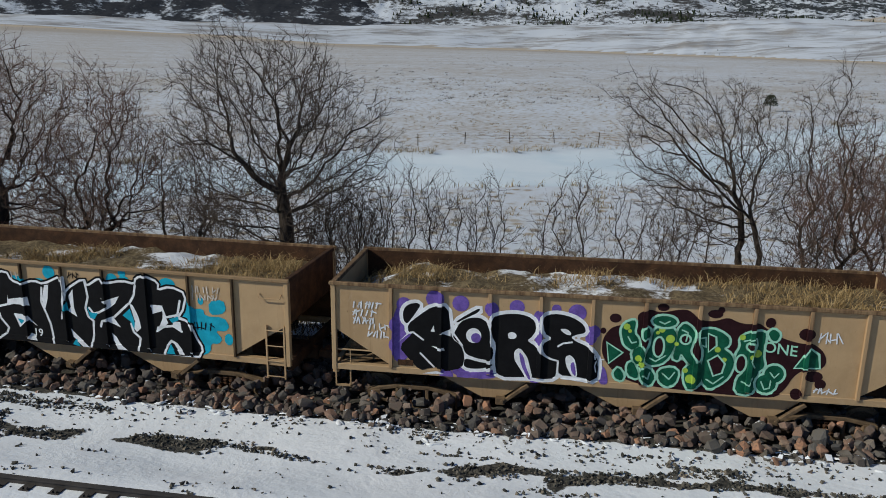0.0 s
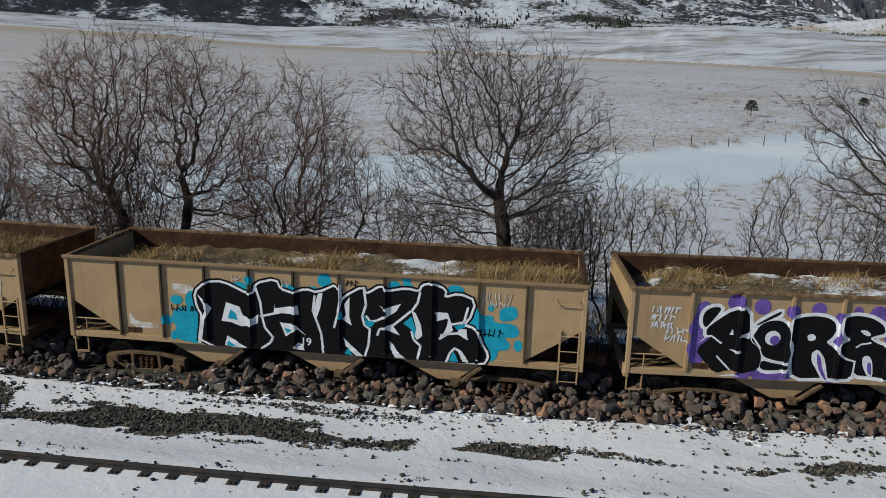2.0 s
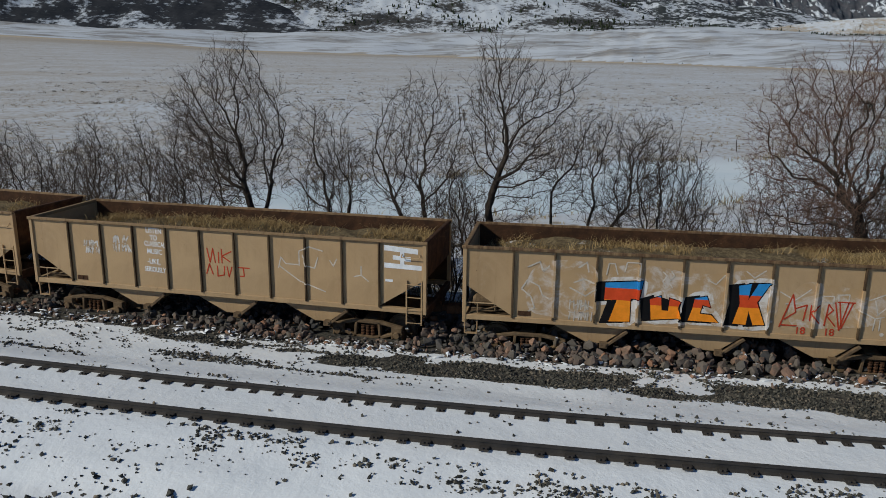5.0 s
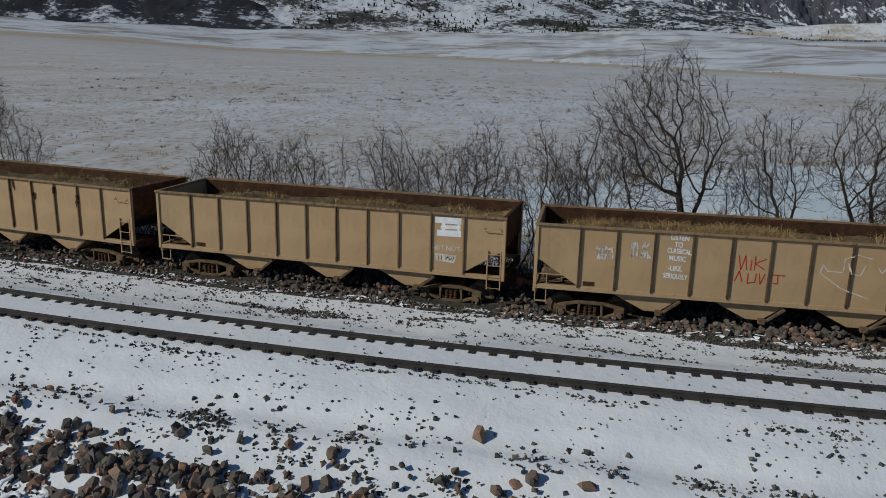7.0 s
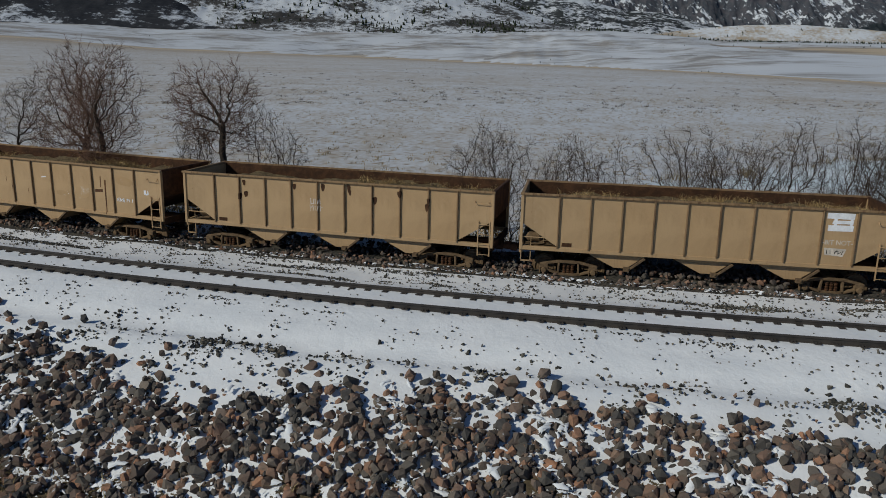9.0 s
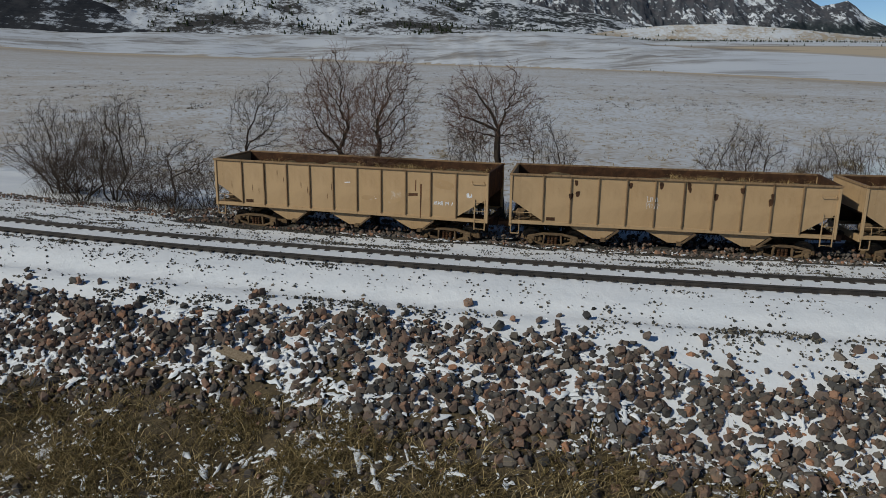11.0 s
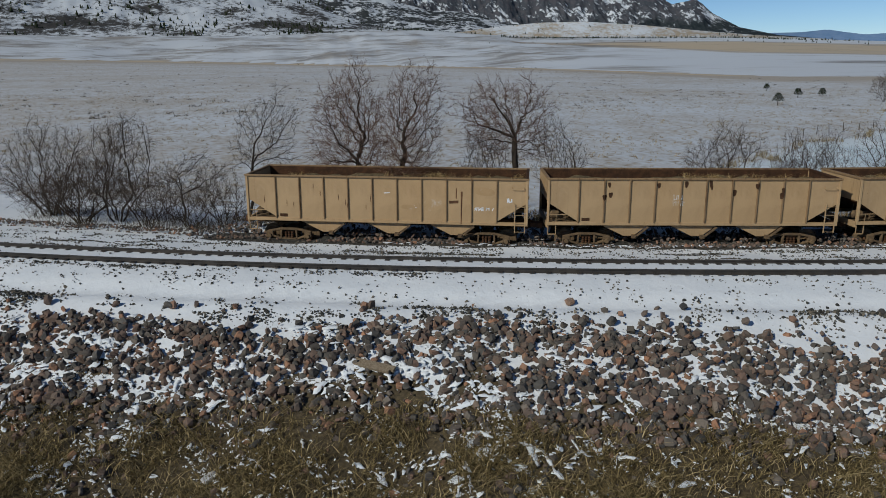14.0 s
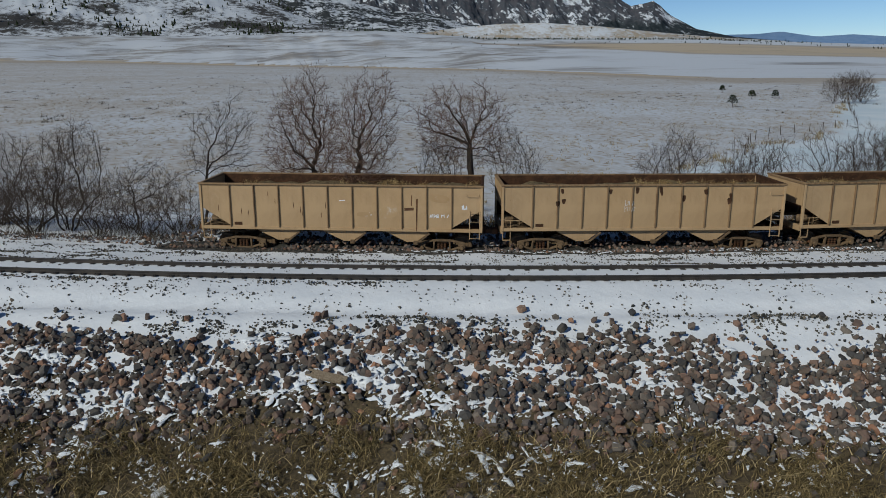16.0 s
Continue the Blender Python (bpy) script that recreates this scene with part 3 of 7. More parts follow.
SCRUB_DARK = hill_mat("dark_scrub_slope", (0.050, 0.051, 0.056), (0.026, 0.029, 0.034), 0.51, 0.60, 0.006, 6.0, 0.45, 2.2)
ridge("scrub_hill", "dark scrub covered slope streaked with snow", 58, 19.3, 3190, 3520,
      (FAR_YAW, [v - 0.12 for v in FOOT_UP]), ([19.3, 20.2, 22, 24.1, 27, 33, 58], [2.15, 2.45, 3.15, 4.1, 5.0, 6.0, 7.0]), SCRUB_DARK, (220, 24), 0.03, 8.0)
APRON = hill_mat("snowy_apron", (0.40, 0.33, 0.24), (0.26, 0.22, 0.17), 0.41, 0.58, 0.006, 9.0, 0.5, 2.0)
_, SLOPE = ridge("snowy_hill", "smooth snowy hill with tan grass below the mountains", -6, -34, 3380, 3590,
      (FAR_YAW, [v - 0.2 for v in FOOT_UP]), ([-34, -30, -26, -22, -18, -15, -12, -9, -6], [0.35, 0.72, 1.2, 1.75, 2.15, 2.2, 2.05, 1.75, 1.3]), APRON, (160, 14), 0.03, 6.0)
ridge("rocky_mountain", "rocky snow dusted mountain range with jagged peaks", 8, -33.5, 4500, 4850,
      (FAR_YAW, [v - 0.3 for v in FOOT_UP]),
      ([-33.5, -30.8, -28.4, -26.6, -26.0, -25.5, -24.9, -24.0, -23.4, -22.9, -22.4, -21.7, -21.2, -20.7, -20.0, -17, -13, -7, 8],
       [0.4, 0.75, 1.35, 2.35, 2.95, 3.3, 3.2, 3.05, 3.45, 3.8, 3.75, 3.5, 3.8, 4.0, 4.2, 5.0, 5.4, 6.0, 6.5]), CRAGS, (520, 60), 0.11, 3.0)
ridge("blue_hill", "horizon hills with blue haze in their colour", -24, -75, 4870, 4900,
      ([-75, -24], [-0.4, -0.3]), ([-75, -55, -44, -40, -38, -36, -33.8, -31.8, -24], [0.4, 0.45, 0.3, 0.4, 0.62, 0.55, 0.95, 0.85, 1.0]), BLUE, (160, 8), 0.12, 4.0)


def conifer_solid(sh, x, y, z, h, rnd):
    """A small far conifer: three ragged tiers."""
    sides = 5
    for k in range(3):
        z0, z1, w = z + h * (0.02 + 0.22 * k), z + h * (0.6 + 0.2 * k), h * (0.36 - 0.08 * k)
        a0 = rnd.random() * 6.3
        ring = [(x + math.cos(a0 + 6.283 * i / sides) * w * rnd.uniform(0.6, 1.2), y + math.sin(a0 + 6.283 * i / sides) * w * rnd.uniform(0.6, 1.2), z0 + rnd.uniform(-0.05, 0.05) * h) for i in range(sides)]
        sh.add(ring + [(x, y, z1)], [(i, (i + 1) % sides, sides) for i in range(sides)])


def far_woods():
    rnd = random.Random(3)
    sh = Shape()
    gx, gy, gz = FOOTHILL[4:]
    nv, nu = gx.shape
    made = 0
    while made < 2600:
        j, i = int(rnd.random() ** 1.2 * (nv - 1)), rnd.randrange(nu)
        x, y, z = gx[j, i] + rnd.uniform(-8, 8), gy[j, i] + rnd.uniform(-12, 12), gz[j, i]
        dens = 0.12 + 1.0 * float(fbm(np.array([x]), np.array([y]), 240, 4, 11.0)[0])
        if rnd.random() > dens:
            continue
        conifer_solid(sh, x, y, z - 2, rnd.uniform(7, 24) * rnd.uniform(0.5, 1), rnd)
        made += 1
    # the dark belt of trees below the mountains
    for _ in range(520):
        a, r = radians(-36 + 24 * rnd.random() ** 0.7), 3150 + rnd.uniform(-25, 60)
        x, y = -10 - math.sin(a) * r, -20 + math.cos(a) * r
        conifer_solid(sh, x, y, float(height(x, y)[0]) - 2, rnd.uniform(4, 11), rnd)
    for _ in range(70):
        a, r = radians(rnd.uniform(-42, -14)), rnd.uniform(2500, 3200)
        x, y = -10 - math.sin(a) * r, -20 + math.cos(a) * r
        conifer_solid(sh, x, y, float(height(x, y)[0]) - 1, rnd.uniform(4, 9), rnd)
    # a few pines on the smooth slope
    for _ in range(130):
        j, i = rnd.randrange(SLOPE[4].shape[0]), rnd.randrange(SLOPE[4].shape[1])
        conifer_solid(sh, SLOPE[4][j, i] + rnd.uniform(-9, 9), SLOPE[5][j, i] + rnd.uniform(-9, 9), SLOPE[6][j, i] - 2, rnd.uniform(4, 12), rnd)
    # single bushes on the slope and along the meadow's edge
    for _ in range(46):
        a = rnd.uniform(-14, 52)
        e = float(np.interp(a, FAR_YAW, EDGE_R))
        r = e * rnd.uniform(0.9, 1.05) if rnd.random() < 0.5 else rnd.uniform(e, 3250)
        a = radians(a)
        x, y = -10 - math.sin(a) * r, -20 + math.cos(a) * r
        conifer_solid(sh, x, y, float(height(x, y)[0]) - 0.5, rnd.uniform(1.5, 5), rnd)
    return thing("far_woods", "dark pines scattered over the distant hills", "trees", kind="stuff", me=mesh_of("far_woods", sh.v, sh.f, CONIFER))


far_woods()


# ---- the main line: rails, ties ----
RAIL_FAR, RAIL_NEAR, RAIL_TOP = -5.2, -6.71, 1.10


def build_track():
    track = thing("railway_track", "dark rusty rails on snow buried ties", "railway", kind="structure")
    sec = [(-0.07, 0.0), (0.07, 0.0), (0.07, 0.015), (0.014, 0.04), (0.014, 0.125), (0.036, 0.135), (0.036, 0.172), (-0.036, 0.172), (-0.036, 0.135), (-0.014, 0.125), (-0.014, 0.04), (-0.07, 0.015)]
    ss = np.arange(-118, 92, 1.0)
    for d, e in ((RAIL_FAR, 0.0), (RAIL_NEAR, 0.06)):
        v, f, n = [], [], len(sec)
        for s in ss:
            x, y, th = on_line(s, d)
            for o, h in sec:
                v.append((x - math.sin(th) * o, y + math.cos(th) * o, GRADE * s + RAIL_TOP + e - 0.172 + h))
        for k in range(len(ss) - 1):
            f += [(k * n + i, k * n + (i + 1) % n, (k + 1) * n + (i + 1) % n, (k + 1) * n + i) for i in range(n)]
        f += [tuple(range(n - 1, -1, -1)), tuple(range((len(ss) - 1) * n, len(ss) * n))]
        part("rail", Shape().add(v, f).mesh("rail", RAIL), track)
    tie = Shape().box(-0.115, 0.115, -1.3, 1.3, -0.2, 0.0).mesh("tie", TIE, 0.015)
    plate = Shape().box(-0.09, 0.09, -0.13, 0.13, 0.0, 0.022)
    for y in (-0.09, 0.1):
        plate.box(-0.055, -0.02, y - 0.02, y + 0.02, 0.02, 0.055).box(0.02, 0.055, y - 0.02, y + 0.02, 0.02, 0.055)
    plate = plate.mesh("tie_plate", RAIL)
    rnd = random.Random(5)
    for k in range(300):
        s = -74 + 0.5 * k + rnd.uniform(-0.05, 0.05)
        x, y, th = on_line(s, (RAIL_FAR + RAIL_NEAR) / 2)
        low = RAIL_TOP - 0.172 + 0.008
        part("tie", tie, track, at=pose(x, y, GRADE * s + low - 0.05 + 0.06 * min(1.0, max(0.0, (-s - 36) / 12)) + rnd.uniform(-0.006, 0.006), rnd.uniform(-0.3, 0.3) - 2.3, 1.87, math.degrees(th) + rnd.uniform(-1.5, 1.5)))
        for d, e in ((RAIL_FAR, 0.0), (RAIL_NEAR, 0.06)):
            x, y, th = on_line(s, d - 0.07)
            part("tie_plate", plate, track, at=pose(x, y, GRADE * s + low + e + 0.03, 0, 1.87, math.degrees(th)))
    return track


build_track()


# ---- the parked hopper cars ----
L, W, TOP, SILL = 12.24, 3.0, 3.2, 1.17
END_W = 1.32
MID_W = (L - 2 * END_W) / 9
RIBS = [-L / 2 + END_W + MID_W * k for k in range(10)]      # middles of the side ribs
CUT = SILL + 1.0                                            # where the end panel's slanted edge meets the corner post
SHIFT = -0.08                                                # how far each car stands back along its row
# middle of each car's near side and its heading in degrees, from the last car of the row to the first
CARS = [(39.35, 4.11, 10.65), (26.37, 1.96, 7.28), (13.21, 0.42, 3.93), (0.0, 0.0, 0.18), (-13.14, 0.83, -4.12), (-26.2, 2.18, -9.25), (-39.0, 4.64, -14.93)]


def dented(me, amount, seed):
    """Pushes a sheet's front a little in and out, as old panels are."""
    for v in me.vertices:
        x, z = v.co.x, v.co.z
        v.co.y += amount * (math.sin(x * 3.1 + seed) * math.sin(z * 2.3 + seed * 1.7) + 0.5 * math.sin(x * 7.0 + z * 5.0 + seed))
    return me


def sheet(poly_fn, nx, nz, thick, material, name):
    """A thin panel as a grid in x and z with a thickness along +y."""
    v, f = [], []
    for y in (0.0, thick):
        for j in range(nz + 1):
            for i in range(nx + 1):
                x, z = poly_fn(i / nx, j / nz)
                v.append((x, y, z))
    n = (nx + 1) * (nz + 1)
    idx = lambda i, j, k: k * n + j * (nx + 1) + i
    for j in range(nz):
        for i in range(nx):
            f.append((idx(i, j, 0), idx(i + 1, j, 0), idx(i + 1, j + 1, 0), idx(i, j + 1, 0)))
            f.append((idx(i, j, 1), idx(i, j + 1, 1), idx(i + 1, j + 1, 1), idx(i + 1, j, 1)))
    for i in range(nx):
        f += [(idx(i, 0, 0), idx(i, 0, 1), idx(i + 1, 0, 1), idx(i + 1, 0, 0)), (idx(i, nz, 0), idx(i + 1, nz, 0), idx(i + 1, nz, 1), idx(i, nz, 1))]
    for j in range(nz):
        f += [(idx(0, j, 0), idx(0, j + 1, 0), idx(0, j + 1, 1), idx(0, j, 1)), (idx(nx, j, 0), idx(nx, j, 1), idx(nx, j + 1, 1), idx(nx, j + 1, 0))]
    return mesh_of(name, v, f, material, False)


def wheel_mesh():
    sh = Shape()
    prof = [(0.0, 0.06), (0.10, 0.06), (0.13, 0.03), (0.30, 0.03), (0.335, 0.07), (0.42, 0.07), (0.42, -0.04), (0.455, -0.045), (0.455, -0.07), (0.33, -0.07), (0.30, -0.02), (0.0, -0.04)]
    n = 20
    v, f = [], []
    for k in range(n):
        a = 2 * math.pi * k / n
        v += [(math.cos(a) * r, -y, math.sin(a) * r) for r, y in prof]
    m = len(prof)
    for k in range(n):
        for i in range(m - 1):
            f.append((k * m + i, ((k + 1) % n) * m + i, ((k + 1) % n) * m + i + 1, k * m + i + 1))
    return sh.add(v, f).mesh("wheel", STEEL)


def truck_parts():
    """Side frame, bolster, axle and springs of a truck, about its own middle at rail height."""
    out = {}
    bars = Shape()
    def bar(a, b, w):
        (x0, z0), (x1, z1) = a, b
        n = Vector((z0 - z1, x1 - x0)).normalized() * w / 2
        bars.prism([(x0 + n.x, z0 + n.y), (x0 - n.x, z0 - n.y), (x1 - n.x, z1 - n.y), (x1 + n.x, z1 + n.y)], -0.07, 0.07)
    bar((-1.0, 0.62), (-0.38, 0.75), 0.085), bar((-0.40, 0.75), (0.40, 0.75), 0.09), bar((1.0, 0.62), (0.38, 0.75), 0.085)
    bar((-1.0, 0.52), (-0.32, 0.30), 0.085), bar((-0.34, 0.305), (0.34, 0.305), 0.09), bar((1.0, 0.52), (0.32, 0.30), 0.085)
    bar((-0.36, 0.28), (-0.33, 0.76), 0.075), bar((0.36, 0.28), (0.33, 0.76), 0.075)
    for x in (-0.86, 0.86):
        bars.box(x - 0.15, x + 0.15, -0.10, 0.09, 0.50, 0.66)
        bars.box(x - 0.16, x - 0.11, -0.08, 0.07, 0.30, 0.50).box(x + 0.11, x + 0.16, -0.08, 0.07, 0.30, 0.50)
        bars.tube((x, -0.17, 0.44), (x, 0.05, 0.44), 0.095, 0.095, 12)
    out["side_frame"] = bars.mesh("side_frame", STEEL, 0.012)
    coils = Shape()
    for x in (-0.14, 0.0, 0.14):
        for k in range(7):
            coils.tube((x, 0, 0.34 + 0.045 * k), (x, 0, 0.365 + 0.045 * k), 0.06 if k % 2 else 0.045, 0.06, 7)
    out["spring_set"] = coils.mesh("spring_set", RUST)
    out["bolster"] = Shape().prism([(-0.2, 0.5), (0.2, 0.5), (0.2, 0.78), (-0.2, 0.78)], 0.45, 2.55).mesh("bolster", STEEL, 0.02)
    out["axle"] = Shape().tube((0, 0.4, 0.42), (0, 2.6, 0.42), 0.075, 0.075, 10).mesh("axle", RUST)
    return out


WHEEL, TRUCK = wheel_mesh(), truck_parts()


def add_truck(car, x):
    truck = part("truck", Shape().tube((0, W / 2, 0.7), (0, W / 2, 1.0), 0.25, 0.25, 12).mesh("centre_plate", STEEL), car, "dusty cast steel truck half buried in stones", pose(x, 0, 0))
    part("bolster", TRUCK["bolster"], truck)
    for y, turn_y in ((0.26, 0), (2.74, 180)):
        part("side_frame", TRUCK["side_frame"], truck, at=pose(0, y, 0, 0, 0, turn_y))
        part("spring_set", TRUCK["spring_set"], truck, at=pose(0, y, 0))
    for ax in (-0.86, 0.86):
        part("axle", TRUCK["axle"], truck, at=pose(ax, 0, 0))
        part("wheel", WHEEL, truck, at=pose(ax, 0.74, 0.42))
        part("wheel", WHEEL, truck, at=pose(ax, W - 0.74, 0.42, 0, 0, 180))


def car_meshes():
    M = {}
    lo, hi = SILL + 0.13, TOP - 0.06
    mid = lambda u, v: (-MID_W / 2 + MID_W * u, lo + (hi - lo) * v)
    M["panel"] = [dented(sheet(mid, 6, 8, 0.04, PAINT, "side_panel"), 0.0016, k * 1.9) for k in range(3)]
    # end panel: its lower edge slants up to the corner post; u = 0 at the rib
    def endp(u, v):
        x = END_W * u
        low = SILL + 0.16 + (CUT - SILL - 0.16) * u
        return x, low + (hi - low) * v
    M["end_panel"] = dented(sheet(endp, 6, 8, 0.04, PAINT, "side_panel"), 0.0016, 0.7)
    M["end_panel_l"] = dented(sheet(lambda u, v: (-endp(1 - u, v)[0], endp(1 - u, v)[1]), 6, 8, 0.04, PAINT, "side_panel"), 0.0016, 2.2)
    M["far_wall"] = sheet(lambda u, v: (-L / 2 + L * u, SILL + (hi - SILL) * v), 40, 6, 0.03, RUST_DARK, "far_side_sheet")
    dented(M["far_wall"], 0.015, 4.0)
    rib = [(-0.040, 0.0), (-0.037, -0.07), (0.037, -0.07), (0.040, 0.0)]
    v = [(x, y, SILL + 0.12) for x, y in rib] + [(x, y, hi + 0.005) for x, y in rib]
    M["rib"] = Shape().add(v, [(0, 1, 5, 4), (1, 2, 6, 5), (2, 3, 7, 6), (3, 0, 4, 7), (3, 2, 1, 0), (4, 5, 6, 7)]).mesh("rib", RIBM, 0.006)
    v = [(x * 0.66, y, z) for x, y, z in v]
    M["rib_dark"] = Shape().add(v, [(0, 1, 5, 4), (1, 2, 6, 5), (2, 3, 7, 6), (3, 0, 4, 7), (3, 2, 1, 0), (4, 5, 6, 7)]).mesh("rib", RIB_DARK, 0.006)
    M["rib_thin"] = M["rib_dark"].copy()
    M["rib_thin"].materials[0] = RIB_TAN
    M["post"] = Shape().box(-0.05, 0.05, -0.045, 0.08, SILL, hi + 0.005).mesh("corner_post", PAINT, 0.008)
    M["chord"] = Shape().prism([(-L / 2 - 0.03, TOP - 0.08), (L / 2 + 0.03, TOP - 0.08), (L / 2 + 0.03, TOP), (-L / 2 - 0.03, TOP)], -0.078, 0.0).mesh("top_chord", CHORDM, 0.012)
    M["end_chord"] = Shape().box(-0.06, 0.06, 0.06, W - 0.06, TOP - 0.1, TOP - 0.004).mesh("end_chord", CHORDM, 0.012)
    sill = Shape().box(-L / 2, L / 2, -0.03, 0.12, SILL, SILL + 0.14)
    M["sill"] = sill.mesh("side_sill", PAINT, 0.008)
    M["end_wall"] = Shape().prism([(-0.02, CUT), (0.02, CUT), (0.02, TOP - 0.05), (-0.02, TOP - 0.05)], 0.045, W - 0.045).mesh("end_wall", PAINT)
    # same wall for the +x end; the dark rust colour stands in for shade
    M["end_wall_shaded"] = Shape().prism([(-0.02, CUT), (0.02, CUT), (0.02, TOP - 0.05), (-0.02, TOP - 0.05)], 0.045, W - 0.045).mesh("end_wall", RUST_DARK)
    run = END_W + 0.35
    M["slope"] = Shape().prism([(0.0, CUT), (run, SILL + 0.12), (run, SILL + 0.07), (0.0, CUT - 0.05)], 0.045, W - 0.045).mesh("slope_sheet", RUST_DARK)
    M["centre_sill"] = Shape().box(-L / 2 - 0.12, L / 2 + 0.12, W / 2 - 0.17, W / 2 + 0.17, 0.82, 1.16).mesh("centre_sill", RUST_DARK, 0.01)
    M["end_sill"] = Shape().box(-0.06, 0.06, 0.05, W - 0.05, SILL - 0.12, SILL + 0.13).mesh("end_sill", PAINT, 0.01)
    # darker copies for the +x end, shade put into their colour
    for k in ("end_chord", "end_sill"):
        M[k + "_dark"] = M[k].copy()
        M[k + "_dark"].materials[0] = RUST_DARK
    cp = Shape().box(0, 0.42, W / 2 - 0.09, W / 2 + 0.09, 0.84, 1.02).box(0.38, 0.62, W / 2 - 0.15, W / 2 + 0.13, 0.80, 1.06)
    M["coupler"] = cp.mesh("coupler", RUST, 0.02)
    hop = Shape()
    for y0 in (0.16, 1.62):
        hop.prism([(-0.98, SILL + 0.01), (0.98, SILL + 0.01), (0.92, SILL - 0.08), (0.36, SILL - 0.50), (-0.06, SILL - 0.50), (-0.92, SILL - 0.08)], y0, y0 + 1.24)
    M["hopper"] = hop.mesh("hopper_bay", PAINT, 0.01)
    door = Shape()
    for y0 in (-0.02, 1.60):
        door.prism([(0.34, SILL - 0.54), (0.44, SILL - 0.54), (0.98, SILL - 0.10), (0.92, SILL - 0.05)], y0, y0 + 0.10)
        door.box(0.26, 0.46, y0 - 0.03, y0 + 0.14, SILL - 0.56, SILL - 0.42)
        door.tube((0.40, y0 - 0.06, SILL - 0.47), (0.40, y0 + 1.45, SILL - 0.47), 0.035, 0.035, 8)
    M["door"] = door.mesh("hopper_door_frame", STEEL, 0.006)
    lad = Shape()
    for x in (0.0, 0.42):
        lad.box(x - 0.018, x + 0.018, -0.035, 0.005, SILL - 0.3, CUT - 0.05)
    for k in range(4):
        z = SILL - 0.25 + 0.36 * k
        lad.tube((0, -0.03, z), (0.42, -0.03, z), 0.013, 0.013, 6)
    M["ladder"] = lad.mesh("ladder", PAINT)
    grab = Shape()
    for z in (TOP - 0.45,):
        grab.tube((0, -0.09, z), (0.5, -0.09, z), 0.013, 0.013, 6).tube((0, -0.09, z), (0, 0.0, z + 0.08), 0.013, 0.013, 6).tube((0.5, -0.09, z), (0.5, 0.0, z + 0.08), 0.013, 0.013, 6)
    M["grab"] = grab.mesh("grab_iron", PAINT)
    rail = Shape().tube((0.0, 0.02, SILL + 0.46), (END_W * 0.82, 0.02, SILL + 0.46), 0.018, 0.018, 6).tube((0.3, 0.02, SILL + 0.12), (0.3, 0.02, SILL + 0.46), 0.014, 0.014, 6)
    M["hand_rail"] = rail.mesh("hand_rail", PAINT)
    tank = Shape()
    tank.tube((0.18, 0.75, SILL + 0.32), (0.92, 0.75, SILL + 0.32), 0.17, 0.17, 14)
    tank.tube((0.10, 0.75, SILL + 0.32), (0.18, 0.75, SILL + 0.32), 0.09, 0.17, 14).tube((0.92, 0.75, SILL + 0.32), (1.0, 0.75, SILL + 0.32), 0.17, 0.09, 14)
    M["tank"] = tank.mesh("air_reservoir", STEEL)
    rig = Shape()
    for a, b, r in (((0.1, 0.35, SILL + 0.2), (1.5, 0.5, SILL + 0.14), 0.03), ((0.05, 0.2, SILL + 0.1), (1.2, 0.3, SILL + 0.42), 0.022), ((0.4, 1.2, SILL + 0.1), (0.5, 1.2, CUT - 0.1), 0.03),
                    ((0.1, 0.95, SILL + 0.12), (1.4, 1.0, SILL + 0.2), 0.035), ((0.75, 0.35, SILL + 0.05), (0.72, 0.4, SILL + 0.6), 0.02)):
        rig.tube(a, b, r, r, 6)
    rig.box(0.5, 0.72, 0.9, 1.15, SILL + 0.16, SILL + 0.44).box(0.02, 1.55, 0.1, 1.4, SILL + 0.02, SILL + 0.08)
    M["brake"] = rig.mesh("brake_rigging", STEEL)
    M["step"] = Shape().box(0, 0.36, 0.0, 0.05, SILL - 0.42, SILL - 0.38).box(0, 0.03, 0, 0.03, SILL - 0.42, SILL).box(0.33, 0.36, 0, 0.03, SILL - 0.42, SILL).mesh("step", PAINT)
    M["slot"] = Shape().box(-0.17, 0.17, -0.012, 0.01, SILL + 0.19, SILL + 0.32).box(-0.02, 0.02, -0.02, 0.01, SILL + 0.19, SILL + 0.32).mesh("vent_plate", RUST_DARK)
    return M


def load_mat():
    m = Mat("dirt_load_with_snow", rough=0.95, spec=0.1)
    a, b = m.noise(1.3, 6, 0.65), m.noise(9, 5, 0.7)
    snowy = m.attr("snow")
    c = m.mix(m.step(b, 0.35, 0.7), (0.085, 0.062, 0.038), (0.22, 0.17, 0.095))
    f = m.math("ADD", m.math("ADD", m.math("MULTIPLY", a, 0.45), m.math("MULTIPLY", b, 0.6)), snowy)
    m.color(m.mix(m.step(f, 0.9, 1.1), c, (0.74, 0.76, 0.79))).bump(b, 0.6, 0.05)
    return m.m


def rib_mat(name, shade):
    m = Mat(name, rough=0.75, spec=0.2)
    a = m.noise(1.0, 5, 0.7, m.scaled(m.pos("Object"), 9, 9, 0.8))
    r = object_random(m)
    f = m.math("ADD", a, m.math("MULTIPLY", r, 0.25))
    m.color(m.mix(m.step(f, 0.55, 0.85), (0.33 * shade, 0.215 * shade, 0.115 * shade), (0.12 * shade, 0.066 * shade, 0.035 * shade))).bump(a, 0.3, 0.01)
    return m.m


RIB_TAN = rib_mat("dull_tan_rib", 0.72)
# RIB_DARK is the same streaked rib colour scaled to a third
LOADM, RIBM, RIB_DARK, CHORDM = load_mat(), rib_mat("rust_streaked_tan_rib", 1.15), rib_mat("dark_streaked_rib", 0.33), rib_mat("weathered_tan_chord", 0.8)
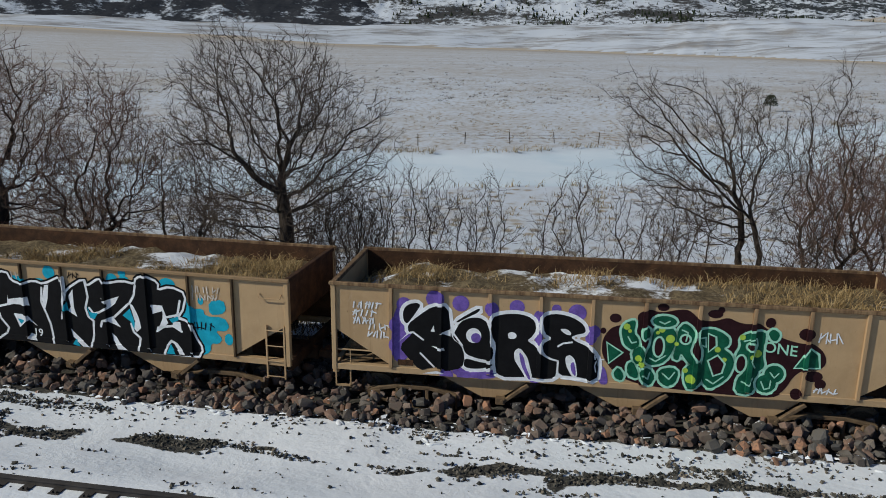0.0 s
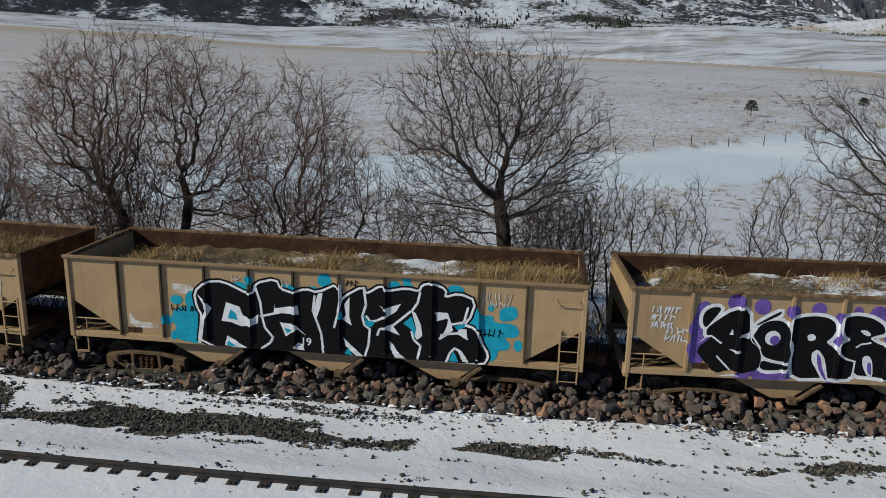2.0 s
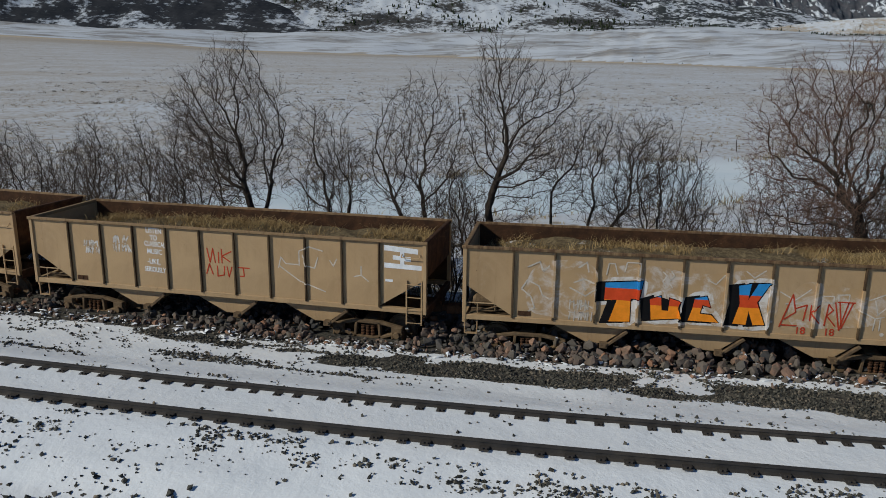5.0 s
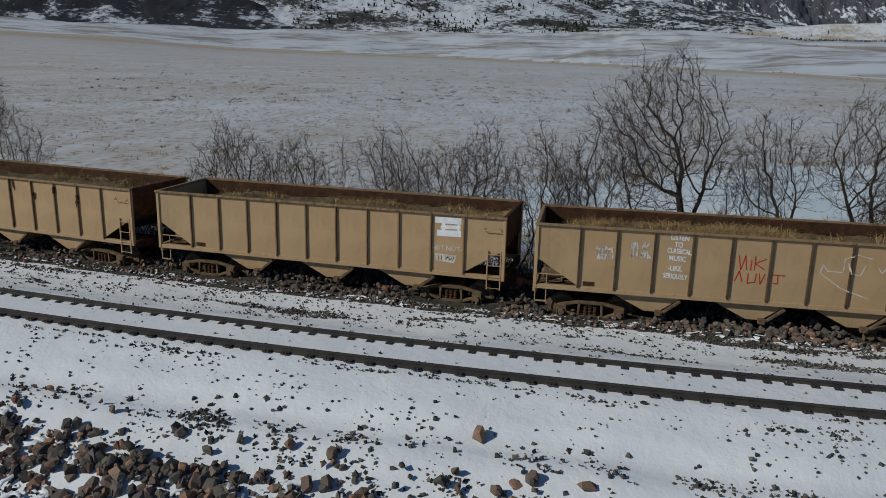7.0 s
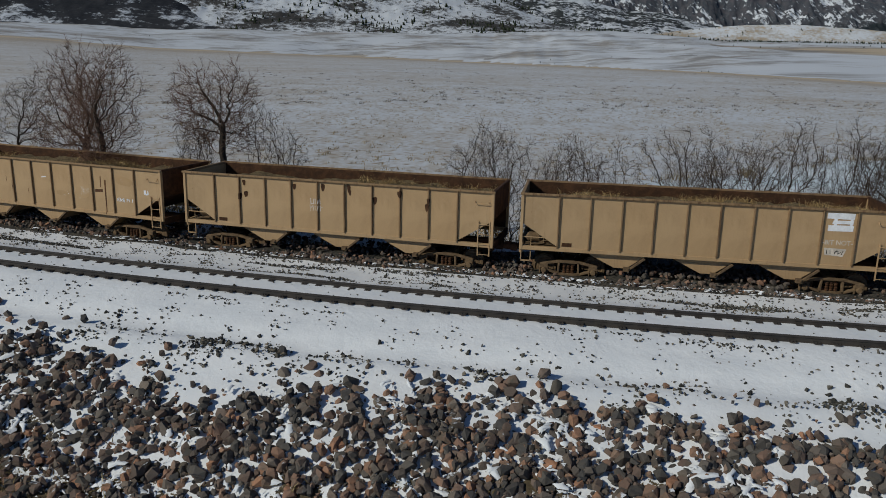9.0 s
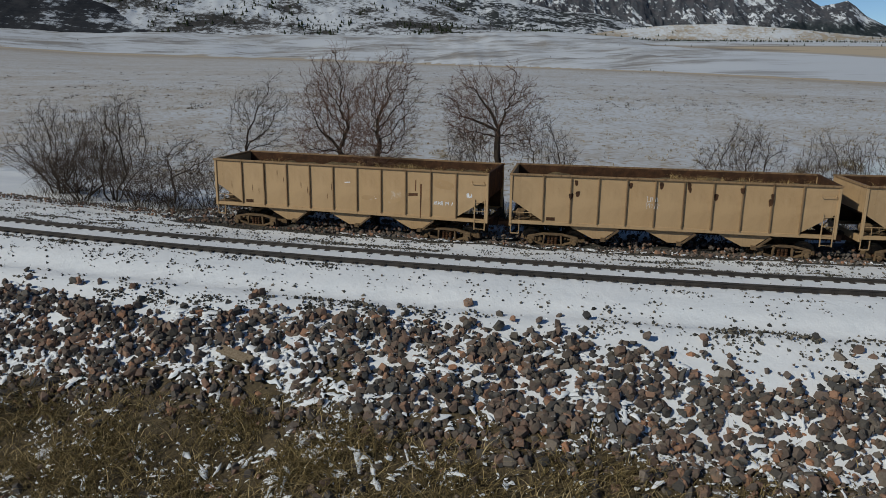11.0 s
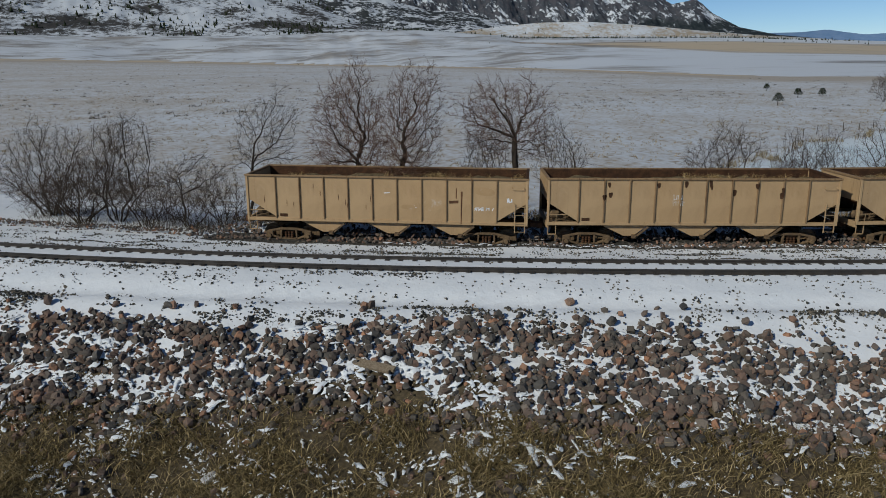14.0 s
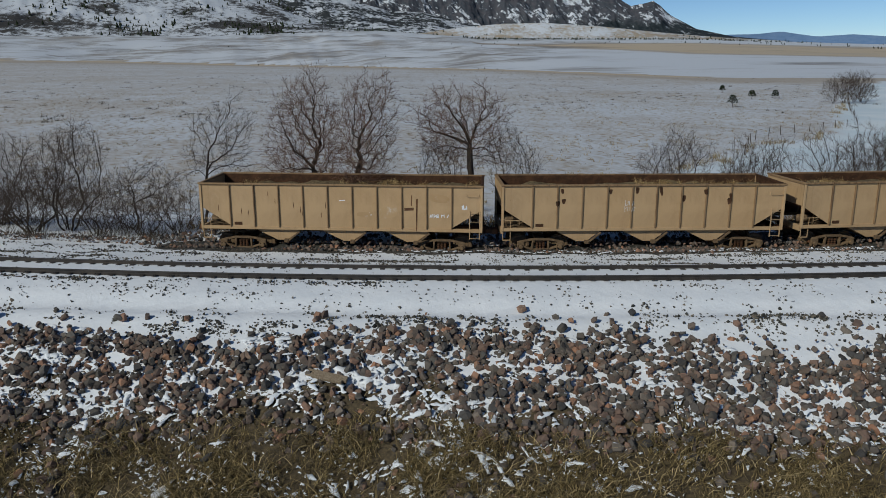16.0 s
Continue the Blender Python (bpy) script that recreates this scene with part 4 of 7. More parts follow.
CM = car_meshes()


def load_mesh(seed, snow, heap):
    nx, ny = 70, 16
    x, y = np.meshgrid(np.linspace(-L / 2 + 0.05, L / 2 - 0.05, nx), np.linspace(0.06, W - 0.06, ny))
    z = TOP - 0.42 + 0.08 * fbm(x, y, 1.6, 4, seed) + 0.06 * fbm(x, y, 0.5, 2, seed + 2) + heap * np.clip(1 - np.abs(y - 1.2) / 1.5, 0, 1) * (0.6 + 0.4 * fbm(x, x * 0, 3.0, 2, seed))
    z -= 0.35 * np.clip((-L / 2 + 1.4 - x) / 1.2, 0, 1)
    z = np.minimum(z, TOP - 0.03 + 0.1 * np.clip(y, 0, 1))
    i = np.arange(nx * ny).reshape(ny, nx)
    f = np.stack([i[:-1, :-1], i[:-1, 1:], i[1:, 1:], i[1:, :-1]], -1).reshape(-1, 4)
    me = mesh_of("load", np.stack([x.ravel(), y.ravel(), z.ravel()], 1), [tuple(int(a) for a in q) for q in f], LOADM, True)
    sn = snow - 0.10 + 0.22 * fbm(x, y, 2.5, 3, seed + 5) + 0.16 * fbm(x, y, 0.55, 3, seed + 6) - 0.25 * np.clip((x - 3) / 3, 0, 1)
    me.attributes.new("snow", "FLOAT", "POINT").data.foreach_set("value", sn.ravel().astype(np.float32))
    return me, (x, y, z)


def grass_mesh(name, spots, material, seed, hmin, hmax, width=0.02, per=5, spread=0.1, lean=0.45):
    """Clumps of thin bent blades at the spots."""
    rr = np.random.default_rng(seed)
    n = len(spots) * per
    base = np.repeat(np.asarray(spots, float), per, 0) + np.c_[rr.normal(0, spread, (n, 2)), np.zeros(n)]
    a, h, k = rr.uniform(0, 6.283, n), rr.uniform(hmin, hmax, n), rr.normal(0, lean, (n, 2)) + (0.15, 0.05)
    w = np.c_[np.cos(a), np.sin(a), np.zeros(n)] * (width * rr.uniform(0.6, 1.3, n))[:, None]
    m1 = base + np.c_[k * h[:, None] * 0.3, h * 0.6]
    tip = base + np.c_[k * h[:, None] * 1.0, h]
    v = np.stack([base - w, base + w, m1 + w * 0.7, m1 - w * 0.7, tip], 1).reshape(-1, 3)
    f = []
    for i in range(n):
        j = 5 * i
        f += [(j, j + 1, j + 2, j + 3), (j + 3, j + 2, j + 4)]
    return mesh_of(name, v, f, material)


def build_car(index, label, seed, snow, heap, grassy):
    x, y, head = CARS[index]
    car = thing("hopper_car", label, "rail car", "row of parked hopper cars", at=pose(x, y, GRADE * x, 0, 1.87, head) @ pose(SHIFT, 0, 0))
    for k in range(9):
        part("side_panel", CM["panel"][(k * 2 + seed) % 3], car, at=pose(RIBS[k] + MID_W / 2, 0, 0))
    part("side_panel", CM["end_panel"], car, at=pose(RIBS[9], 0, 0))
    part("side_panel", CM["end_panel_l"], car, at=pose(RIBS[0], 0, 0))
    for r in RIBS:
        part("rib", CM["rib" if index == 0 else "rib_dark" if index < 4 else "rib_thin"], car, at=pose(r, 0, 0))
        part("rib", CM["rib"], car, at=pose(r, W, 0, 0, 0, 180))
    part("far_side_sheet", CM["far_wall"], car, at=pose(0, W - 0.04, 0))
    for e in (-1, 1):
        xe = e * (L / 2 - 0.05)
        turn_z = 0 if e < 0 else 180
        part("corner_post", CM["post"], car, at=pose(xe, 0, 0))
        part("corner_post", CM["post"], car, at=pose(xe, W, 0, 0, 0, 180))
        # at the +x end these parts carry painted shade
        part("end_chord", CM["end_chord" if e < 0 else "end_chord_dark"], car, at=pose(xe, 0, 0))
        part("end_wall", CM["end_wall"] if e < 0 else CM["end_wall_shaded"], car, "" if e < 0 else "end wall with shade in its colour", at=pose(xe, 0, 0))
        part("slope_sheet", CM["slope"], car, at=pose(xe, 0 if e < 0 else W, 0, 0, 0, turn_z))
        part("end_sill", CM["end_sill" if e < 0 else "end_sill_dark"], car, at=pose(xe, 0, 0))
        part("coupler", CM["coupler"], car, at=pose(e * (L / 2 + 0.02), 0 if e > 0 else W, 0, 0, 0, 0 if e > 0 else 180))
    part("top_chord", CM["chord"], car)
    part("top_chord", CM["chord"], car, at=pose(0, W, 0, 0, 0, 180))
    part("side_sill", CM["sill"], car)
    part("side_sill", CM["sill"], car, at=pose(0, W, 0, 0, 0, 180))
    part("centre_sill", CM["centre_sill"], car)
    for hx in (-2.75, 0.15, 2.9):
        bay = part("hopper_bay", CM["hopper"], car, at=pose(hx, 0, 0))
        part("hopper_door_frame", CM["door"], bay)
    part("ladder", CM["ladder"], car, at=pose(L / 2 - 0.55, -0.02, 0))
    part("grab_iron", CM["grab"], car, at=pose(L / 2 - 0.68, 0, 0))
    part("hand_rail", CM["hand_rail"], car, at=pose(-L / 2 + 0.1, 0, 0))
    part("air_reservoir", CM["tank"], car, at=pose(-L / 2 + 0.1, 0, 0))
    part("brake_rigging", CM["brake"], car, at=pose(-L / 2 + 0.1, 0, 0))
    part("step", CM["step"], car, at=pose(-L / 2 + 0.05, 0.02, 0))
    part("vent_plate", CM["slot"], car, at=pose(RIBS[0] + 0.32, 0, 0))
    for tx in (-L / 2 + 1.75, L / 2 - 1.75):
        add_truck(car, tx)
    me, (gx, gy, gz) = load_mesh(seed * 1.7, snow, heap)
    part("load", me, car, "dirt load with snow patches")
    rr = np.random.default_rng(seed + 40)
    dens = fbm(gx, gy, 2.2, 3, seed + 9.0) + grassy + (0.5 * np.clip((gx - 2.5) / 2.5, 0, 1) if index < 3 else 0.0)
    pick = (rr.random(gx.shape) < np.clip(dens, 0, 1)) & (gy > 0.4) & (gy < W - 0.3) & (np.abs(gx) < L / 2 - 0.4)
    spots = np.stack([gx[pick], gy[pick], gz[pick] - 0.02], 1)
    if len(spots):
        tagged(part("dry_grass", grass_mesh("dry_grass", spots, STRAW, seed, 0.05, 0.30, 0.008, 16, 0.10, 0.9), car, "straw coloured dry grass"), kind="stuff")
    return car


CAR_LABELS = [
    ("tan hopper car with black and purple lettering and a green piece", 1, 0.44, 0.16, 0.3),
    ("tan hopper car with large black and cyan lettering", 2, 0.42, 0.14, 0.25),
    ("tan hopper car with orange and blue block letters", 3, 0.36, 0.12, 0.25),
    ("tan hopper car with handwritten white words on its side", 4, 0.05, 0.15, 0.45),
    ("plain tan hopper car with a white paint patch", 5, 0.15, 0.1, 0.1),
    ("plain tan hopper car with rust streaked ribs", 6, 0.0, 0.05, -0.1),
    ("scuffed tan hopper car at the end of the row", 7, -0.1, 0.0, 0.05),
]
cars = [build_car(i, *row) for i, row in enumerate(CAR_LABELS)]


# ---- spray paint on the cars: u along the side from its middle, v above the rail ----
from mathutils import geometry


def rounded(poly, times=2):
    for _ in range(times):
        out = []
        for (x0, y0), (x1, y1) in zip(poly, poly[1:] + poly[:1]):
            out += [(0.78 * x0 + 0.22 * x1, 0.78 * y0 + 0.22 * y1), (0.22 * x0 + 0.78 * x1, 0.22 * y0 + 0.78 * y1)]
        poly = out
    return poly


def grown(poly, by):
    """The outline moved outwards."""
    area = sum(x0 * y1 - x1 * y0 for (x0, y0), (x1, y1) in zip(poly, poly[1:] + poly[:1]))
    k, n, out = (1 if area > 0 else -1), len(poly), []
    for i in range(n):
        a, b, c = Vector(poly[i - 1]), Vector(poly[i]), Vector(poly[(i + 1) % n])
        e, f = (b - a), (c - b)
        if e.length < 1e-6 or f.length < 1e-6:
            continue
        e.normalize(), f.normalize()
        m = Vector((e.y + f.y, -e.x - f.x)) * k
        if m.length < 0.2:
            m = Vector((e.y, -e.x)) * k
        m.normalize()
        out.append(tuple(b + m * by))
    return out


def disc(u, v, r, rv=None, n=14):
    return [(u + r * math.cos(6.2832 * i / n), v + (rv or r) * math.sin(6.2832 * i / n)) for i in range(n)]


def strokes(lines, width):
    """Bars along lines, with rounded ends."""
    out = []
    for line in lines:
        for a, b in zip(line, line[1:]):
            a, b = Vector(a), Vector(b)
            if (b - a).length < 1e-4:
                continue
            n = (b - a).normalized()
            n = Vector((-n.y, n.x)) * width / 2
            out.append([tuple(a + n), tuple(a - n), tuple(b - n), tuple(b + n)])
        out += [disc(*p, width / 2, n=7) for p in line]
    return out


def bars(u0, u1, v0, v1, rows, seed, slant=0.0):
    """Short plain bars in place of writing that cannot be read."""
    rr = random.Random(seed)
    out = []
    for k in range(rows):
        v = v1 - (v1 - v0) * (k + 0.5) / rows
        u = u0 + rr.uniform(0, 0.05)
        while u < u1:
            w = rr.uniform(0.04, 0.12)
            h = (v1 - v0) / rows * rr.uniform(0.3, 0.45)
            out.append([(u, v - h), (u + rr.uniform(-0.03, 0.05), v + h)])
            if rr.random() < 0.6:
                out.append([(u, v + rr.uniform(-h, h)), (u + w, v + rr.uniform(-h, h) + slant)])
            u += w + 0.02
    return out


def written(text, u, v, size, squeeze=1.0, tilt=0.0):
    """The faces of a line of writing in the built-in font, its middle at u, v."""
    data = bpy.data.curves.new("writing", "FONT")
    data.body, data.size, data.align_x, data.align_y = text, size, "CENTER", "CENTER"
    data.offset = 0.004
    ob = new("writing", data)
    me = bpy.data.meshes.new_from_object(ob.evaluated_get(bpy.context.evaluated_depsgraph_get()))
    polys = []
    for f in me.polygons:
        polys.append([(u + me.vertices[i].co.x * squeeze, v + me.vertices[i].co.y + tilt * me.vertices[i].co.x) for i in f.vertices])
    bpy.data.objects.remove(ob)
    bpy.data.meshes.remove(me)
    return polys


def painted(car, name, label, polys, material, layer, clip=None, each=True, many=None):
    """Lays flat shapes of paint on a car's near side, over the ribs and the sill; each shape is a part of its own."""
    many = (not each and len(polys) > 1) if many is None else many
    if each and 1 < len(polys) < 30:
        for k, poly in enumerate(polys):
            painted(car, name, label, [poly], material, layer + 0.06 * k / len(polys) * 10, clip, False, False)
        return
    bm = bmesh.new()
    for poly in polys:
        vs = [bm.verts.new((x - SHIFT, 0, z)) for x, z in poly]
        if len(poly) <= 4:
            try:
                bm.faces.new(vs)
            except ValueError:
                pass
            continue
        for tri in geometry.tessellate_polygon([[Vector((x, z, 0)) for x, z in poly]]):
            if len(set(tri)) == 3:
                try:
                    bm.faces.new([vs[i] for i in tri])
                except ValueError:
                    pass
    def cut(co, no, **kw):
        bmesh.ops.bisect_plane(bm, geom=bm.verts[:] + bm.edges[:] + bm.faces[:], dist=1e-5, plane_co=co, plane_no=no, **kw)
    lo, hi = (SILL + 0.01, TOP - 0.105)
    if clip:
        lo, hi = max(lo, clip[0]), min(hi, clip[1])
    cut((0, 0, lo), (0, 0, 1), clear_inner=True)
    cut((0, 0, hi), (0, 0, 1), clear_outer=True)
    half = 0.043 if car is cars[0] else 0.029
    if lo < SILL + 0.14:
        cut((0, 0, SILL + 0.142), (0, 0, 1))
        cut((0, 0, SILL + 0.144), (0, 0, 1))
    us = [v.co.x for v in bm.verts] or [0.0]
    for r in RIBS:
        for e in (-half - 0.002, -half, half, half + 0.002):
            if min(us) < r + e < max(us):
                cut((r + e, 0, 0), (1, 0, 0))
    bmesh.ops.delete(bm, geom=[f for f in bm.faces if f.calc_area() < 1e-8], context="FACES_ONLY")
    for v in bm.verts:
        y = -0.004
        if any(abs(v.co.x - r) < half + 0.001 for r in RIBS) and v.co.z > SILL + 0.141:
            y = -0.0712
        elif v.co.z < SILL + 0.143:
            y = -0.0312
        v.co.y = y - 0.0012 * layer
    bmesh.ops.remove_doubles(bm, verts=bm.verts[:], dist=1e-5)
    for f in bm.faces:
        f.normal_update()
        if f.normal.y > 0:
            f.normal_flip()
    me = bpy.data.meshes.new(name)
    bm.to_mesh(me)
    bm.free()
    me.materials.append(material)
    return tagged(part(name, me, car, label), kind="stuff" if many else "")


def black_letters(car):
    S = [(-4.71, 1.79), (-4.39, 2.12), (-4.5, 2.14), (-4.51, 2.31), (-4.28, 2.52), (-3.98, 2.75), (-3.64, 2.77), (-3.58, 2.28), (-3.54, 2.05), (-3.34, 1.91), (-3.26, 1.66), (-3.31, 1.39), (-3.65, 1.29), (-3.8, 1.36), (-3.93, 1.36), (-4.25, 1.27), (-4.5, 1.54)]
    dot = [(-4.58, 2.69), (-4.47, 2.78), (-4.31, 2.81), (-4.23, 2.76), (-4.34, 2.58), (-4.44, 2.43), (-4.53, 2.32), (-4.6, 2.39), (-4.62, 2.56)]
    O = [(-3.51, 2.16), (-3.37, 2.45), (-3.16, 2.55), (-2.95, 2.56), (-2.79, 2.46), (-2.72, 2.24), (-2.73, 1.98), (-2.64, 1.83), (-2.68, 1.6), (-2.98, 1.63), (-3.24, 1.71), (-3.32, 1.91), (-3.52, 2.05)]
    foot = [(-3.26, 1.63), (-2.98, 1.56), (-2.65, 1.53), (-2.7, 1.46), (-2.92, 1.4), (-3.19, 1.39), (-3.29, 1.46)]
    accent = [(-3.47, 2.44), (-3.19, 2.64), (-2.96, 2.78), (-2.97, 2.69), (-3.23, 2.54), (-3.43, 2.42)]
    R = [(-2.71, 2.58), (-2.47, 2.67), (-2.18, 2.7), (-1.94, 2.66), (-1.79, 2.55), (-1.76, 2.36), (-1.84, 2.21), (-1.95, 2.11), (-1.76, 2.0), (-1.64, 1.83), (-1.46, 1.74), (-1.28, 1.7), (-1.3, 1.5), (-1.32, 1.31), (-1.64, 1.27), (-1.82, 1.3), (-2.55, 1.25), (-2.62, 1.6), (-2.59, 1.99), (-2.7, 2.17)]
    E = [(-1.64, 2.62), (-1.53, 2.72), (-1.3, 2.75), (-1.01, 2.69), (-0.79, 2.55), (-0.72, 2.37), (-0.93, 2.31), (-1.04, 2.25), (-0.92, 2.16), (-0.68, 2.07), (-0.49, 1.86), (-0.43, 1.7), (-0.45, 1.3), (-0.88, 1.37), (-1.25, 1.38), (-1.27, 1.6), (-1.31, 1.7), (-1.58, 1.83), (-1.62, 2.06), (-1.41, 2.2), (-1.58, 2.29)]
    letters = [rounded(p, 1) for p in (S, dot, O, foot, accent, R, E)]
    clouds = [(-4.59, 2.75), (-3.92, 2.92), (-3.37, 2.85), (-2.71, 2.77), (-2.18, 2.84), (-1.7, 2.68), (-0.93, 2.79), (-0.58, 2.4), (-4.71, 2.3), (-4.72, 1.84), (-3.28, 1.26), (-3.65, 1.21), (-2.91, 1.32), (-1.75, 1.3), (-0.62, 2.25), (-1.36, 2.85)]
    radii = (0.17, 0.2, 0.18, 0.15, 0.16, 0.12, 0.19, 0.15, 0.2, 0.2, 0.16, 0.15, 0.15, 0.14, 0.12, 0.1)
    blobs = [disc(u, v, r) for (u, v), r in zip(clouds, radii)]
    blobs += [rounded([(-4.88, 1.4), (-4.45, 1.5), (-4.4, 2.7), (-4.82, 2.75)]), rounded([(-3.6, 1.2), (-2.5, 1.18), (-2.5, 1.6), (-3.4, 1.6)]), rounded([(-0.42, 1.25), (-0.2, 1.25), (-0.28, 1.6), (-0.42, 1.7)]), rounded([(-1.78, 1.95), (-1.62, 1.95), (-1.62, 2.6), (-1.78, 2.6)], 1)]
    painted(car, "purple_paint", "purple paint clouds", blobs, PURPLE, 1)
    painted(car, "letter_outline", "white letter outline", [grown(p, 0.08) for p in letters], WHITE, 2)
    painted(car, "letter_fill", "black letter fill", letters, BLACK, 3)
    white = [[(-3.95, 2.32), (-4.01, 2.18), (-3.92, 2.18)], [(-3.81, 2.15), (-3.56, 2.27), (-3.58, 2.1), (-3.73, 2.14)], [(-3.99, 1.85), (-3.72, 1.82), (-3.7, 1.76), (-3.84, 1.77)], rounded([(-2.36, 2.26), (-2.24, 2.29), (-2.16, 2.22), (-2.19, 2.14), (-2.33, 2.12)], 1), rounded([(-2.21, 1.86), (-2.09, 1.95), (-1.93, 1.75), (-1.89, 1.62), (-1.79, 1.25), (-1.94, 1.26), (-2.06, 1.45), (-2.2, 1.66)], 1), rounded([(-1.28, 2.42), (-1.13, 2.43), (-1.03, 2.35), (-1.04, 2.29), (-1.16, 2.31)], 1), rounded([(-1.13, 1.81), (-1.02, 1.86), (-0.91, 1.73), (-0.85, 1.35), (-0.97, 1.36), (-1.11, 1.61)], 1), disc(-3.08, 2.15, 0.165, 0.17)]
    white += strokes([[(-4.23, 1.67), (-3.93, 1.37)], [(-4.53, 2.11), (-4.39, 2.14), (-4.17, 1.98)], [(-3.24, 1.69), (-2.98, 1.61), (-2.7, 1.57)], [(-1.61, 1.83), (-1.46, 1.74), (-1.28, 1.7), (-1.28, 1.34)], [(-1.29, 2.03), (-1.2, 2.1), (-1.01, 2.14)], [(-3.58, 2.25), (-3.47, 2.11), (-3.32, 1.91)]], 0.04)
    painted(car, "letter_highlight", "white highlights", white, WHITE, 5)
    painted(car, "letter_eye", "purple inner shapes", [disc(-3.03, 2.1, 0.105, 0.11), rounded([(-2.11, 1.87), (-2.0, 1.75), (-1.95, 1.52), (-1.82, 1.24), (-1.89, 1.25), (-2.05, 1.54)], 1), rounded([(-1.02, 1.65), (-0.95, 1.72), (-0.9, 1.53), (-0.89, 1.37), (-0.98, 1.46)], 1)], PURPLE, 6)
    painted(car, "tag", "small white scrawled bars", strokes(bars(-5.72, -5.2, 2.25, 2.78, 3, 3), 0.03) + strokes(bars(-5.4, -4.98, 1.95, 2.3, 2, 5), 0.03) + strokes(bars(-0.52, -0.36, 1.5, 1.9, 3, 4), 0.022), WHITE, 7, each=False)


def green_piece(car):
    cloud = [(-0.39, 2.27), (-0.19, 2.57), (0.32, 2.62), (0.28, 2.85), (0.52, 2.97), (0.75, 2.9), (1.13, 3.0), (1.32, 2.99), (1.53, 2.79), (1.81, 2.78), (2.07, 2.89), (2.28, 2.79), (2.47, 2.76), (2.68, 2.81), (2.84, 2.69), (3.15, 2.51), (3.54, 2.41), (3.75, 2.45), (3.99, 2.26), (4.06, 2.03), (3.93, 1.86), (3.61, 1.85), (3.46, 1.7), (3.33, 1.42), (3.14, 1.21), (2.36, 1.21), (1.22, 1.25), (0.3, 1.31), (-0.12, 1.53), (-0.38, 1.89)]
    at = [(-0.15, 2.73), (-0.38, 2.44), (0.79, 3.02), (1.82, 2.94), (1.93, 3.03), (2.9, 2.82), (3.62, 2.62), (3.84, 1.73), (3.99, 1.57), (3.54, 1.33)]
    sizes = ((0.12, 0.1), (0.06, 0.07), (0.12, 0.08), (0.15, 0.09), (0.07, 0.07), (0.1, 0.11), (0.16, 0.13), (0.18, 0.12), (0.11, 0.11), (0.11, 0.12))
    painted(car, "dark_cloud", "dark maroon paint cloud", [rounded(cloud)] + [disc(u, v, *r) for (u, v), r in zip(at, sizes)], MAROON, 1)
    y_form = [(0.04, 2.63), (0.22, 2.72), (0.27, 2.66), (0.24, 2.43), (0.34, 2.32), (0.37, 2.17), (0.25, 2.04), (0.07, 2.15), (0.02, 2.29), (-0.02, 2.48)]
    oo_form = [(0.64, 2.52), (0.79, 2.62), (0.99, 2.61), (1.1, 2.47), (1.09, 2.24), (0.99, 1.96), (0.84, 1.79), (0.61, 1.74), (0.49, 1.83), (0.53, 2.02), (0.6, 2.19), (0.61, 2.36)]
    rr_form = [(1.11, 2.55), (1.23, 2.72), (1.38, 2.63), (1.47, 2.49), (1.42, 2.29), (1.38, 2.08), (1.53, 1.9), (1.5, 1.75), (1.34, 1.89), (1.21, 2.07), (1.17, 1.88), (1.05, 1.93), (1.11, 2.25)]
    b_form = [(1.55, 2.58), (1.79, 2.63), (2.0, 2.55), (2.14, 2.44), (2.14, 2.29), (2.03, 2.21), (2.21, 2.1), (2.29, 1.9), (2.2, 1.6), (2.05, 1.44), (1.84, 1.3), (1.69, 1.44), (1.63, 1.72), (1.68, 2.1), (1.58, 2.34)]
    a_form = [(2.34, 2.45), (2.49, 2.58), (2.81, 2.64), (2.84, 2.49), (2.81, 2.12), (2.89, 1.88), (2.74, 1.74), (2.83, 1.5), (2.63, 1.24), (2.35, 1.28), (2.37, 1.59), (2.5, 1.73), (2.35, 1.84), (2.29, 2.08), (2.38, 2.27)]
    pp_form = [(1.31, 1.76), (1.62, 1.91), (1.69, 1.67), (1.66, 1.41), (1.43, 1.24), (1.32, 1.45)]
    small = [[(0.42, 2.51), (0.55, 2.58), (0.59, 2.36), (0.45, 2.3)], [(0.15, 1.74), (0.26, 1.81), (0.39, 1.57), (0.38, 1.41), (0.17, 1.49)], [(0.39, 1.63), (0.61, 1.69), (0.74, 1.49), (0.65, 1.28), (0.47, 1.38)], [(0.79, 1.66), (1.07, 1.74), (1.21, 1.63), (1.15, 1.37), (0.97, 1.29), (0.81, 1.41)]]
    small += [[(-0.12, 1.53), (-0.02, 1.66), (0.11, 1.48), (0.06, 1.35), (-0.08, 1.4)], [(2.87, 2.61), (2.97, 2.7), (3.11, 2.6), (3.06, 2.44), (2.95, 2.45)], [(0.22, 2.03), (0.4, 2.17), (0.5, 2.02), (0.45, 1.76), (0.29, 1.75)]]
    arrows = [[(-0.28, 2.17), (0.02, 1.98), (-0.22, 1.75)], [(3.47, 1.9), (3.71, 2.31), (3.87, 2.2), (3.92, 1.93)]]
    rings = [disc(0.84, 2.72, 0.24, 0.12), disc(3.08, 1.73, 0.19, 0.19), disc(2.94, 1.51, 0.2, 0.2)]
    forms = [rounded(p, 1) for p in small + [pp_form, rr_form, y_form, a_form, b_form, oo_form]] + arrows + rings
    painted(car, "mint_outline", "pale mint outline", [grown(p, 0.05) for p in forms], MINT, 2, each=False)
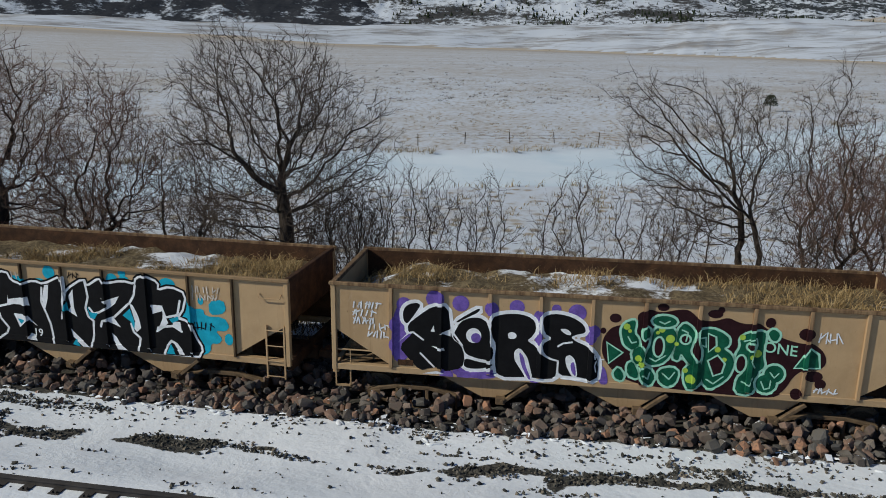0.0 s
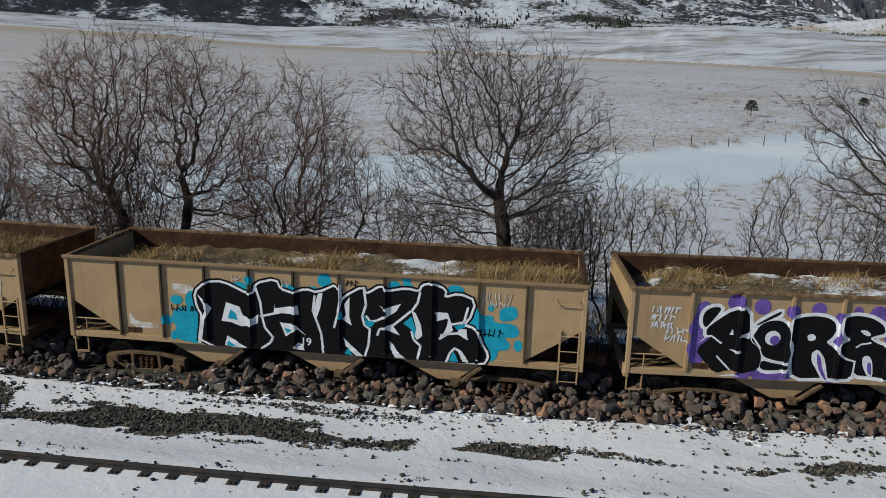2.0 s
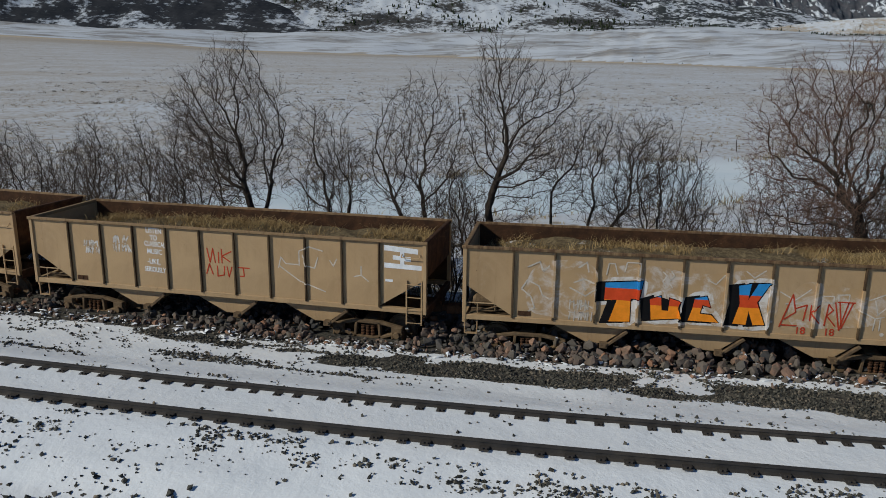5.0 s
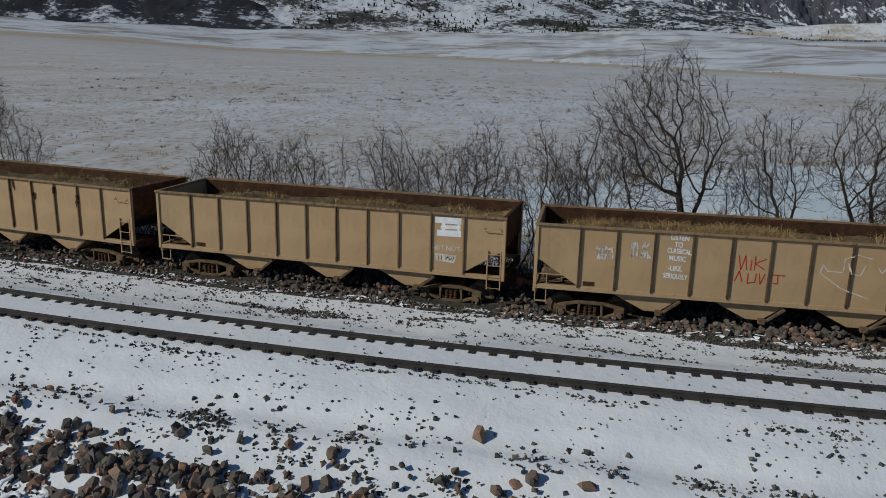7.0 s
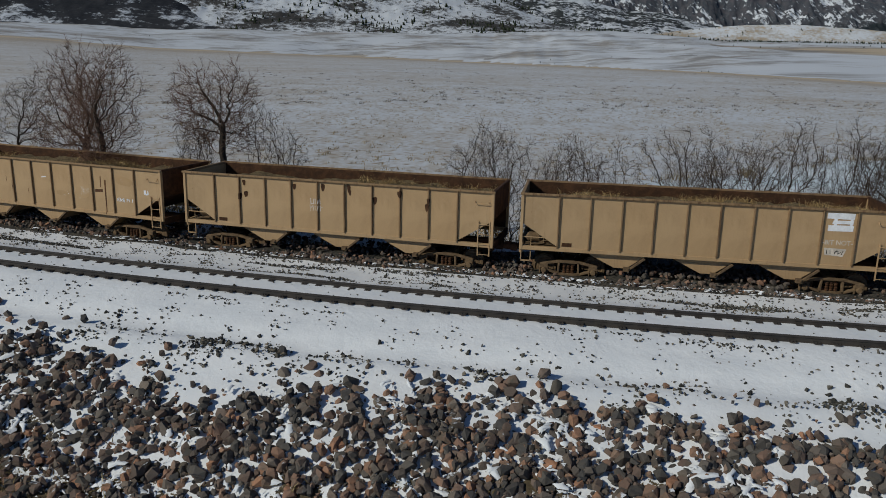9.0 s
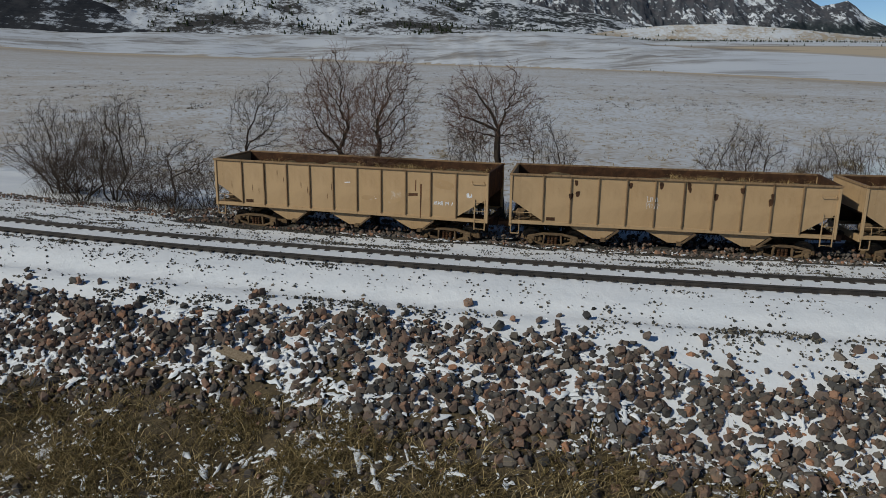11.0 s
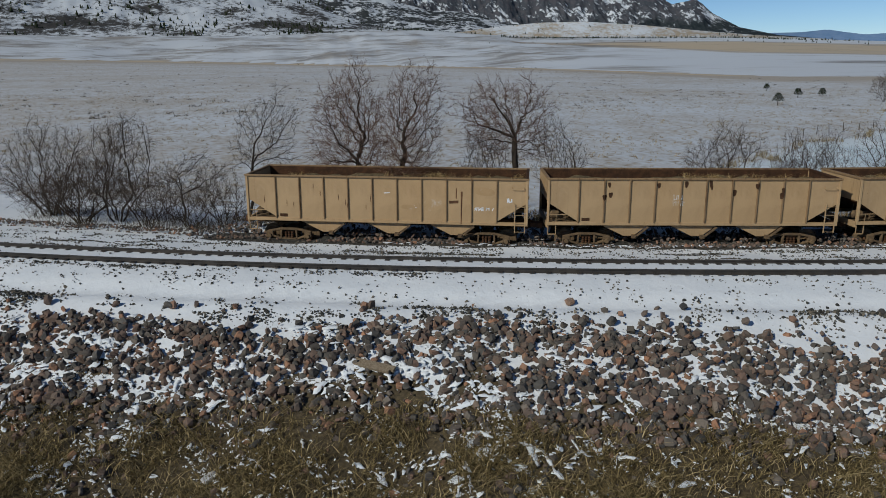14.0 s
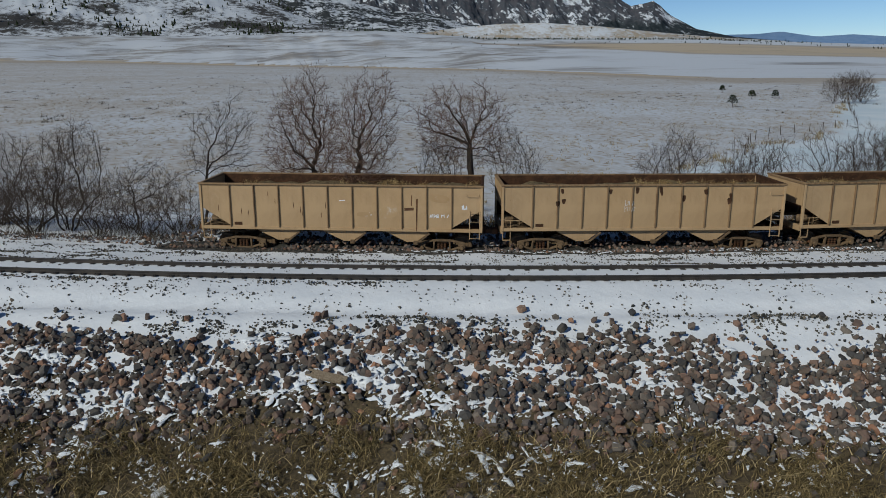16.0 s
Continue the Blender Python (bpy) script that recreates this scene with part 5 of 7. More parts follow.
    painted(car, "green_fill", "deep green fill", forms[:13], GREEN, 5)
    painted(car, "arrow_outline", "pale mint arrow outline", [grown(p, 0.05) for p in arrows + rings], MINT, 6.5)
    painted(car, "arrow_fill", "deep green fill", arrows + rings, GREEN, 7.5)
    first = [[(2.84, 1.55), (2.92, 1.38), (3.02, 1.42), (3.03, 1.58)], [(3.0, 1.76), (3.09, 1.65), (3.17, 1.75)], [(0.74, 2.71), (0.84, 2.67), (0.94, 2.73)], [(0.13, 2.34), (0.21, 2.21), (0.3, 2.24)], [(1.2, 2.56), (1.32, 2.51), (1.29, 2.32)], [(0.47, 1.52), (0.59, 1.43), (0.62, 1.58)]]
    second = [[(0.88, 1.58), (1.02, 1.46), (1.12, 1.62)], [(1.76, 1.52), (1.91, 1.43), (2.09, 1.6)], [(2.43, 2.4), (2.67, 2.47), (2.7, 2.33), (2.61, 1.98), (2.69, 1.84)], [(2.46, 1.52), (2.61, 1.46), (2.67, 1.61)], [(1.57, 2.4), (1.68, 2.43), (1.7, 2.22), (1.61, 2.26)], [(0.6, 1.9), (0.72, 1.84), (0.91, 1.98)]]
    painted(car, "mint_highlight", "thin mint lines", strokes(first + second, 0.03), MINT, 9, each=False)
    holes = [disc(0.76, 2.16, 0.085, 0.2), disc(1.28, 2.36, 0.08, 0.08), [(1.73, 2.5), (1.86, 2.44), (1.88, 2.27), (1.76, 2.14)], [(1.78, 1.92), (1.94, 2.04), (2.08, 1.88), (2.04, 1.69), (1.9, 1.62)], disc(2.41, 1.91, 0.085, 0.17), disc(2.58, 2.29, 0.07, 0.06)]
    painted(car, "hollow_rim", "pale mint rim", [grown(q, 0.045) for q in holes], MINT, 7, each=False)
    painted(car, "dark_hollow", "dark hollow", holes, MAROON, 8)
    lime = [(0.09, 2.56), (0.16, 2.47), (0.8, 2.54), (0.72, 2.47), (0.98, 2.35), (1.11, 2.25), (1.44, 1.5), (1.33, 1.68), (2.71, 2.15), (2.61, 2.08), (1.93, 2.18), (2.08, 1.97), (0.37, 1.88), (0.44, 1.76), (2.39, 2.48)]
    spots = [disc(u, v, r) for (u, v), r in zip(lime, (0.07, 0.04, 0.065, 0.04, 0.09, 0.045, 0.1, 0.055, 0.085, 0.05, 0.06, 0.05, 0.07, 0.06, 0.06))]
    painted(car, "lime_spot", "lime green spot", spots, LIME, 6)
    painted(car, "writing", "mint painted word", written("ONE", 3.14, 2.27, 0.32, 1.0, -0.1), MINT, 9, each=False)
    painted(car, "tag", "thin white scrawled bars", strokes(bars(3.84, 4.2, 2.42, 2.72, 1, 8), 0.026) + strokes(bars(3.86, 4.3, 1.36, 1.5, 1, 9), 0.03), WHITE, 6, each=False)


def cyan_letters(car):
    top = [(-2.99, 2.46), (-2.71, 2.71), (-2.3, 2.75), (-1.71, 2.48), (-1.55, 2.52), (-1.5, 2.75), (-1.03, 2.88), (-0.93, 2.65), (-0.64, 2.57), (-0.31, 2.69), (-0.05, 2.61), (0.45, 2.86), (0.48, 2.33), (0.56, 2.54), (1.03, 2.84), (1.08, 2.64), (1.46, 2.89), (1.54, 2.74), (2.01, 2.85), (2.33, 2.79)]
    rest = [(2.39, 2.95), (2.58, 3.0), (2.9, 2.89), (2.87, 2.69), (3.21, 2.8), (3.57, 2.67), (3.42, 2.19), (3.17, 2.1), (3.62, 2.0), (3.73, 1.67), (3.9, 1.4), (3.8, 1.19), (2.11, 1.18), (-1.07, 1.18), (-2.96, 1.18), (-2.82, 1.91), (-2.94, 2.11)]
    body = rounded(top + rest, 1)
    cyan = [disc(u, v, r, q) for u, v, r, q in ((-3.46, 2.25, 0.15, 0.12), (-3.3, 1.8, 0.3, 0.3), (-3.25, 1.45, 0.3, 0.22), (-3.72, 1.74, 0.14, 0.12), (-3.56, 1.36, 0.09, 0.11), (-3.05, 2.25, 0.2, 0.25),
            (3.93, 2.54, 0.07, 0.09), (4.57, 1.68, 0.1, 0.14), (1.75, 2.88, 0.15, 0.15), (2.02, 3.06, 0.1, 0.1), (2.05, 2.93, 0.12, 0.06), (3.13, 2.88, 0.2, 0.14), (0.12, 2.94, 0.16, 0.17), (-0.8, 2.68, 0.26, 0.12), (-1.68, 2.84, 0.11, 0.1), (-0.16, 2.68, 0.18, 0.1), (-1.91, 2.66, 0.2, 0.12))]
    cyan += [rounded([(-3.5, 1.95), (-2.9, 2.2), (-2.85, 1.2), (-3.2, 1.2), (-3.35, 1.6)]), rounded([(4.12, 2.54), (4.48, 2.62), (4.55, 2.38), (4.42, 2.26), (4.13, 2.23)], 1)]
    cyan += [rounded([(3.3, 2.6), (3.58, 2.63), (3.72, 2.33), (3.98, 2.37), (4.02, 2.19), (4.48, 2.2), (4.61, 1.99), (4.5, 1.86), (4.24, 1.87), (4.42, 1.68), (4.32, 1.55), (4.13, 1.55), (4.1, 1.33), (3.85, 1.22), (3.6, 1.6), (3.3, 2.0)], 1)]
    painted(car, "black_edge", "thin black edge", [grown(body, 0.10)], BLACK, 3)
    painted(car, "cyan_paint", "bright cyan paint clouds", cyan, CYAN, 2)
    painted(car, "letter_outline", "white letter outline", [grown(body, 0.055)], WHITE, 4)
    painted(car, "letter_fill", "black letter fill", [body], BLACK, 5)
    lines = [[(-1.52, 2.68), (-1.41, 2.32), (-1.38, 1.98), (-1.32, 1.71), (-1.13, 1.48), (-1.2, 1.34), (-1.4, 1.2)], [(-0.11, 2.55), (-0.16, 2.2), (-0.06, 1.93), (0.03, 1.66), (0.08, 1.19)], [(0.49, 2.85), (0.5, 2.52), (0.43, 2.15), (0.34, 1.83)],
             [(1.04, 2.82), (1.09, 2.42), (1.0, 2.14), (1.05, 1.94), (1.18, 1.84), (1.15, 1.47), (1.07, 1.18)], [(1.55, 2.18), (1.34, 2.06), (1.2, 2.02), (1.1, 2.15)], [(1.36, 1.72), (1.4, 1.85), (1.53, 1.9), (1.73, 1.98), (2.12, 2.33)], [(2.33, 2.79), (2.28, 2.55), (2.16, 2.36)],
             [(2.15, 1.85), (2.2, 1.66), (2.36, 1.52), (2.3, 1.22)], [(2.7, 2.33), (2.95, 2.33), (3.04, 2.08), (3.34, 2.16), (3.42, 2.5)], [(2.8, 1.73), (2.97, 1.85), (3.22, 1.89), (3.42, 1.77)], [(2.96, 1.19), (3.04, 1.4), (3.14, 1.52), (3.27, 1.46), (3.44, 1.23)], [(-1.41, 1.98), (-0.93, 2.11)]]
    painted(car, "letter_line", "white lines between letters", strokes(lines, 0.055), WHITE, 6)
    white = [[(-2.24, 2.27), (-1.92, 2.18), (-1.84, 1.97), (-1.62, 1.9), (-1.46, 2.03), (-1.49, 1.8), (-1.67, 1.72), (-1.9, 1.7), (-2.14, 1.79), (-2.37, 1.8)], [(-2.95, 2.43), (-2.6, 2.1), (-2.8, 1.77), (-2.89, 1.22), (-2.96, 1.22), (-2.9, 1.82), (-2.74, 2.04)], [(-2.25, 1.45), (-1.75, 1.18), (-2, 1.17), (-2.3, 1.21)]]
    white += [[(-1.06, 2.3), (-1.06, 2.2), (-0.52, 2.3), (-0.49, 2.08), (-0.93, 2.09), (-1.1, 2.05)], [(-0.95, 1.86), (-0.6, 1.84), (-0.33, 1.58), (-0.55, 1.72), (-0.82, 1.52)], [(-0.65, 1.24), (-0.52, 1.4), (-0.41, 1.36), (-0.36, 1.22)], [(-0.03, 2.62), (0.08, 2.64), (0.02, 2.28), (-0.1, 1.95), (-0.13, 2.27)]]
    white += [[(0.58, 2.4), (0.71, 2.58), (0.7, 2.12), (0.76, 1.9), (0.55, 2.03), (0.62, 2.15)], [(0.56, 1.6), (0.74, 1.42), (1.05, 1.17), (0.86, 1.18), (0.6, 1.4)], [(1.40, 2.42), (1.52, 2.36), (1.9, 2.5), (1.78, 2.30), (1.55, 2.14), (1.56, 2.28)], [(1.5, 1.88), (1.72, 1.96), (1.88, 1.74)], [(2.14, 2.36), (2.24, 2.3), (2.36, 2.03), (2.4, 1.77), (2.28, 1.66), (2.15, 1.85), (2.26, 1.9), (2.2, 2.15)]]
    white += [[(1.64, 1.58), (1.74, 1.5), (1.82, 1.35), (2.02, 1.2), (1.78, 1.2), (1.66, 1.4)], [(2.7, 2.35), (2.72, 2.14), (2.98, 2.23), (2.96, 2.33)], [(2.98, 2.23), (3.1, 1.95), (3.02, 1.88), (2.81, 1.84), (2.8, 1.73), (2.92, 1.95), (2.96, 2.05)], [(3.2, 1.86), (3.22, 2.0), (3.4, 2.0), (3.42, 1.77)], [(3.2, 1.48), (3.3, 1.46), (3.46, 1.22), (3.34, 1.22)]]
    painted(car, "letter_highlight", "white highlights", white, WHITE, 7)
    painted(car, "cyan_highlight", "", [[(-2.13, 2.11), (-2.01, 2), (-1.97, 1.85), (-2.22, 1.88)], [(-2.21, 1.33), (-2, 1.19), (-2.26, 1.21)], [(-0.85, 1.73), (-0.66, 1.7), (-0.78, 1.6)], [(0.42, 2.04), (0.51, 2.27), (0.56, 2.04)], [(0.59, 1.22), (0.68, 1.36), (0.8, 1.17)], [(1.03, 2.21), (1.1, 2.05), (1.31, 2.03), (1.21, 1.89), (1.1, 1.91)],
            [(1.95, 2.04), (2.15, 2.22), (2.25, 1.89), (2.22, 1.71), (2.15, 1.9)], [(3.12, 2.05), (3.36, 2.13), (3.36, 2.04), (3.2, 1.96)], [(3.02, 1.21), (3.12, 1.45), (3.2, 1.3), (3.24, 1.21)]], CYAN, 8)
    painted(car, "writing", "small white number", written("19", -0.33, 1.42, 0.26), WHITE, 8, each=False)
    painted(car, "tag", "thin black scrawled bars", strokes(bars(-3.6, -3.0, 1.95, 2.15, 1, 12), 0.025) + strokes(bars(3.7, 4.2, 1.85, 2.05, 1, 13), 0.025) + strokes(bars(0.62, 0.9, 2.82, 3.0, 1, 14), 0.025), BLACK, 8, each=False)
    painted(car, "white_dab", "faded white paint dabs", [[(-3.56, 2.66), (-3.05, 2.62), (-3.0, 2.4), (-3.54, 2.42)], rounded([(-4.68, 1.9), (-4.5, 1.62), (-3.95, 1.66), (-3.96, 1.48), (-4.66, 1.5)], 1)], HAZE, 1)
    painted(car, "pale_tag", "faded white scrawled bars", strokes(bars(3.72, 4.35, 2.55, 2.9, 2, 15), 0.03) + strokes(bars(-2.1, -1.9, 2.75, 2.95, 1, 16), 0.03) + strokes(bars(-0.9, -0.7, 2.72, 2.9, 1, 17), 0.03), FADED, 8, each=False)


def block_letters(car):
    T = [(-2.51, 2.39), (-1.57, 2.48), (-1.64, 1.99), (-1.86, 2), (-1.85, 1.38), (-2.38, 1.35), (-2.2, 1.95), (-2.52, 1.92)]
    U = [(-1.38, 2.01), (-1.11, 2.12), (-1.07, 1.74), (-0.91, 1.73), (-0.89, 2.07), (-0.63, 1.99), (-0.67, 1.81), (-0.58, 1.55), (-1.32, 1.47), (-1.35, 1.76)]
    C = [(-0.28, 2.11), (0.01, 2.17), (0.12, 1.89), (-0.08, 1.94), (-0.13, 1.71), (0.15, 1.69), (0.34, 1.5), (-0.41, 1.51), (-0.32, 1.83)]
    K = [(0.75, 2.5), (1.05, 2.56), (1, 2.13), (1.21, 2.57), (1.5, 2.6), (1.22, 2.09), (1.45, 1.51), (1.17, 1.49), (1.04, 1.85), (1, 1.49), (0.68, 1.5), (0.81, 2.03)]
    letters = [[tuple(q) for q in p] for p in (T, U, C, K)]
    mists = [[(-4.55, 1.5), (-3.8, 1.35), (-2.7, 1.4), (-2.6, 2.2), (-2.8, 2.9), (-3.9, 2.95), (-4.5, 2.6)], [(-2.5, 1.4), (-1.2, 1.35), (0.3, 1.4), (1.7, 1.4), (1.75, 2.6), (1.1, 2.95), (-0.2, 2.7), (-1.6, 2.95), (-2.5, 2.8)], [(1.9, 1.5), (3.0, 1.5), (4.3, 1.7), (4.2, 2.5), (3.2, 2.6), (2.1, 2.75)]]
    painted(car, "overspray", "thin hazy white overspray", [rounded(p) for p in mists], MIST, 0.3)
    cloud = [rounded(grown(p, 0.2), 1) for p in letters]
    painted(car, "pale_cloud", "patchy faded white paint", cloud, HAZE, 1)
    painted(car, "letter_shadow", "black letter shadow", [[(x - 0.2, z - 0.02) for x, z in grown(p, 0.05)] for p in letters] + [grown(p, 0.035) for p in letters], BLACK, 2)
    for mat, lo, hi, k in ((AZURE, 2.26, 3.0, 0), (SCARLET, 1.94, 2.2601, 0), (ORANGE, 1.0, 1.9401, 0)):
        painted(car, "letter_fill", {AZURE: "blue letter tops", SCARLET: "red letter middles", ORANGE: "orange letter feet"}[mat], [letters[0], letters[3]], mat, 3, (lo, hi))
    for mat, lo, hi in ((AZURE, 2.08, 3.0), (SCARLET, 1.86, 2.0801), (ORANGE, 1.0, 1.8601)):
        painted(car, "letter_fill", "", [letters[1], letters[2]], mat, 3, (lo, hi))
    white = [[(-2.5, 2.6), (-2.45, 2.9), (-2.3, 2.9), (-2.22, 2.62)], [(-2.05, 2.7), (-2.0, 2.95), (-1.65, 2.95), (-1.68, 2.65)], [(-1.1, 2.75), (-1.0, 2.65), (-1.1, 2.5), (-1.0, 2.35)], [(-0.9, 2.78), (-0.82, 2.66), (-0.95, 2.5), (-0.85, 2.35)], [(0.9, 2.88), (1.1, 2.72), (1.35, 2.92)], [(1.75, 2.4), (2.1, 2.2), (2.45, 2.5)],
             [(1.9, 2.1), (2.3, 2.15)], [(2.75, 2.35), (3.0, 2.36), (3.0, 2.18), (2.8, 2.2)], [(3.1, 2.4), (3.35, 2.42), (3.34, 2.2), (3.12, 2.2), (3.1, 2.4)], [(3.8, 2.3), (4.5, 2.62)], [(4.3, 2.5), (4.28, 2.2), (4.05, 1.95), (3.95, 2.3)], [(3.6, 2.05), (4.0, 1.85), (4.2, 1.9)], [(4.0, 1.85), (3.98, 1.55)], [(4.12, 1.85), (4.12, 1.55)], [(0.0, 2.6), (0.2, 2.5), (0.4, 2.75)]]
    painted(car, "white_drawing", "loose white spray lines", strokes(white, 0.032), FADED, 5, each=False)
    face = [[(-4.65, 2.1), (-4.5, 2.35), (-4.2, 2.2), (-4.1, 1.95), (-3.9, 1.85)], [(-4.65, 2.1), (-4.4, 1.9), (-4.3, 1.6), (-4.45, 1.5)], [(-4.5, 2.7), (-4.2, 2.85), (-4.1, 2.6), (-3.95, 2.75)], [(-3.4, 2.2), (-3.0, 2.0), (-2.75, 2.2)], [(-3.3, 2.35), (-3.05, 2.45), (-2.8, 2.35)], [(-3.1, 2.3), (-3.0, 2.15)], [(-3.2, 2.75), (-3.0, 2.9), (-2.95, 2.65)]]
    painted(car, "pale_drawing", "faded white spray lines", strokes(face, 0.04) + strokes(bars(-3.4, -2.8, 1.3, 1.9, 2, 21), 0.035) + strokes(bars(4.85, 5.5, 2.1, 2.6, 3, 22), 0.03) + [disc(4.4, 1.7, 0.08, 0.14), disc(4.2, 1.45, 0.05)], FADED, 5, each=False)
    red = [[(1.8, 1.5), (2.05, 2.35), (2.15, 1.9), (1.9, 1.7)], [(1.85, 1.55), (2.2, 1.55)], [(2.15, 2.0), (2.4, 2.1), (2.35, 1.7)], [(2.5, 2.1), (2.5, 1.7)], [(2.5, 1.9), (2.7, 2.1)], [(2.5, 1.9), (2.72, 1.65)], [(2.85, 1.6), (2.9, 2.15), (3.02, 2.0), (2.88, 1.85), (3.1, 1.6)], [(3.05, 2.2), (3.2, 1.5), (3.35, 2.2)],
           [(3.15, 2.2), (3.25, 1.55), (3.45, 2.2)], [(3.1, 2.22), (3.5, 2.22)]]
    painted(car, "red_tag", "thin red spray lines", strokes(red, 0.035), RED, 6, each=False)
    painted(car, "writing", "small red number", written("18", 2.3, 1.42, 0.26) + written("18", 2.98, 1.42, 0.26), RED, 6, each=False)


def hand_words(car):
    words = []
    for text, u, v in (("LISTEN", -2.06, 3.0), ("TO", -2.08, 2.79), ("CLASSICAL", -2.05, 2.6), ("MUSIC", -2.08, 2.38), ("-LIKE,", -2.12, 2.08), ("SERIOUSLY", -2.1, 1.84)):
        words += written(text, u, v, 0.21, 0.8 if len(text) < 8 else 0.66, -0.03)
    painted(car, "writing", "thin white handwritten words", words, WHITE, 1, each=False)
    red = [[(-0.4, 2.6), (-0.32, 2.2), (-0.22, 2.6), (-0.16, 2.2)], [(-0.05, 2.5), (-0.05, 2.2)], [(0.05, 2.6), (0.05, 2.2)], [(0.05, 2.4), (0.35, 2.55)], [(0.05, 2.4), (0.3, 2.25)], [(-0.45, 1.85), (-0.35, 2.15), (-0.25, 1.85)], [(-0.1, 2.1), (-0.1, 1.8), (0.1, 1.85), (0.12, 2.1)], [(0.2, 2.1), (0.25, 1.8), (0.35, 2.1)], [(0.55, 2.1), (0.88, 2.1)], [(0.7, 2.1), (0.72, 1.85), (0.6, 1.85)]]
    painted(car, "red_tag", "thin red spray lines", strokes(red, 0.035), RED, 1, each=False)
    white = [[(1.78, 2.2), (1.86, 2.5), (2.0, 2.32), (2.4, 2.32)], [(1.8, 2.25), (2.4, 1.85), (3.15, 1.6)], [(2.4, 2.3), (2.4, 2.7), (2.7, 2.85), (3.1, 2.75)], [(2.5, 2.6), (2.6, 2.3), (2.85, 2.25), (2.95, 2.55)], [(3.3, 2.5), (3.4, 2.35), (3.5, 2.55)], [(4.2, 2.4), (4.2, 2.15), (4.0, 2.1)], [(4.2, 2.15), (4.4, 2.0)]]
    painted(car, "white_drawing", "loose white spray lines", strokes(white, 0.035), FADED, 1, each=False)
    painted(car, "white_patch", "blocky white paint bars", [[(4.86, 3.05), (5.8, 2.98), (5.8, 2.84), (4.86, 2.9)], [(5.1, 2.78), (5.6, 2.75), (5.6, 2.62), (5.1, 2.66)], [(4.86, 2.56), (5.9, 2.53), (5.9, 2.4), (4.86, 2.42)], [(5.3, 2.9), (5.42, 2.9), (5.42, 2.5), (5.3, 2.5)], [(4.88, 2.1), (5.1, 2.1), (5.1, 2.03), (4.88, 2.03)]], WHITE, 1)
    painted(car, "pale_mark", "washed out violet marks", strokes(bars(-4.4, -3.9, 2.2, 2.6, 2, 31), 0.05) + strokes(bars(-3.4, -2.9, 2.3, 2.8, 2, 32), 0.05), HAZE, 1, each=False)


def patch_marks(car):
    painted(car, "white_patch", "bright white paint patch", [[(3.78, 3.05), (4.62, 3.06), (4.62, 2.85), (3.78, 2.86)], [(3.98, 2.8), (4.6, 2.82), (4.6, 2.7), (3.95, 2.68)], [(3.84, 2.64), (4.62, 2.66), (4.62, 2.46), (3.84, 2.44)], [(4.0, 2.88), (4.1, 2.88), (4.1, 2.6), (4.0, 2.6)], [(4.5, 2.88), (4.58, 2.88), (4.58, 2.6), (4.5, 2.6)]], WHITE, 1)
    painted(car, "writing", "thin white words", written("-BIT NOT-", 4.2, 2.06, 0.22, 0.95), FADED, 1, each=False)
    painted(car, "white_plate", "whitened strip", [[(3.8, 1.88), (4.5, 1.86), (4.42, 1.6), (3.84, 1.64)]], FADED, 1)
    painted(car, "tag", "", strokes(bars(3.88, 4.4, 1.66, 1.82, 1, 33), 0.02), BLACK, 2, each=False)


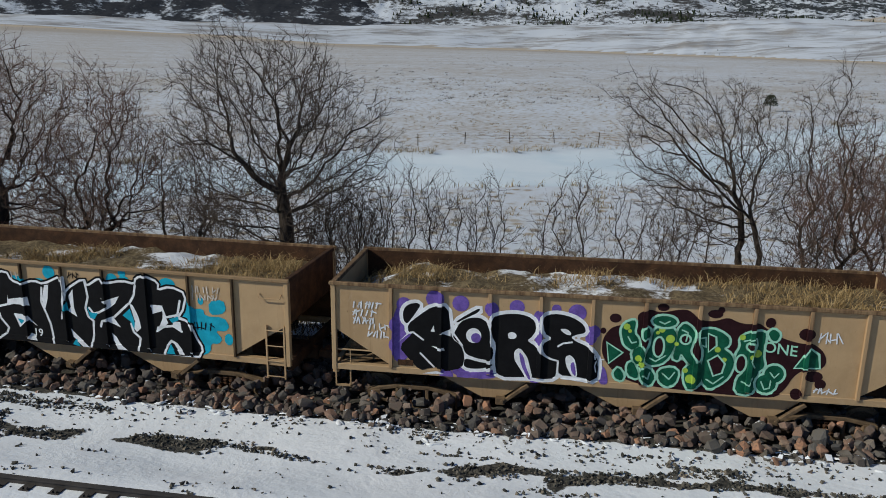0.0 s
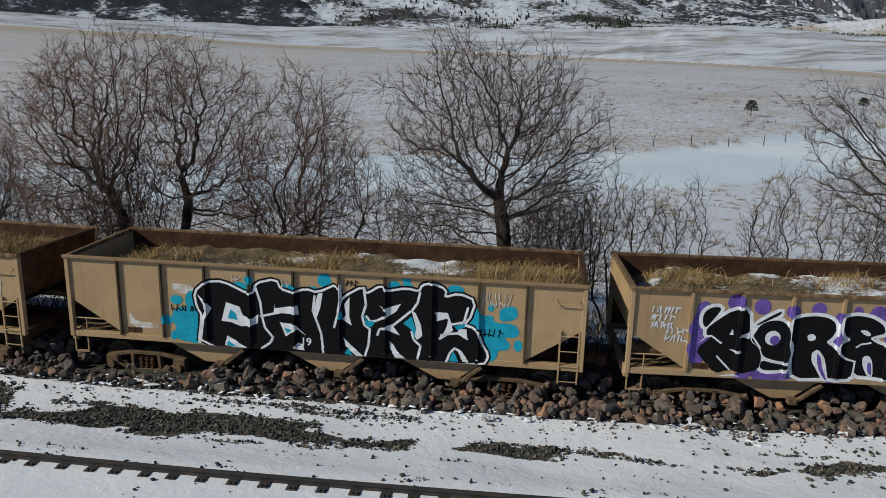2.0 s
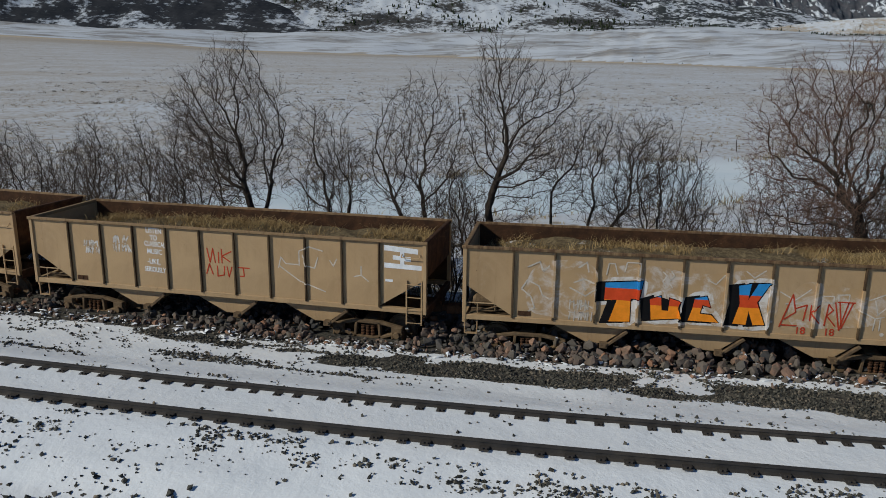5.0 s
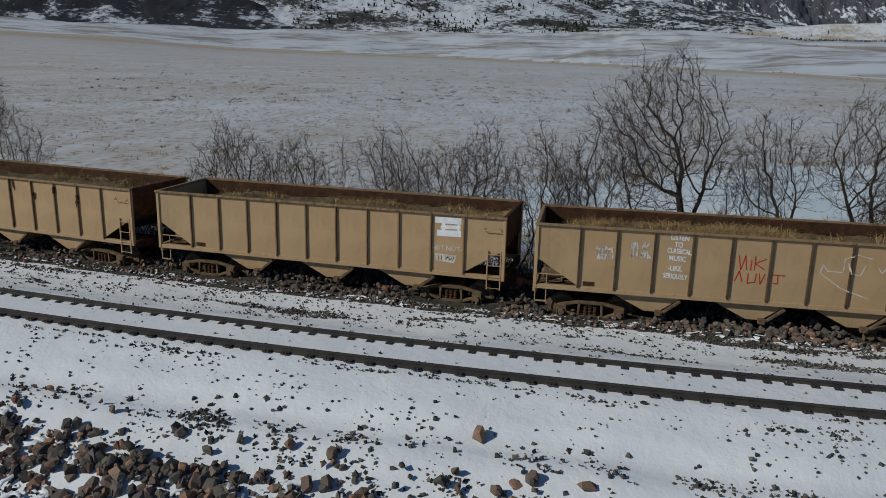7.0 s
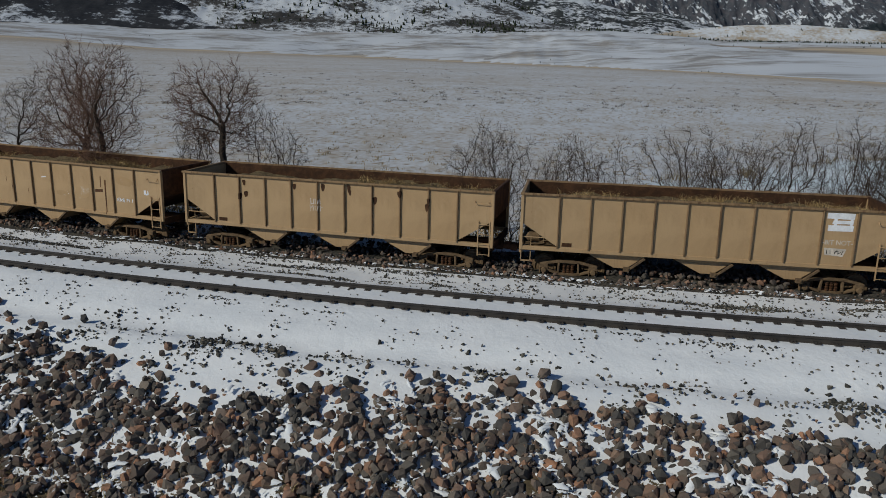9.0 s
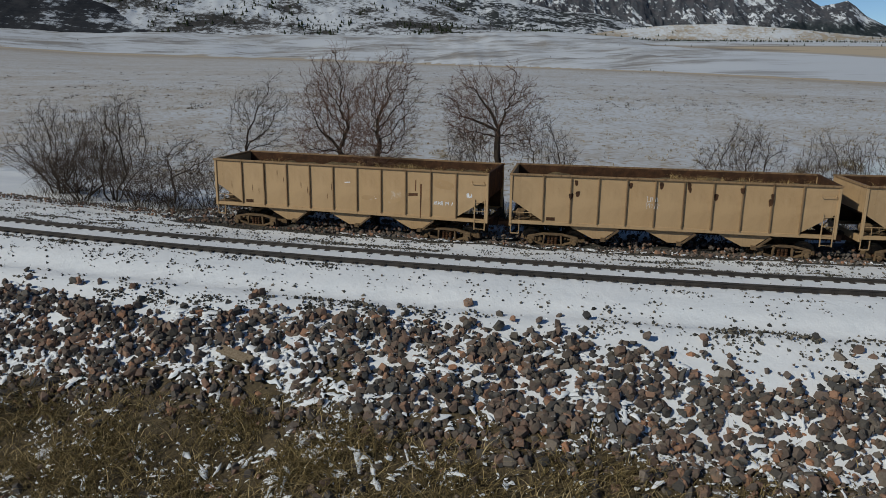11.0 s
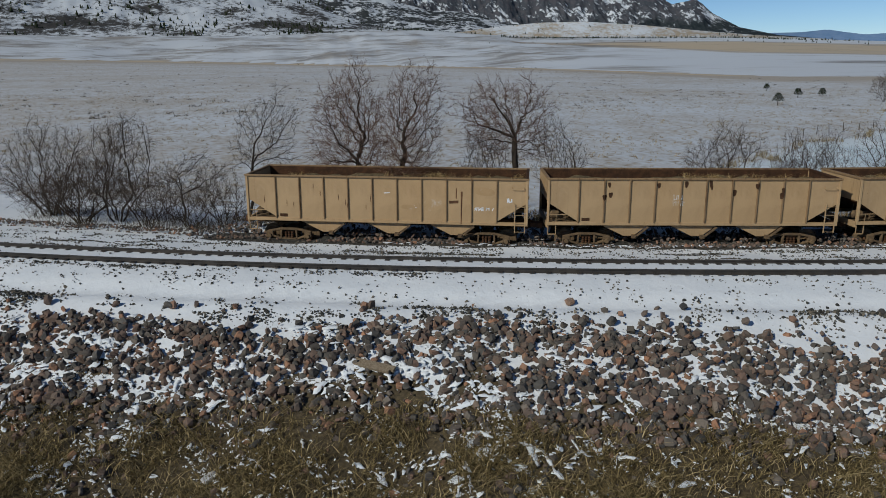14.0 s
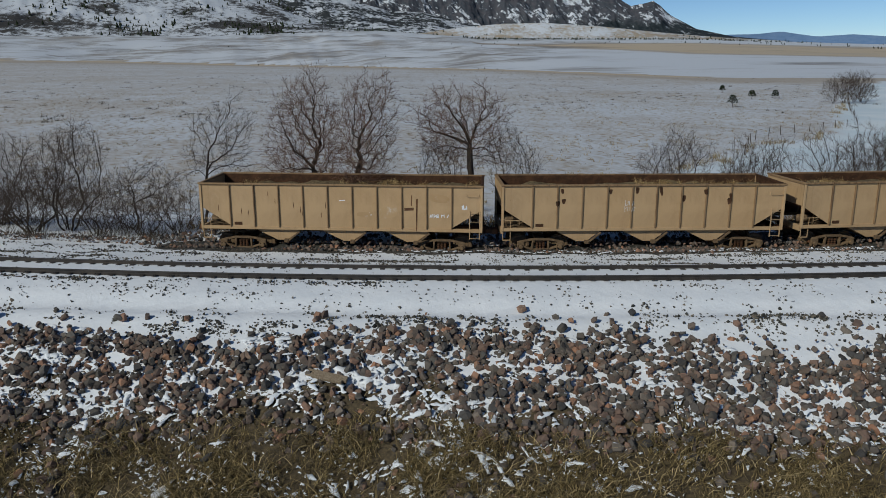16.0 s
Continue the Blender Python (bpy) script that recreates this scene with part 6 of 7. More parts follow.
def scuffs(car, which):
    if which == 6:
        painted(car, "tag", "small white scrawled bars", strokes(bars(3.78, 4.6, 1.78, 1.95, 1, 41), 0.035) + strokes(bars(5.15, 5.4, 2.15, 2.35, 1, 42), 0.05) + strokes(bars(0.7, 1.2, 1.86, 1.98, 1, 43), 0.03) + [[(-0.1, 2.5), (0.15, 2.52), (0.15, 2.48), (-0.1, 2.46)]], WHITE, 1, each=False)
        painted(car, "pale_mark", "faded pale patches", [rounded(p) for p in ([(1.6, 2.2), (2.4, 2.3), (2.4, 1.8), (1.6, 1.7)], [(3.75, 2.9), (4.65, 2.7), (4.6, 2.4), (3.75, 2.5)], [(0.65, 2.0), (1.25, 2.0), (1.25, 1.8), (0.65, 1.8)])], FAINT, 1)
        rustm = [[(3.0, 2.75), (3.04, 2.75), (3.02, 2.3), (2.98, 2.3)], [(3.2, 2.6), (3.28, 2.6), (3.24, 1.2), (3.2, 1.2)], [(2.7, 2.2), (3.1, 2.22), (3.1, 2.1), (2.7, 2.08)]]
        rr = random.Random(8)
        for u in (-5.4, -4.4, -4.1, -3.2, -2.9, -2.1, -1.8, -1.7, -0.9, -0.7):
            v = rr.uniform(1.8, 2.7)
            rustm.append([(u, v + rr.uniform(0.1, 0.3)), (u + 0.02, v + 0.1), (u + 0.012, v - 0.1), (u - 0.012, v)])
        painted(car, "rust_scar", "thin rust scars", rustm, RUST, 1)
    else:
        scars = []
        rr = random.Random(9)
        for u, v in ((-3.62, 2.9), (-3.55, 2.5), (-3.8, 2.4), (-1.55, 2.9), (-0.4, 2.95), (0.66, 2.8), (0.62, 2.95), (1.63, 2.6), (2.6, 2.9), (2.55, 2.85), (3.64, 2.7), (3.6, 2.5)):
            w = rr.uniform(0.05, 0.11)
            scars.append(rounded([(u - w, v + rr.uniform(0.05, 0.2)), (u + w, v + 0.1), (u + w * 0.7, v - 0.12), (u - w * 0.4, v - rr.uniform(0.08, 0.25))], 1))
        painted(car, "rust_scar", "dark rust scars", scars, RUST_DARK, 1)
        painted(car, "pale_mark", "faded pale patch", strokes(bars(-0.9, -0.5, 2.0, 2.5, 2, 44), 0.03), HAZE, 1, each=False)


def patchy():
    m = Mat("washed_out_pale_paint", rough=0.7, spec=0.15)
    a = m.noise(2.6, 6, 0.72, None, 0.5)
    m.color(m.mix(m.step(a, 0.34, 0.56), (0.41, 0.28, 0.155), (0.64, 0.61, 0.58)))
    return m.m


def mist(name, lo, hi):
    """Thin overspray: the old paint shows through it in most places."""
    m = Mat(name, rough=0.65, spec=0.2)
    a, b = m.noise(1.7, 6, 0.7, None, 0.6), m.noise(0.7, 4, 0.6)
    c = m.mix(m.step(b, 0.35, 0.7), (0.44, 0.295, 0.157), (0.37, 0.24, 0.123))
    m.color(m.mix(m.math("MULTIPLY", m.step(a, lo, hi), 0.8), c, (0.60, 0.56, 0.53)))
    return m.m


HAZE = patchy()
FAINT = mist("faint_pale_smudge", 0.5, 0.74)
MIST = mist("thin_white_overspray", 0.44, 0.68)
black_letters(cars[0])
green_piece(cars[0])
cyan_letters(cars[1])
block_letters(cars[2])
hand_words(cars[3])
patch_marks(cars[4])
scuffs(cars[5], 5)
scuffs(cars[6], 6)


# ---- riprap and ballast ----
def stone_shape(seed, flat=0.75):
    """A blocky worn boulder about one metre across: the hull of points on a rounded block."""
    rr = random.Random(seed)
    bm = bmesh.new()
    ways = []
    while len(ways) < 11 + seed % 3:
        v = Vector((rr.gauss(0, 1), rr.gauss(0, 1), rr.gauss(0, 1))).normalized()
        if all(v.dot(w) < 0.74 - 0.0004 * k for k, w in enumerate(ways)) or rr.random() < 0.004:
            ways.append(v)
    for v in ways:
        v = Vector([math.copysign(abs(c) ** 0.62, c) for c in v]) * rr.uniform(0.41, 0.49)
        bm.verts.new((v.x * 1.12, v.y * 0.9, v.z * flat))
    got = bmesh.ops.convex_hull(bm, input=bm.verts)
    bmesh.ops.delete(bm, geom=list({g for g in got["geom_interior"] if isinstance(g, bmesh.types.BMVert)}), context="VERTS")
    bmesh.ops.triangulate(bm, faces=bm.faces)
    bm.verts.index_update()
    v = np.array([tuple(q.co) for q in bm.verts])
    f = np.array([[q.index for q in face.verts] for face in bm.faces])
    bm.free()
    return v, f


STONES = [stone_shape(k, 0.62 + 0.05 * (k % 5)) for k in range(16)]


def pebble(seed):
    rr = random.Random(seed)
    v = np.array([(0.5, 0, 0), (-0.5, 0, 0), (0, 0.5, 0), (0, -0.5, 0), (0, 0, 0.5), (0, 0, -0.5)]) * 0.9
    v = v + np.array([[rr.uniform(-0.16, 0.16) for _ in range(3)] for _ in range(6)])
    return v, np.array([(0, 2, 4), (2, 1, 4), (1, 3, 4), (3, 0, 4), (2, 0, 5), (1, 2, 5), (3, 1, 5), (0, 3, 5)])


PEBBLES = [pebble(k) for k in range(8)]


def turns(rr, n):
    """n random rotations as matrices."""
    q = rr.normal(size=(n, 4))
    q /= np.linalg.norm(q, axis=1)[:, None]
    w, x, y, z = q.T
    return np.stack([1 - 2 * (y * y + z * z), 2 * (x * y - z * w), 2 * (x * z + y * w), 2 * (x * y + z * w), 1 - 2 * (x * x + z * z), 2 * (y * z - x * w),
                     2 * (x * z - y * w), 2 * (y * z + x * w), 1 - 2 * (x * x + y * y)], 1).reshape(-1, 3, 3)


def heap(name, places, sizes, shapes, material, seed, tilt=1.0):
    """Many stones joined into one mesh."""
    rr = np.random.default_rng(seed)
    rot = turns(rr, len(places))
    vs, fs, k = [], [], 0
    for i, (p, s) in enumerate(zip(places, sizes)):
        v, f = shapes[int(rr.integers(len(shapes)))] if s > 0.15 else PEBBLES[int(rr.integers(len(PEBBLES)))]
        vs.append((v * s * rr.uniform(0.8, 1.2, 3)) @ rot[i].T + p)
        fs.append(f + k)
        k += len(v)
    V, F = np.concatenate(vs), np.concatenate(fs)
    me = bpy.data.meshes.new(name)
    me.vertices.add(len(V))
    me.vertices.foreach_set("co", V.ravel())
    me.loops.add(F.size)
    me.loops.foreach_set("vertex_index", F.ravel())
    me.polygons.add(len(F))
    me.polygons.foreach_set("loop_start", np.arange(0, F.size, 3))
    me.polygons.foreach_set("use_smooth", np.zeros(len(F), bool))
    me.update()
    me.validate()
    me.materials.append(material)
    return me


def lay(s, d, sizes, bury, pile=None):
    x, y, _ = on_line(s, d)
    z = height(x, y) + sizes * bury
    if pile is not None:
        z = z + pile
    return np.stack([x, y, z], 1)


def stone_field(name, label, s, d, sizes, bury, pile, single, seed):
    """A field of stones: those picked stand alone, the rest lie in a heap."""
    field = thing(name, label, "riprap", kind="structure")
    P = lay(s, d, sizes, bury, pile)
    rr = np.random.default_rng(seed)
    alone = np.zeros(len(s), bool)
    alone[np.flatnonzero(single)[:300]] = True
    shapes = [mesh_of("stone", v, [tuple(int(i) for i in q) for q in f], STONE) for v, f in STONES]
    for p, sz in zip(P[alone], sizes[alone]):
        m = pose(*p, rr.uniform(-30, 30), rr.uniform(-30, 30), rr.uniform(0, 360)) @ Matrix.Diagonal((sz * rr.uniform(0.85, 1.2), sz * rr.uniform(0.85, 1.2), sz, 1))
        part("stone", shapes[int(rr.integers(len(shapes)))], field, at=m)
    tagged(part("stone_heap", heap("stone_heap", P[~alone], sizes[~alone], STONES, STONE_STUFF, seed + 1), field), kind="stuff")
    return field


rr = np.random.default_rng(21)
# along and under the cars
n = 10500
s = rr.uniform(-64, 58, n)
big = np.clip((s + 6) / 16, 0, 1)
out = np.interp(s, [-64, -50, -46, -8, 4, 26, 36, 58], [-0.6, -0.5, 0.5, 0.75, 1.0, 0.9, 1.05, 1.15])
d = -out + np.interp(s, [-50, -46], [0.9, 3.4]) * rr.random(n) ** 1.35
sizes = 0.09 + 0.15 * rr.random(n) + big * 0.15 * rr.random(n) ** 1.6
sizes *= np.where((rr.random(n) < 0.25), 0.55, 1.0) * np.interp(s, [-50, -46], [0.6, 1.0])
pile = (0.06 + 0.30 * big) * np.clip(1 - np.abs(d - 0.35) / (out + 0.6), 0, 1) * rr.uniform(0.3, 1.15, n) + np.where(d > 0.6, 0.1, 0)
low = np.min([np.abs(s - c) for c in (22.1, 17.6, 4.3, -4.3, -8.6, -17.4, -21.9, -30.5, -34.7, -43.4)], 0)
pile *= np.clip(low / 1.6, 0.15, 1)
sizes *= np.where(low < 1.3, 0.72, 1.0)
near_cam = (s > 22) & (s < 46) & (d < -0.1) & (sizes > 0.24)
keep = ~((low < 1.5) & (d > -0.45) & (d < 0.7) & (rr.random(len(s)) < 0.75))
s, d, sizes, pile, near_cam = s[keep], d[keep], sizes[keep], pile[keep], near_cam[keep]
stone_field("riprap_strip", "angular brown and grey boulders heaped along the parked cars", s, d, sizes, 0.15, pile, near_cam, 31)

# snow still lies on the outermost of them
n = 1500
s = rr.uniform(-30, 56, n)
out = np.interp(s, [-64, -50, -46, -8, 4, 26, 36, 58], [-0.6, -0.5, 0.5, 0.75, 1.0, 0.9, 1.05, 1.15])
d = -out + rr.normal(0, 0.22, n)
keep = rr.random(n) < np.clip(0.45 + 0.8 * fbm(s, d, 2.0, 3, 12.0), 0.05, 1)
s, d = s[keep], d[keep]
sizes = 0.08 + 0.14 * rr.random(len(s)) ** 1.5
thing("snowy_stones", "stones under a thin cover of snow beside the cars", "stones", kind="stuff", me=heap("snowy_stones", lay(s, d, sizes, 0.1), sizes, STONES, STONE_SNOWY, 39))

# the bank below the main line
n = 118000
s, d = rr.uniform(-70, 40, n), rr.uniform(-20.5, -8.8, n)
edge, lower = bank_edge(s), grass_edge(s)
sizes = 0.09 + 0.27 * rr.random(n) ** 2.0
in_grass = np.clip((lower + 0.1 - d) / 0.9, 0, 1)
thick_of = np.maximum(np.clip((edge - d + 0.1) / 0.9, 0.003, 1) ** 1.2, np.interp(s, [-16, -8], [0.05, 0.10]) * np.clip((edge + 0.9 - d) / 0.5, 0, 1)) * (1.0 - in_grass * np.clip(0.91 - 0.34 * fbm(s, d, 1.5, 3, 24.0), 0.5, 1)) * np.clip((26 - s) / 24, 0.02, 1)
thick_of *= 1.0 - 0.62 * np.clip((1.35 - np.hypot((s + 36.6) / 2.6, (d + 12.6) / 0.85)) * 2, 0, 1)
keep = rr.random(n) < thick_of
s, d, sizes, in_grass = s[keep], d[keep], sizes[keep], in_grass[keep]
# snow lies deeper in the hollows, so that only the tips show there
deep = np.clip((fbm(s, d, 0.5, 3, 14.0) + 0.5 * fbm(s, d, 1.7, 3, 17.0) - 0.05) * 4, 0, 1)
lift = 0.12 * rr.random(len(s)) - 0.15 * deep - 0.08 * in_grass
near_cam = (s > -50) & (s < -26) & (d < -12.2) & (sizes > 0.3)
stone_field("riprap_bank", "reddish brown and grey boulders with snow between them on the bank", s, d, sizes, 0.12, lift, near_cam, 33)


def snow_lump(seed, sides=9):
    """A low drift with a soft uneven rim, about one metre across."""
    r2 = random.Random(seed)
    n_, v, f = sides, [(0, 0, 0.035)], []
    rim = [r2.uniform(0.16, 1.0) if i % 2 else r2.uniform(0.6, 1.5) for i in range(n_)]
    for k, (w, h) in enumerate(((0.36, 0.02), (0.47, -0.10))):
        v += [(math.cos(6.2832 * i / n_) * w * rim[i], math.sin(6.2832 * i / n_) * w * rim[i], h * r2.uniform(0.7, 1.2)) for i in range(n_)]
    f += [(0, 1 + i, 1 + (i + 1) % n_) for i in range(n_)]
    for k in range(1):
        a0, b0 = 1 + k * n_, 1 + (k + 1) * n_
        for i in range(n_):
            j = (i + 1) % n_
            f += [(a0 + i, b0 + i, b0 + j), (a0 + i, b0 + j, a0 + j)]
    return np.array(v), np.array(f)


def snow_drifts(name, label, s, d, size, lift, seed, sides=9):
    """Small drifts of snow caught between stones and grass, longer along the bank than up it."""
    r2 = np.random.default_rng(seed)
    lumps = [snow_lump(k, sides) for k in range(12)]
    x, y, th = on_line(s, d)
    z = height(x, y)
    step = 0.25
    gx = (height(x + step, y) - height(x - step, y)) / (2 * step)
    gy = (height(x, y + step) - height(x, y - step)) / (2 * step)
    vs, fs, k = [], [], 0
    for i in range(len(x)):
        v, f = lumps[int(r2.integers(len(lumps)))]
        a = th[i] + r2.normal(0, 0.7)
        lx, ly = v[:, 0] * size[i] * r2.uniform(1.0, 2.0), v[:, 1] * size[i] * r2.uniform(0.45, 0.9)
        ox, oy = lx * math.cos(a) - ly * math.sin(a), lx * math.sin(a) + ly * math.cos(a)
        oz = v[:, 2] * min(size[i], 0.5) + ox * gx[i] + oy * gy[i]
        vs.append(np.stack([x[i] + ox, y[i] + oy, z[i] + lift[i] + oz], 1))
        fs.append(f + k)
        k += len(v)
    me = mesh_of(name, np.concatenate(vs), [tuple(int(q) for q in f) for f in np.concatenate(fs)], SNOW, True)
    return thing(name, label, "snow", kind="stuff", me=me)


n = 42000
s, d = rr.uniform(-66, 6, n), rr.uniform(-20.5, -9.6, n)
edge, lower = bank_edge(s), grass_edge(s)
caught = fbm(s + 0.6 * d, d, 1.1, 4, 44.0)
p = np.clip((edge - d) / 0.8, 0, 1) * np.clip(0.10 + 0.9 * caught, 0.0, 1) * np.where(d < lower, 0.3, 0.85)
keep = rr.random(n) < p
patch = np.array([(-36.8, -12.3), (-38.3, -12.6), (-34.4, -13.4), (-35.6, -14.6), (-33.3, -14.8), (-36.3, -14.9), (-43.6, -12.9)])[rr.integers(7, size=300)]
s, d = np.concatenate([s[keep], patch[:, 0] + rr.normal(0, 0.75, 300)]), np.concatenate([d[keep], patch[:, 1] + rr.normal(0, 0.32, 300)])
size = np.where(d < grass_edge(s), 0.05 + 0.26 * rr.random(len(s)) ** 4.5, 0.09 + 0.28 * rr.random(len(s)) ** 2.4)
snow_drifts("bank_snow", "patches of old snow caught between boulders and grass", s, d, size, 0.07 + 0.08 * rr.random(len(s)), 45)

# flecks of snow in the bank's grass, in loose swarms
n = 60000
s, d = rr.uniform(-63, -20, n), rr.uniform(-19.5, -12.8, n)
swarm = fbm(s + 0.5 * d, d, 0.8, 4, 81.0) + 0.6 * fbm(s, d, 2.6, 3, 82.0)
keep = (rr.random(n) < np.clip(0.9 * swarm - 0.02, 0.015, 0.8)) & (d < grass_edge(s) + 0.6)
s, d = s[keep], d[keep]
snow_drifts("grass_snow", "small flecks of snow lying in the matted bank grass", s, d, 0.03 + 0.13 * rr.random(len(s)) ** 3, 0.02 + 0.11 * rr.random(len(s)), 47, 6)

n = 1200
s = rr.uniform(-40, 56, n)
out = np.interp(s, [-64, -50, -46, -8, 4, 26, 36, 58], [-0.6, -0.5, 0.5, 0.75, 1.0, 0.9, 1.05, 1.15])
d = -out + 0.1 + rr.normal(0, 0.26, n)
size = 0.06 + 0.16 * rr.random(n) ** 2
snow_drifts("strip_snow", "snow blown into the boulders beside the cars", s, d, size, 0.01 + 0.07 * rr.random(n), 46)

n = 360000
s, d = rr.uniform(-57, 55, n), rr.uniform(-10.9, -0.4, n)
fine = fbm(s, d, 0.9, 3, 15.0)
belt, loose = strip_gravel(s, d)
dens = np.where(belt > 0.45, np.clip(0.35 + 0.9 * belt, 0, 1), 0.12 * belt)
dens = np.maximum(dens, loose * np.clip(0.34 + 0.7 * fine, 0.04, 0.9))
# loose stones round the patches and between the rails
dens = np.maximum(dens, np.clip((d + 2.2) / 0.5, 0, 1) * (0.05 + 0.25 * np.clip(fine + 0.1, 0, 1)))
halo = np.clip((d + 4.0) / 0.3, 0, 1) * np.interp(s, [-2, 6], [0.13, 0.04]) + (np.interp(s, [4, 14], [0.07, 0.02]) + np.interp(s, [-16, -10, 3, 10], [0.0, 0.07, 0.07, 0.0]) * (d < -8.8)) * np.clip((-7.2 - d) / 0.3, 0, 1)
dens = np.maximum(dens, halo * np.clip(0.4 + 1.6 * fine, 0.05, 1.6))
dens = np.maximum(dens, 0.004 + 0.03 * np.clip(fine - 0.1, 0, 1) * ((d > -6.6) & (d < -5.3)))
dens = np.maximum(dens, 0.14 * np.clip((d + 5.2) / 0.1, 0, 1) * np.clip((-4.4 - d) / 0.3, 0, 1) * np.clip(2 * fine, 0, 1))
# rows thrown up along the road at the row's end
dens = np.maximum(dens, np.interp(s, [-46, -36], [0.30, 0.0]) * np.clip((0.75 - np.abs(d + 7.75 + 0.15 * fine)) / 0.3, 0, 1) * np.clip(fine + 0.25, 0.05, 1))
dens = np.maximum(dens, 0.8 * np.clip((s + 47.6) / -1.5, 0, 1) * np.clip((0.62 - np.abs(d + 9.55 + 0.3 * fine)) / 0.2, 0, 1))
keep = rr.random(n) < dens
s, d = s[keep], d[keep]
sizes = (0.035 + 0.085 * rr.random(len(s)) ** 2.2) * np.where((d < -8.6) & (rr.random(len(s)) < 0.5), 1.5, 1.0)
P = lay(s, d, sizes, 0.12)
thing("ballast_stones", "grey ballast stones showing through the snow", "gravel", kind="stuff", me=heap("ballast_stones", P, sizes, PEBBLES, BALLAST, 37))


# ---- trees and brush ----
def crown_points(rr, n, left, right, low, top, lean, deep):
    """Where buds would be: clusters inside an egg whose tip leans, so that the outline is uneven and the crown has gaps."""
    half, mid, tall = (right - left) / 2, (left + right) / 2, (top - low) / 2

    def egg(count, power):
        p = rr.normal(size=(count, 3))
        p /= np.linalg.norm(p, axis=1)[:, None]
        return p * (rr.random(count) ** power)[:, None]

    lobes = egg(max(7, int(2.6 * half * tall)), 0.30) * 0.93
    p = lobes[rr.integers(len(lobes), size=n)] + rr.normal(0, 0.17, (n, 3)) * (1.3 / max(1.0, half)) ** 0.5
    loose = rr.random(n) < 0.22
    p[loose] = egg(int(loose.sum()), 0.4) * 0.95
    k = np.clip(p[:, 2], 0, 1) ** 1.3
    return np.stack([mid * (1 - k) + lean * k + half * p[:, 0], half * deep * p[:, 1], low + tall * (1 + p[:, 2])], 1)


def grow(seed, left, right, low, top, lean, stems=1, buds=900, step=0.2, thick=1.0, deep=0.75, knot=0.42, rise=0.10, twigs=1.0, fork=0.0):
    """Limbs of a leafless tree that grow towards its buds; returns lines of (place, radius) for the wood and for the twigs."""
    rr = np.random.default_rng(seed)
    A = crown_points(rr, int(buds * 3.3), left, right, low, top, lean, deep)
    P, par = [], []
    aim_z = low + (0.22 + fork) * (top - low)
    for k in range(stems):
        a = 6.283 * (k + rr.random()) / stems
        o = 0.0 if stems == 1 else 0.16
        p, prev = np.array([o * math.cos(a), o * math.sin(a), -0.25]), -1
        goal = np.array([(left + right) / 2 * (0.4 if stems == 1 else 0.8) + (0.0 if stems == 1 else 0.42 * (right - left) * math.cos(a) * 0.6), 0.5 * o * math.sin(a) * 4, aim_z])
        n = max(3, int(np.linalg.norm(goal - p) / step))
        wob = rr.normal(0, 0.05, (n, 2)).cumsum(0) * np.sin(np.pi * np.linspace(0, 1, n))[:, None]
        for j in range(n):
            f = j / (n - 1)
            q = p + (goal - p) * np.array([f ** 1.5, f ** 1.5, f])
            P.append(q + np.array([wob[j, 0], wob[j, 1], 0]))
            par.append(prev)
            prev = len(P) - 1
    P = np.array(P)
    dist = np.linalg.norm(A[:, None] - P[None], axis=2)
    near, far = dist.argmin(1), dist.min(1)
    for it in range(130):
        live = far < 4.0
        if not live.any() or len(P) > 6500:
            break
        way = A[live] - P[near[live]]
        way /= np.linalg.norm(way, axis=1)[:, None] + 1e-9
        pull = np.zeros_like(P)
        np.add.at(pull, near[live], way)
        who = np.unique(near[live])
        g = pull[who]
        g /= np.linalg.norm(g, axis=1)[:, None] + 1e-9
        back = np.array([P[i] - P[par[i]] if par[i] >= 0 else (0, 0, step) for i in who]) / step
        g = g + 0.75 * back + rr.normal(0, knot, g.shape) + (0, 0, rise)
        g /= np.linalg.norm(g, axis=1)[:, None] + 1e-9
        new_p = P[who] + g * step
        k0 = len(P)
        P = np.concatenate([P, new_p])
        par += [int(i) for i in who]
        d = np.linalg.norm(A[:, None] - new_p[None], axis=2)
        j, dm = d.argmin(1), d.min(1)
        closer = dm < far
        near[closer], far[closer] = j[closer] + k0, dm[closer]
        keep = far > step * 1.25
        A, near, far = A[keep], near[keep], far[keep]
    n = len(P)
    kids = [[] for _ in range(n)]
    for i, q in enumerate(par):
        if q >= 0:
            kids[q].append(i)
    area = np.zeros(n)
    for i in range(n - 1, -1, -1):
        area[i] = area[i] if kids[i] else 1.0
        if par[i] >= 0:
            area[par[i]] += area[i]
    R = 0.0068 * area ** 0.46 * (1 + (thick - 1) * np.clip(area / area.max() * 6, 0, 1))
    lines = {0: [], 1: []}
    todo = [i for i in range(n) if par[i] < 0]
    while todo:
        i = todo.pop()
        line = [(Vector(P[par[i]]), min(R[par[i]], R[i] * 1.15))] if par[i] >= 0 else []
        while True:
            line.append((Vector(P[i]), float(R[i])))
            if not kids[i]:
                break
            main = max(kids[i], key=lambda c: area[c])
            todo += [c for c in kids[i] if c != main]
            i = main
        if len(line) > 1:
            lines[0 if line[0][1] > 0.026 else 1].append(line)
    # fine twigs all along the thin wood: each a thin spike with smaller ones on it
    par = np.array(par)
    thin = np.flatnonzero((R < 0.024) & (par >= 0))
    thin = np.concatenate([thin, thin[rr.random(len(thin)) < 0.45 * twigs]])
    here = P[thin] - P[par[thin]]
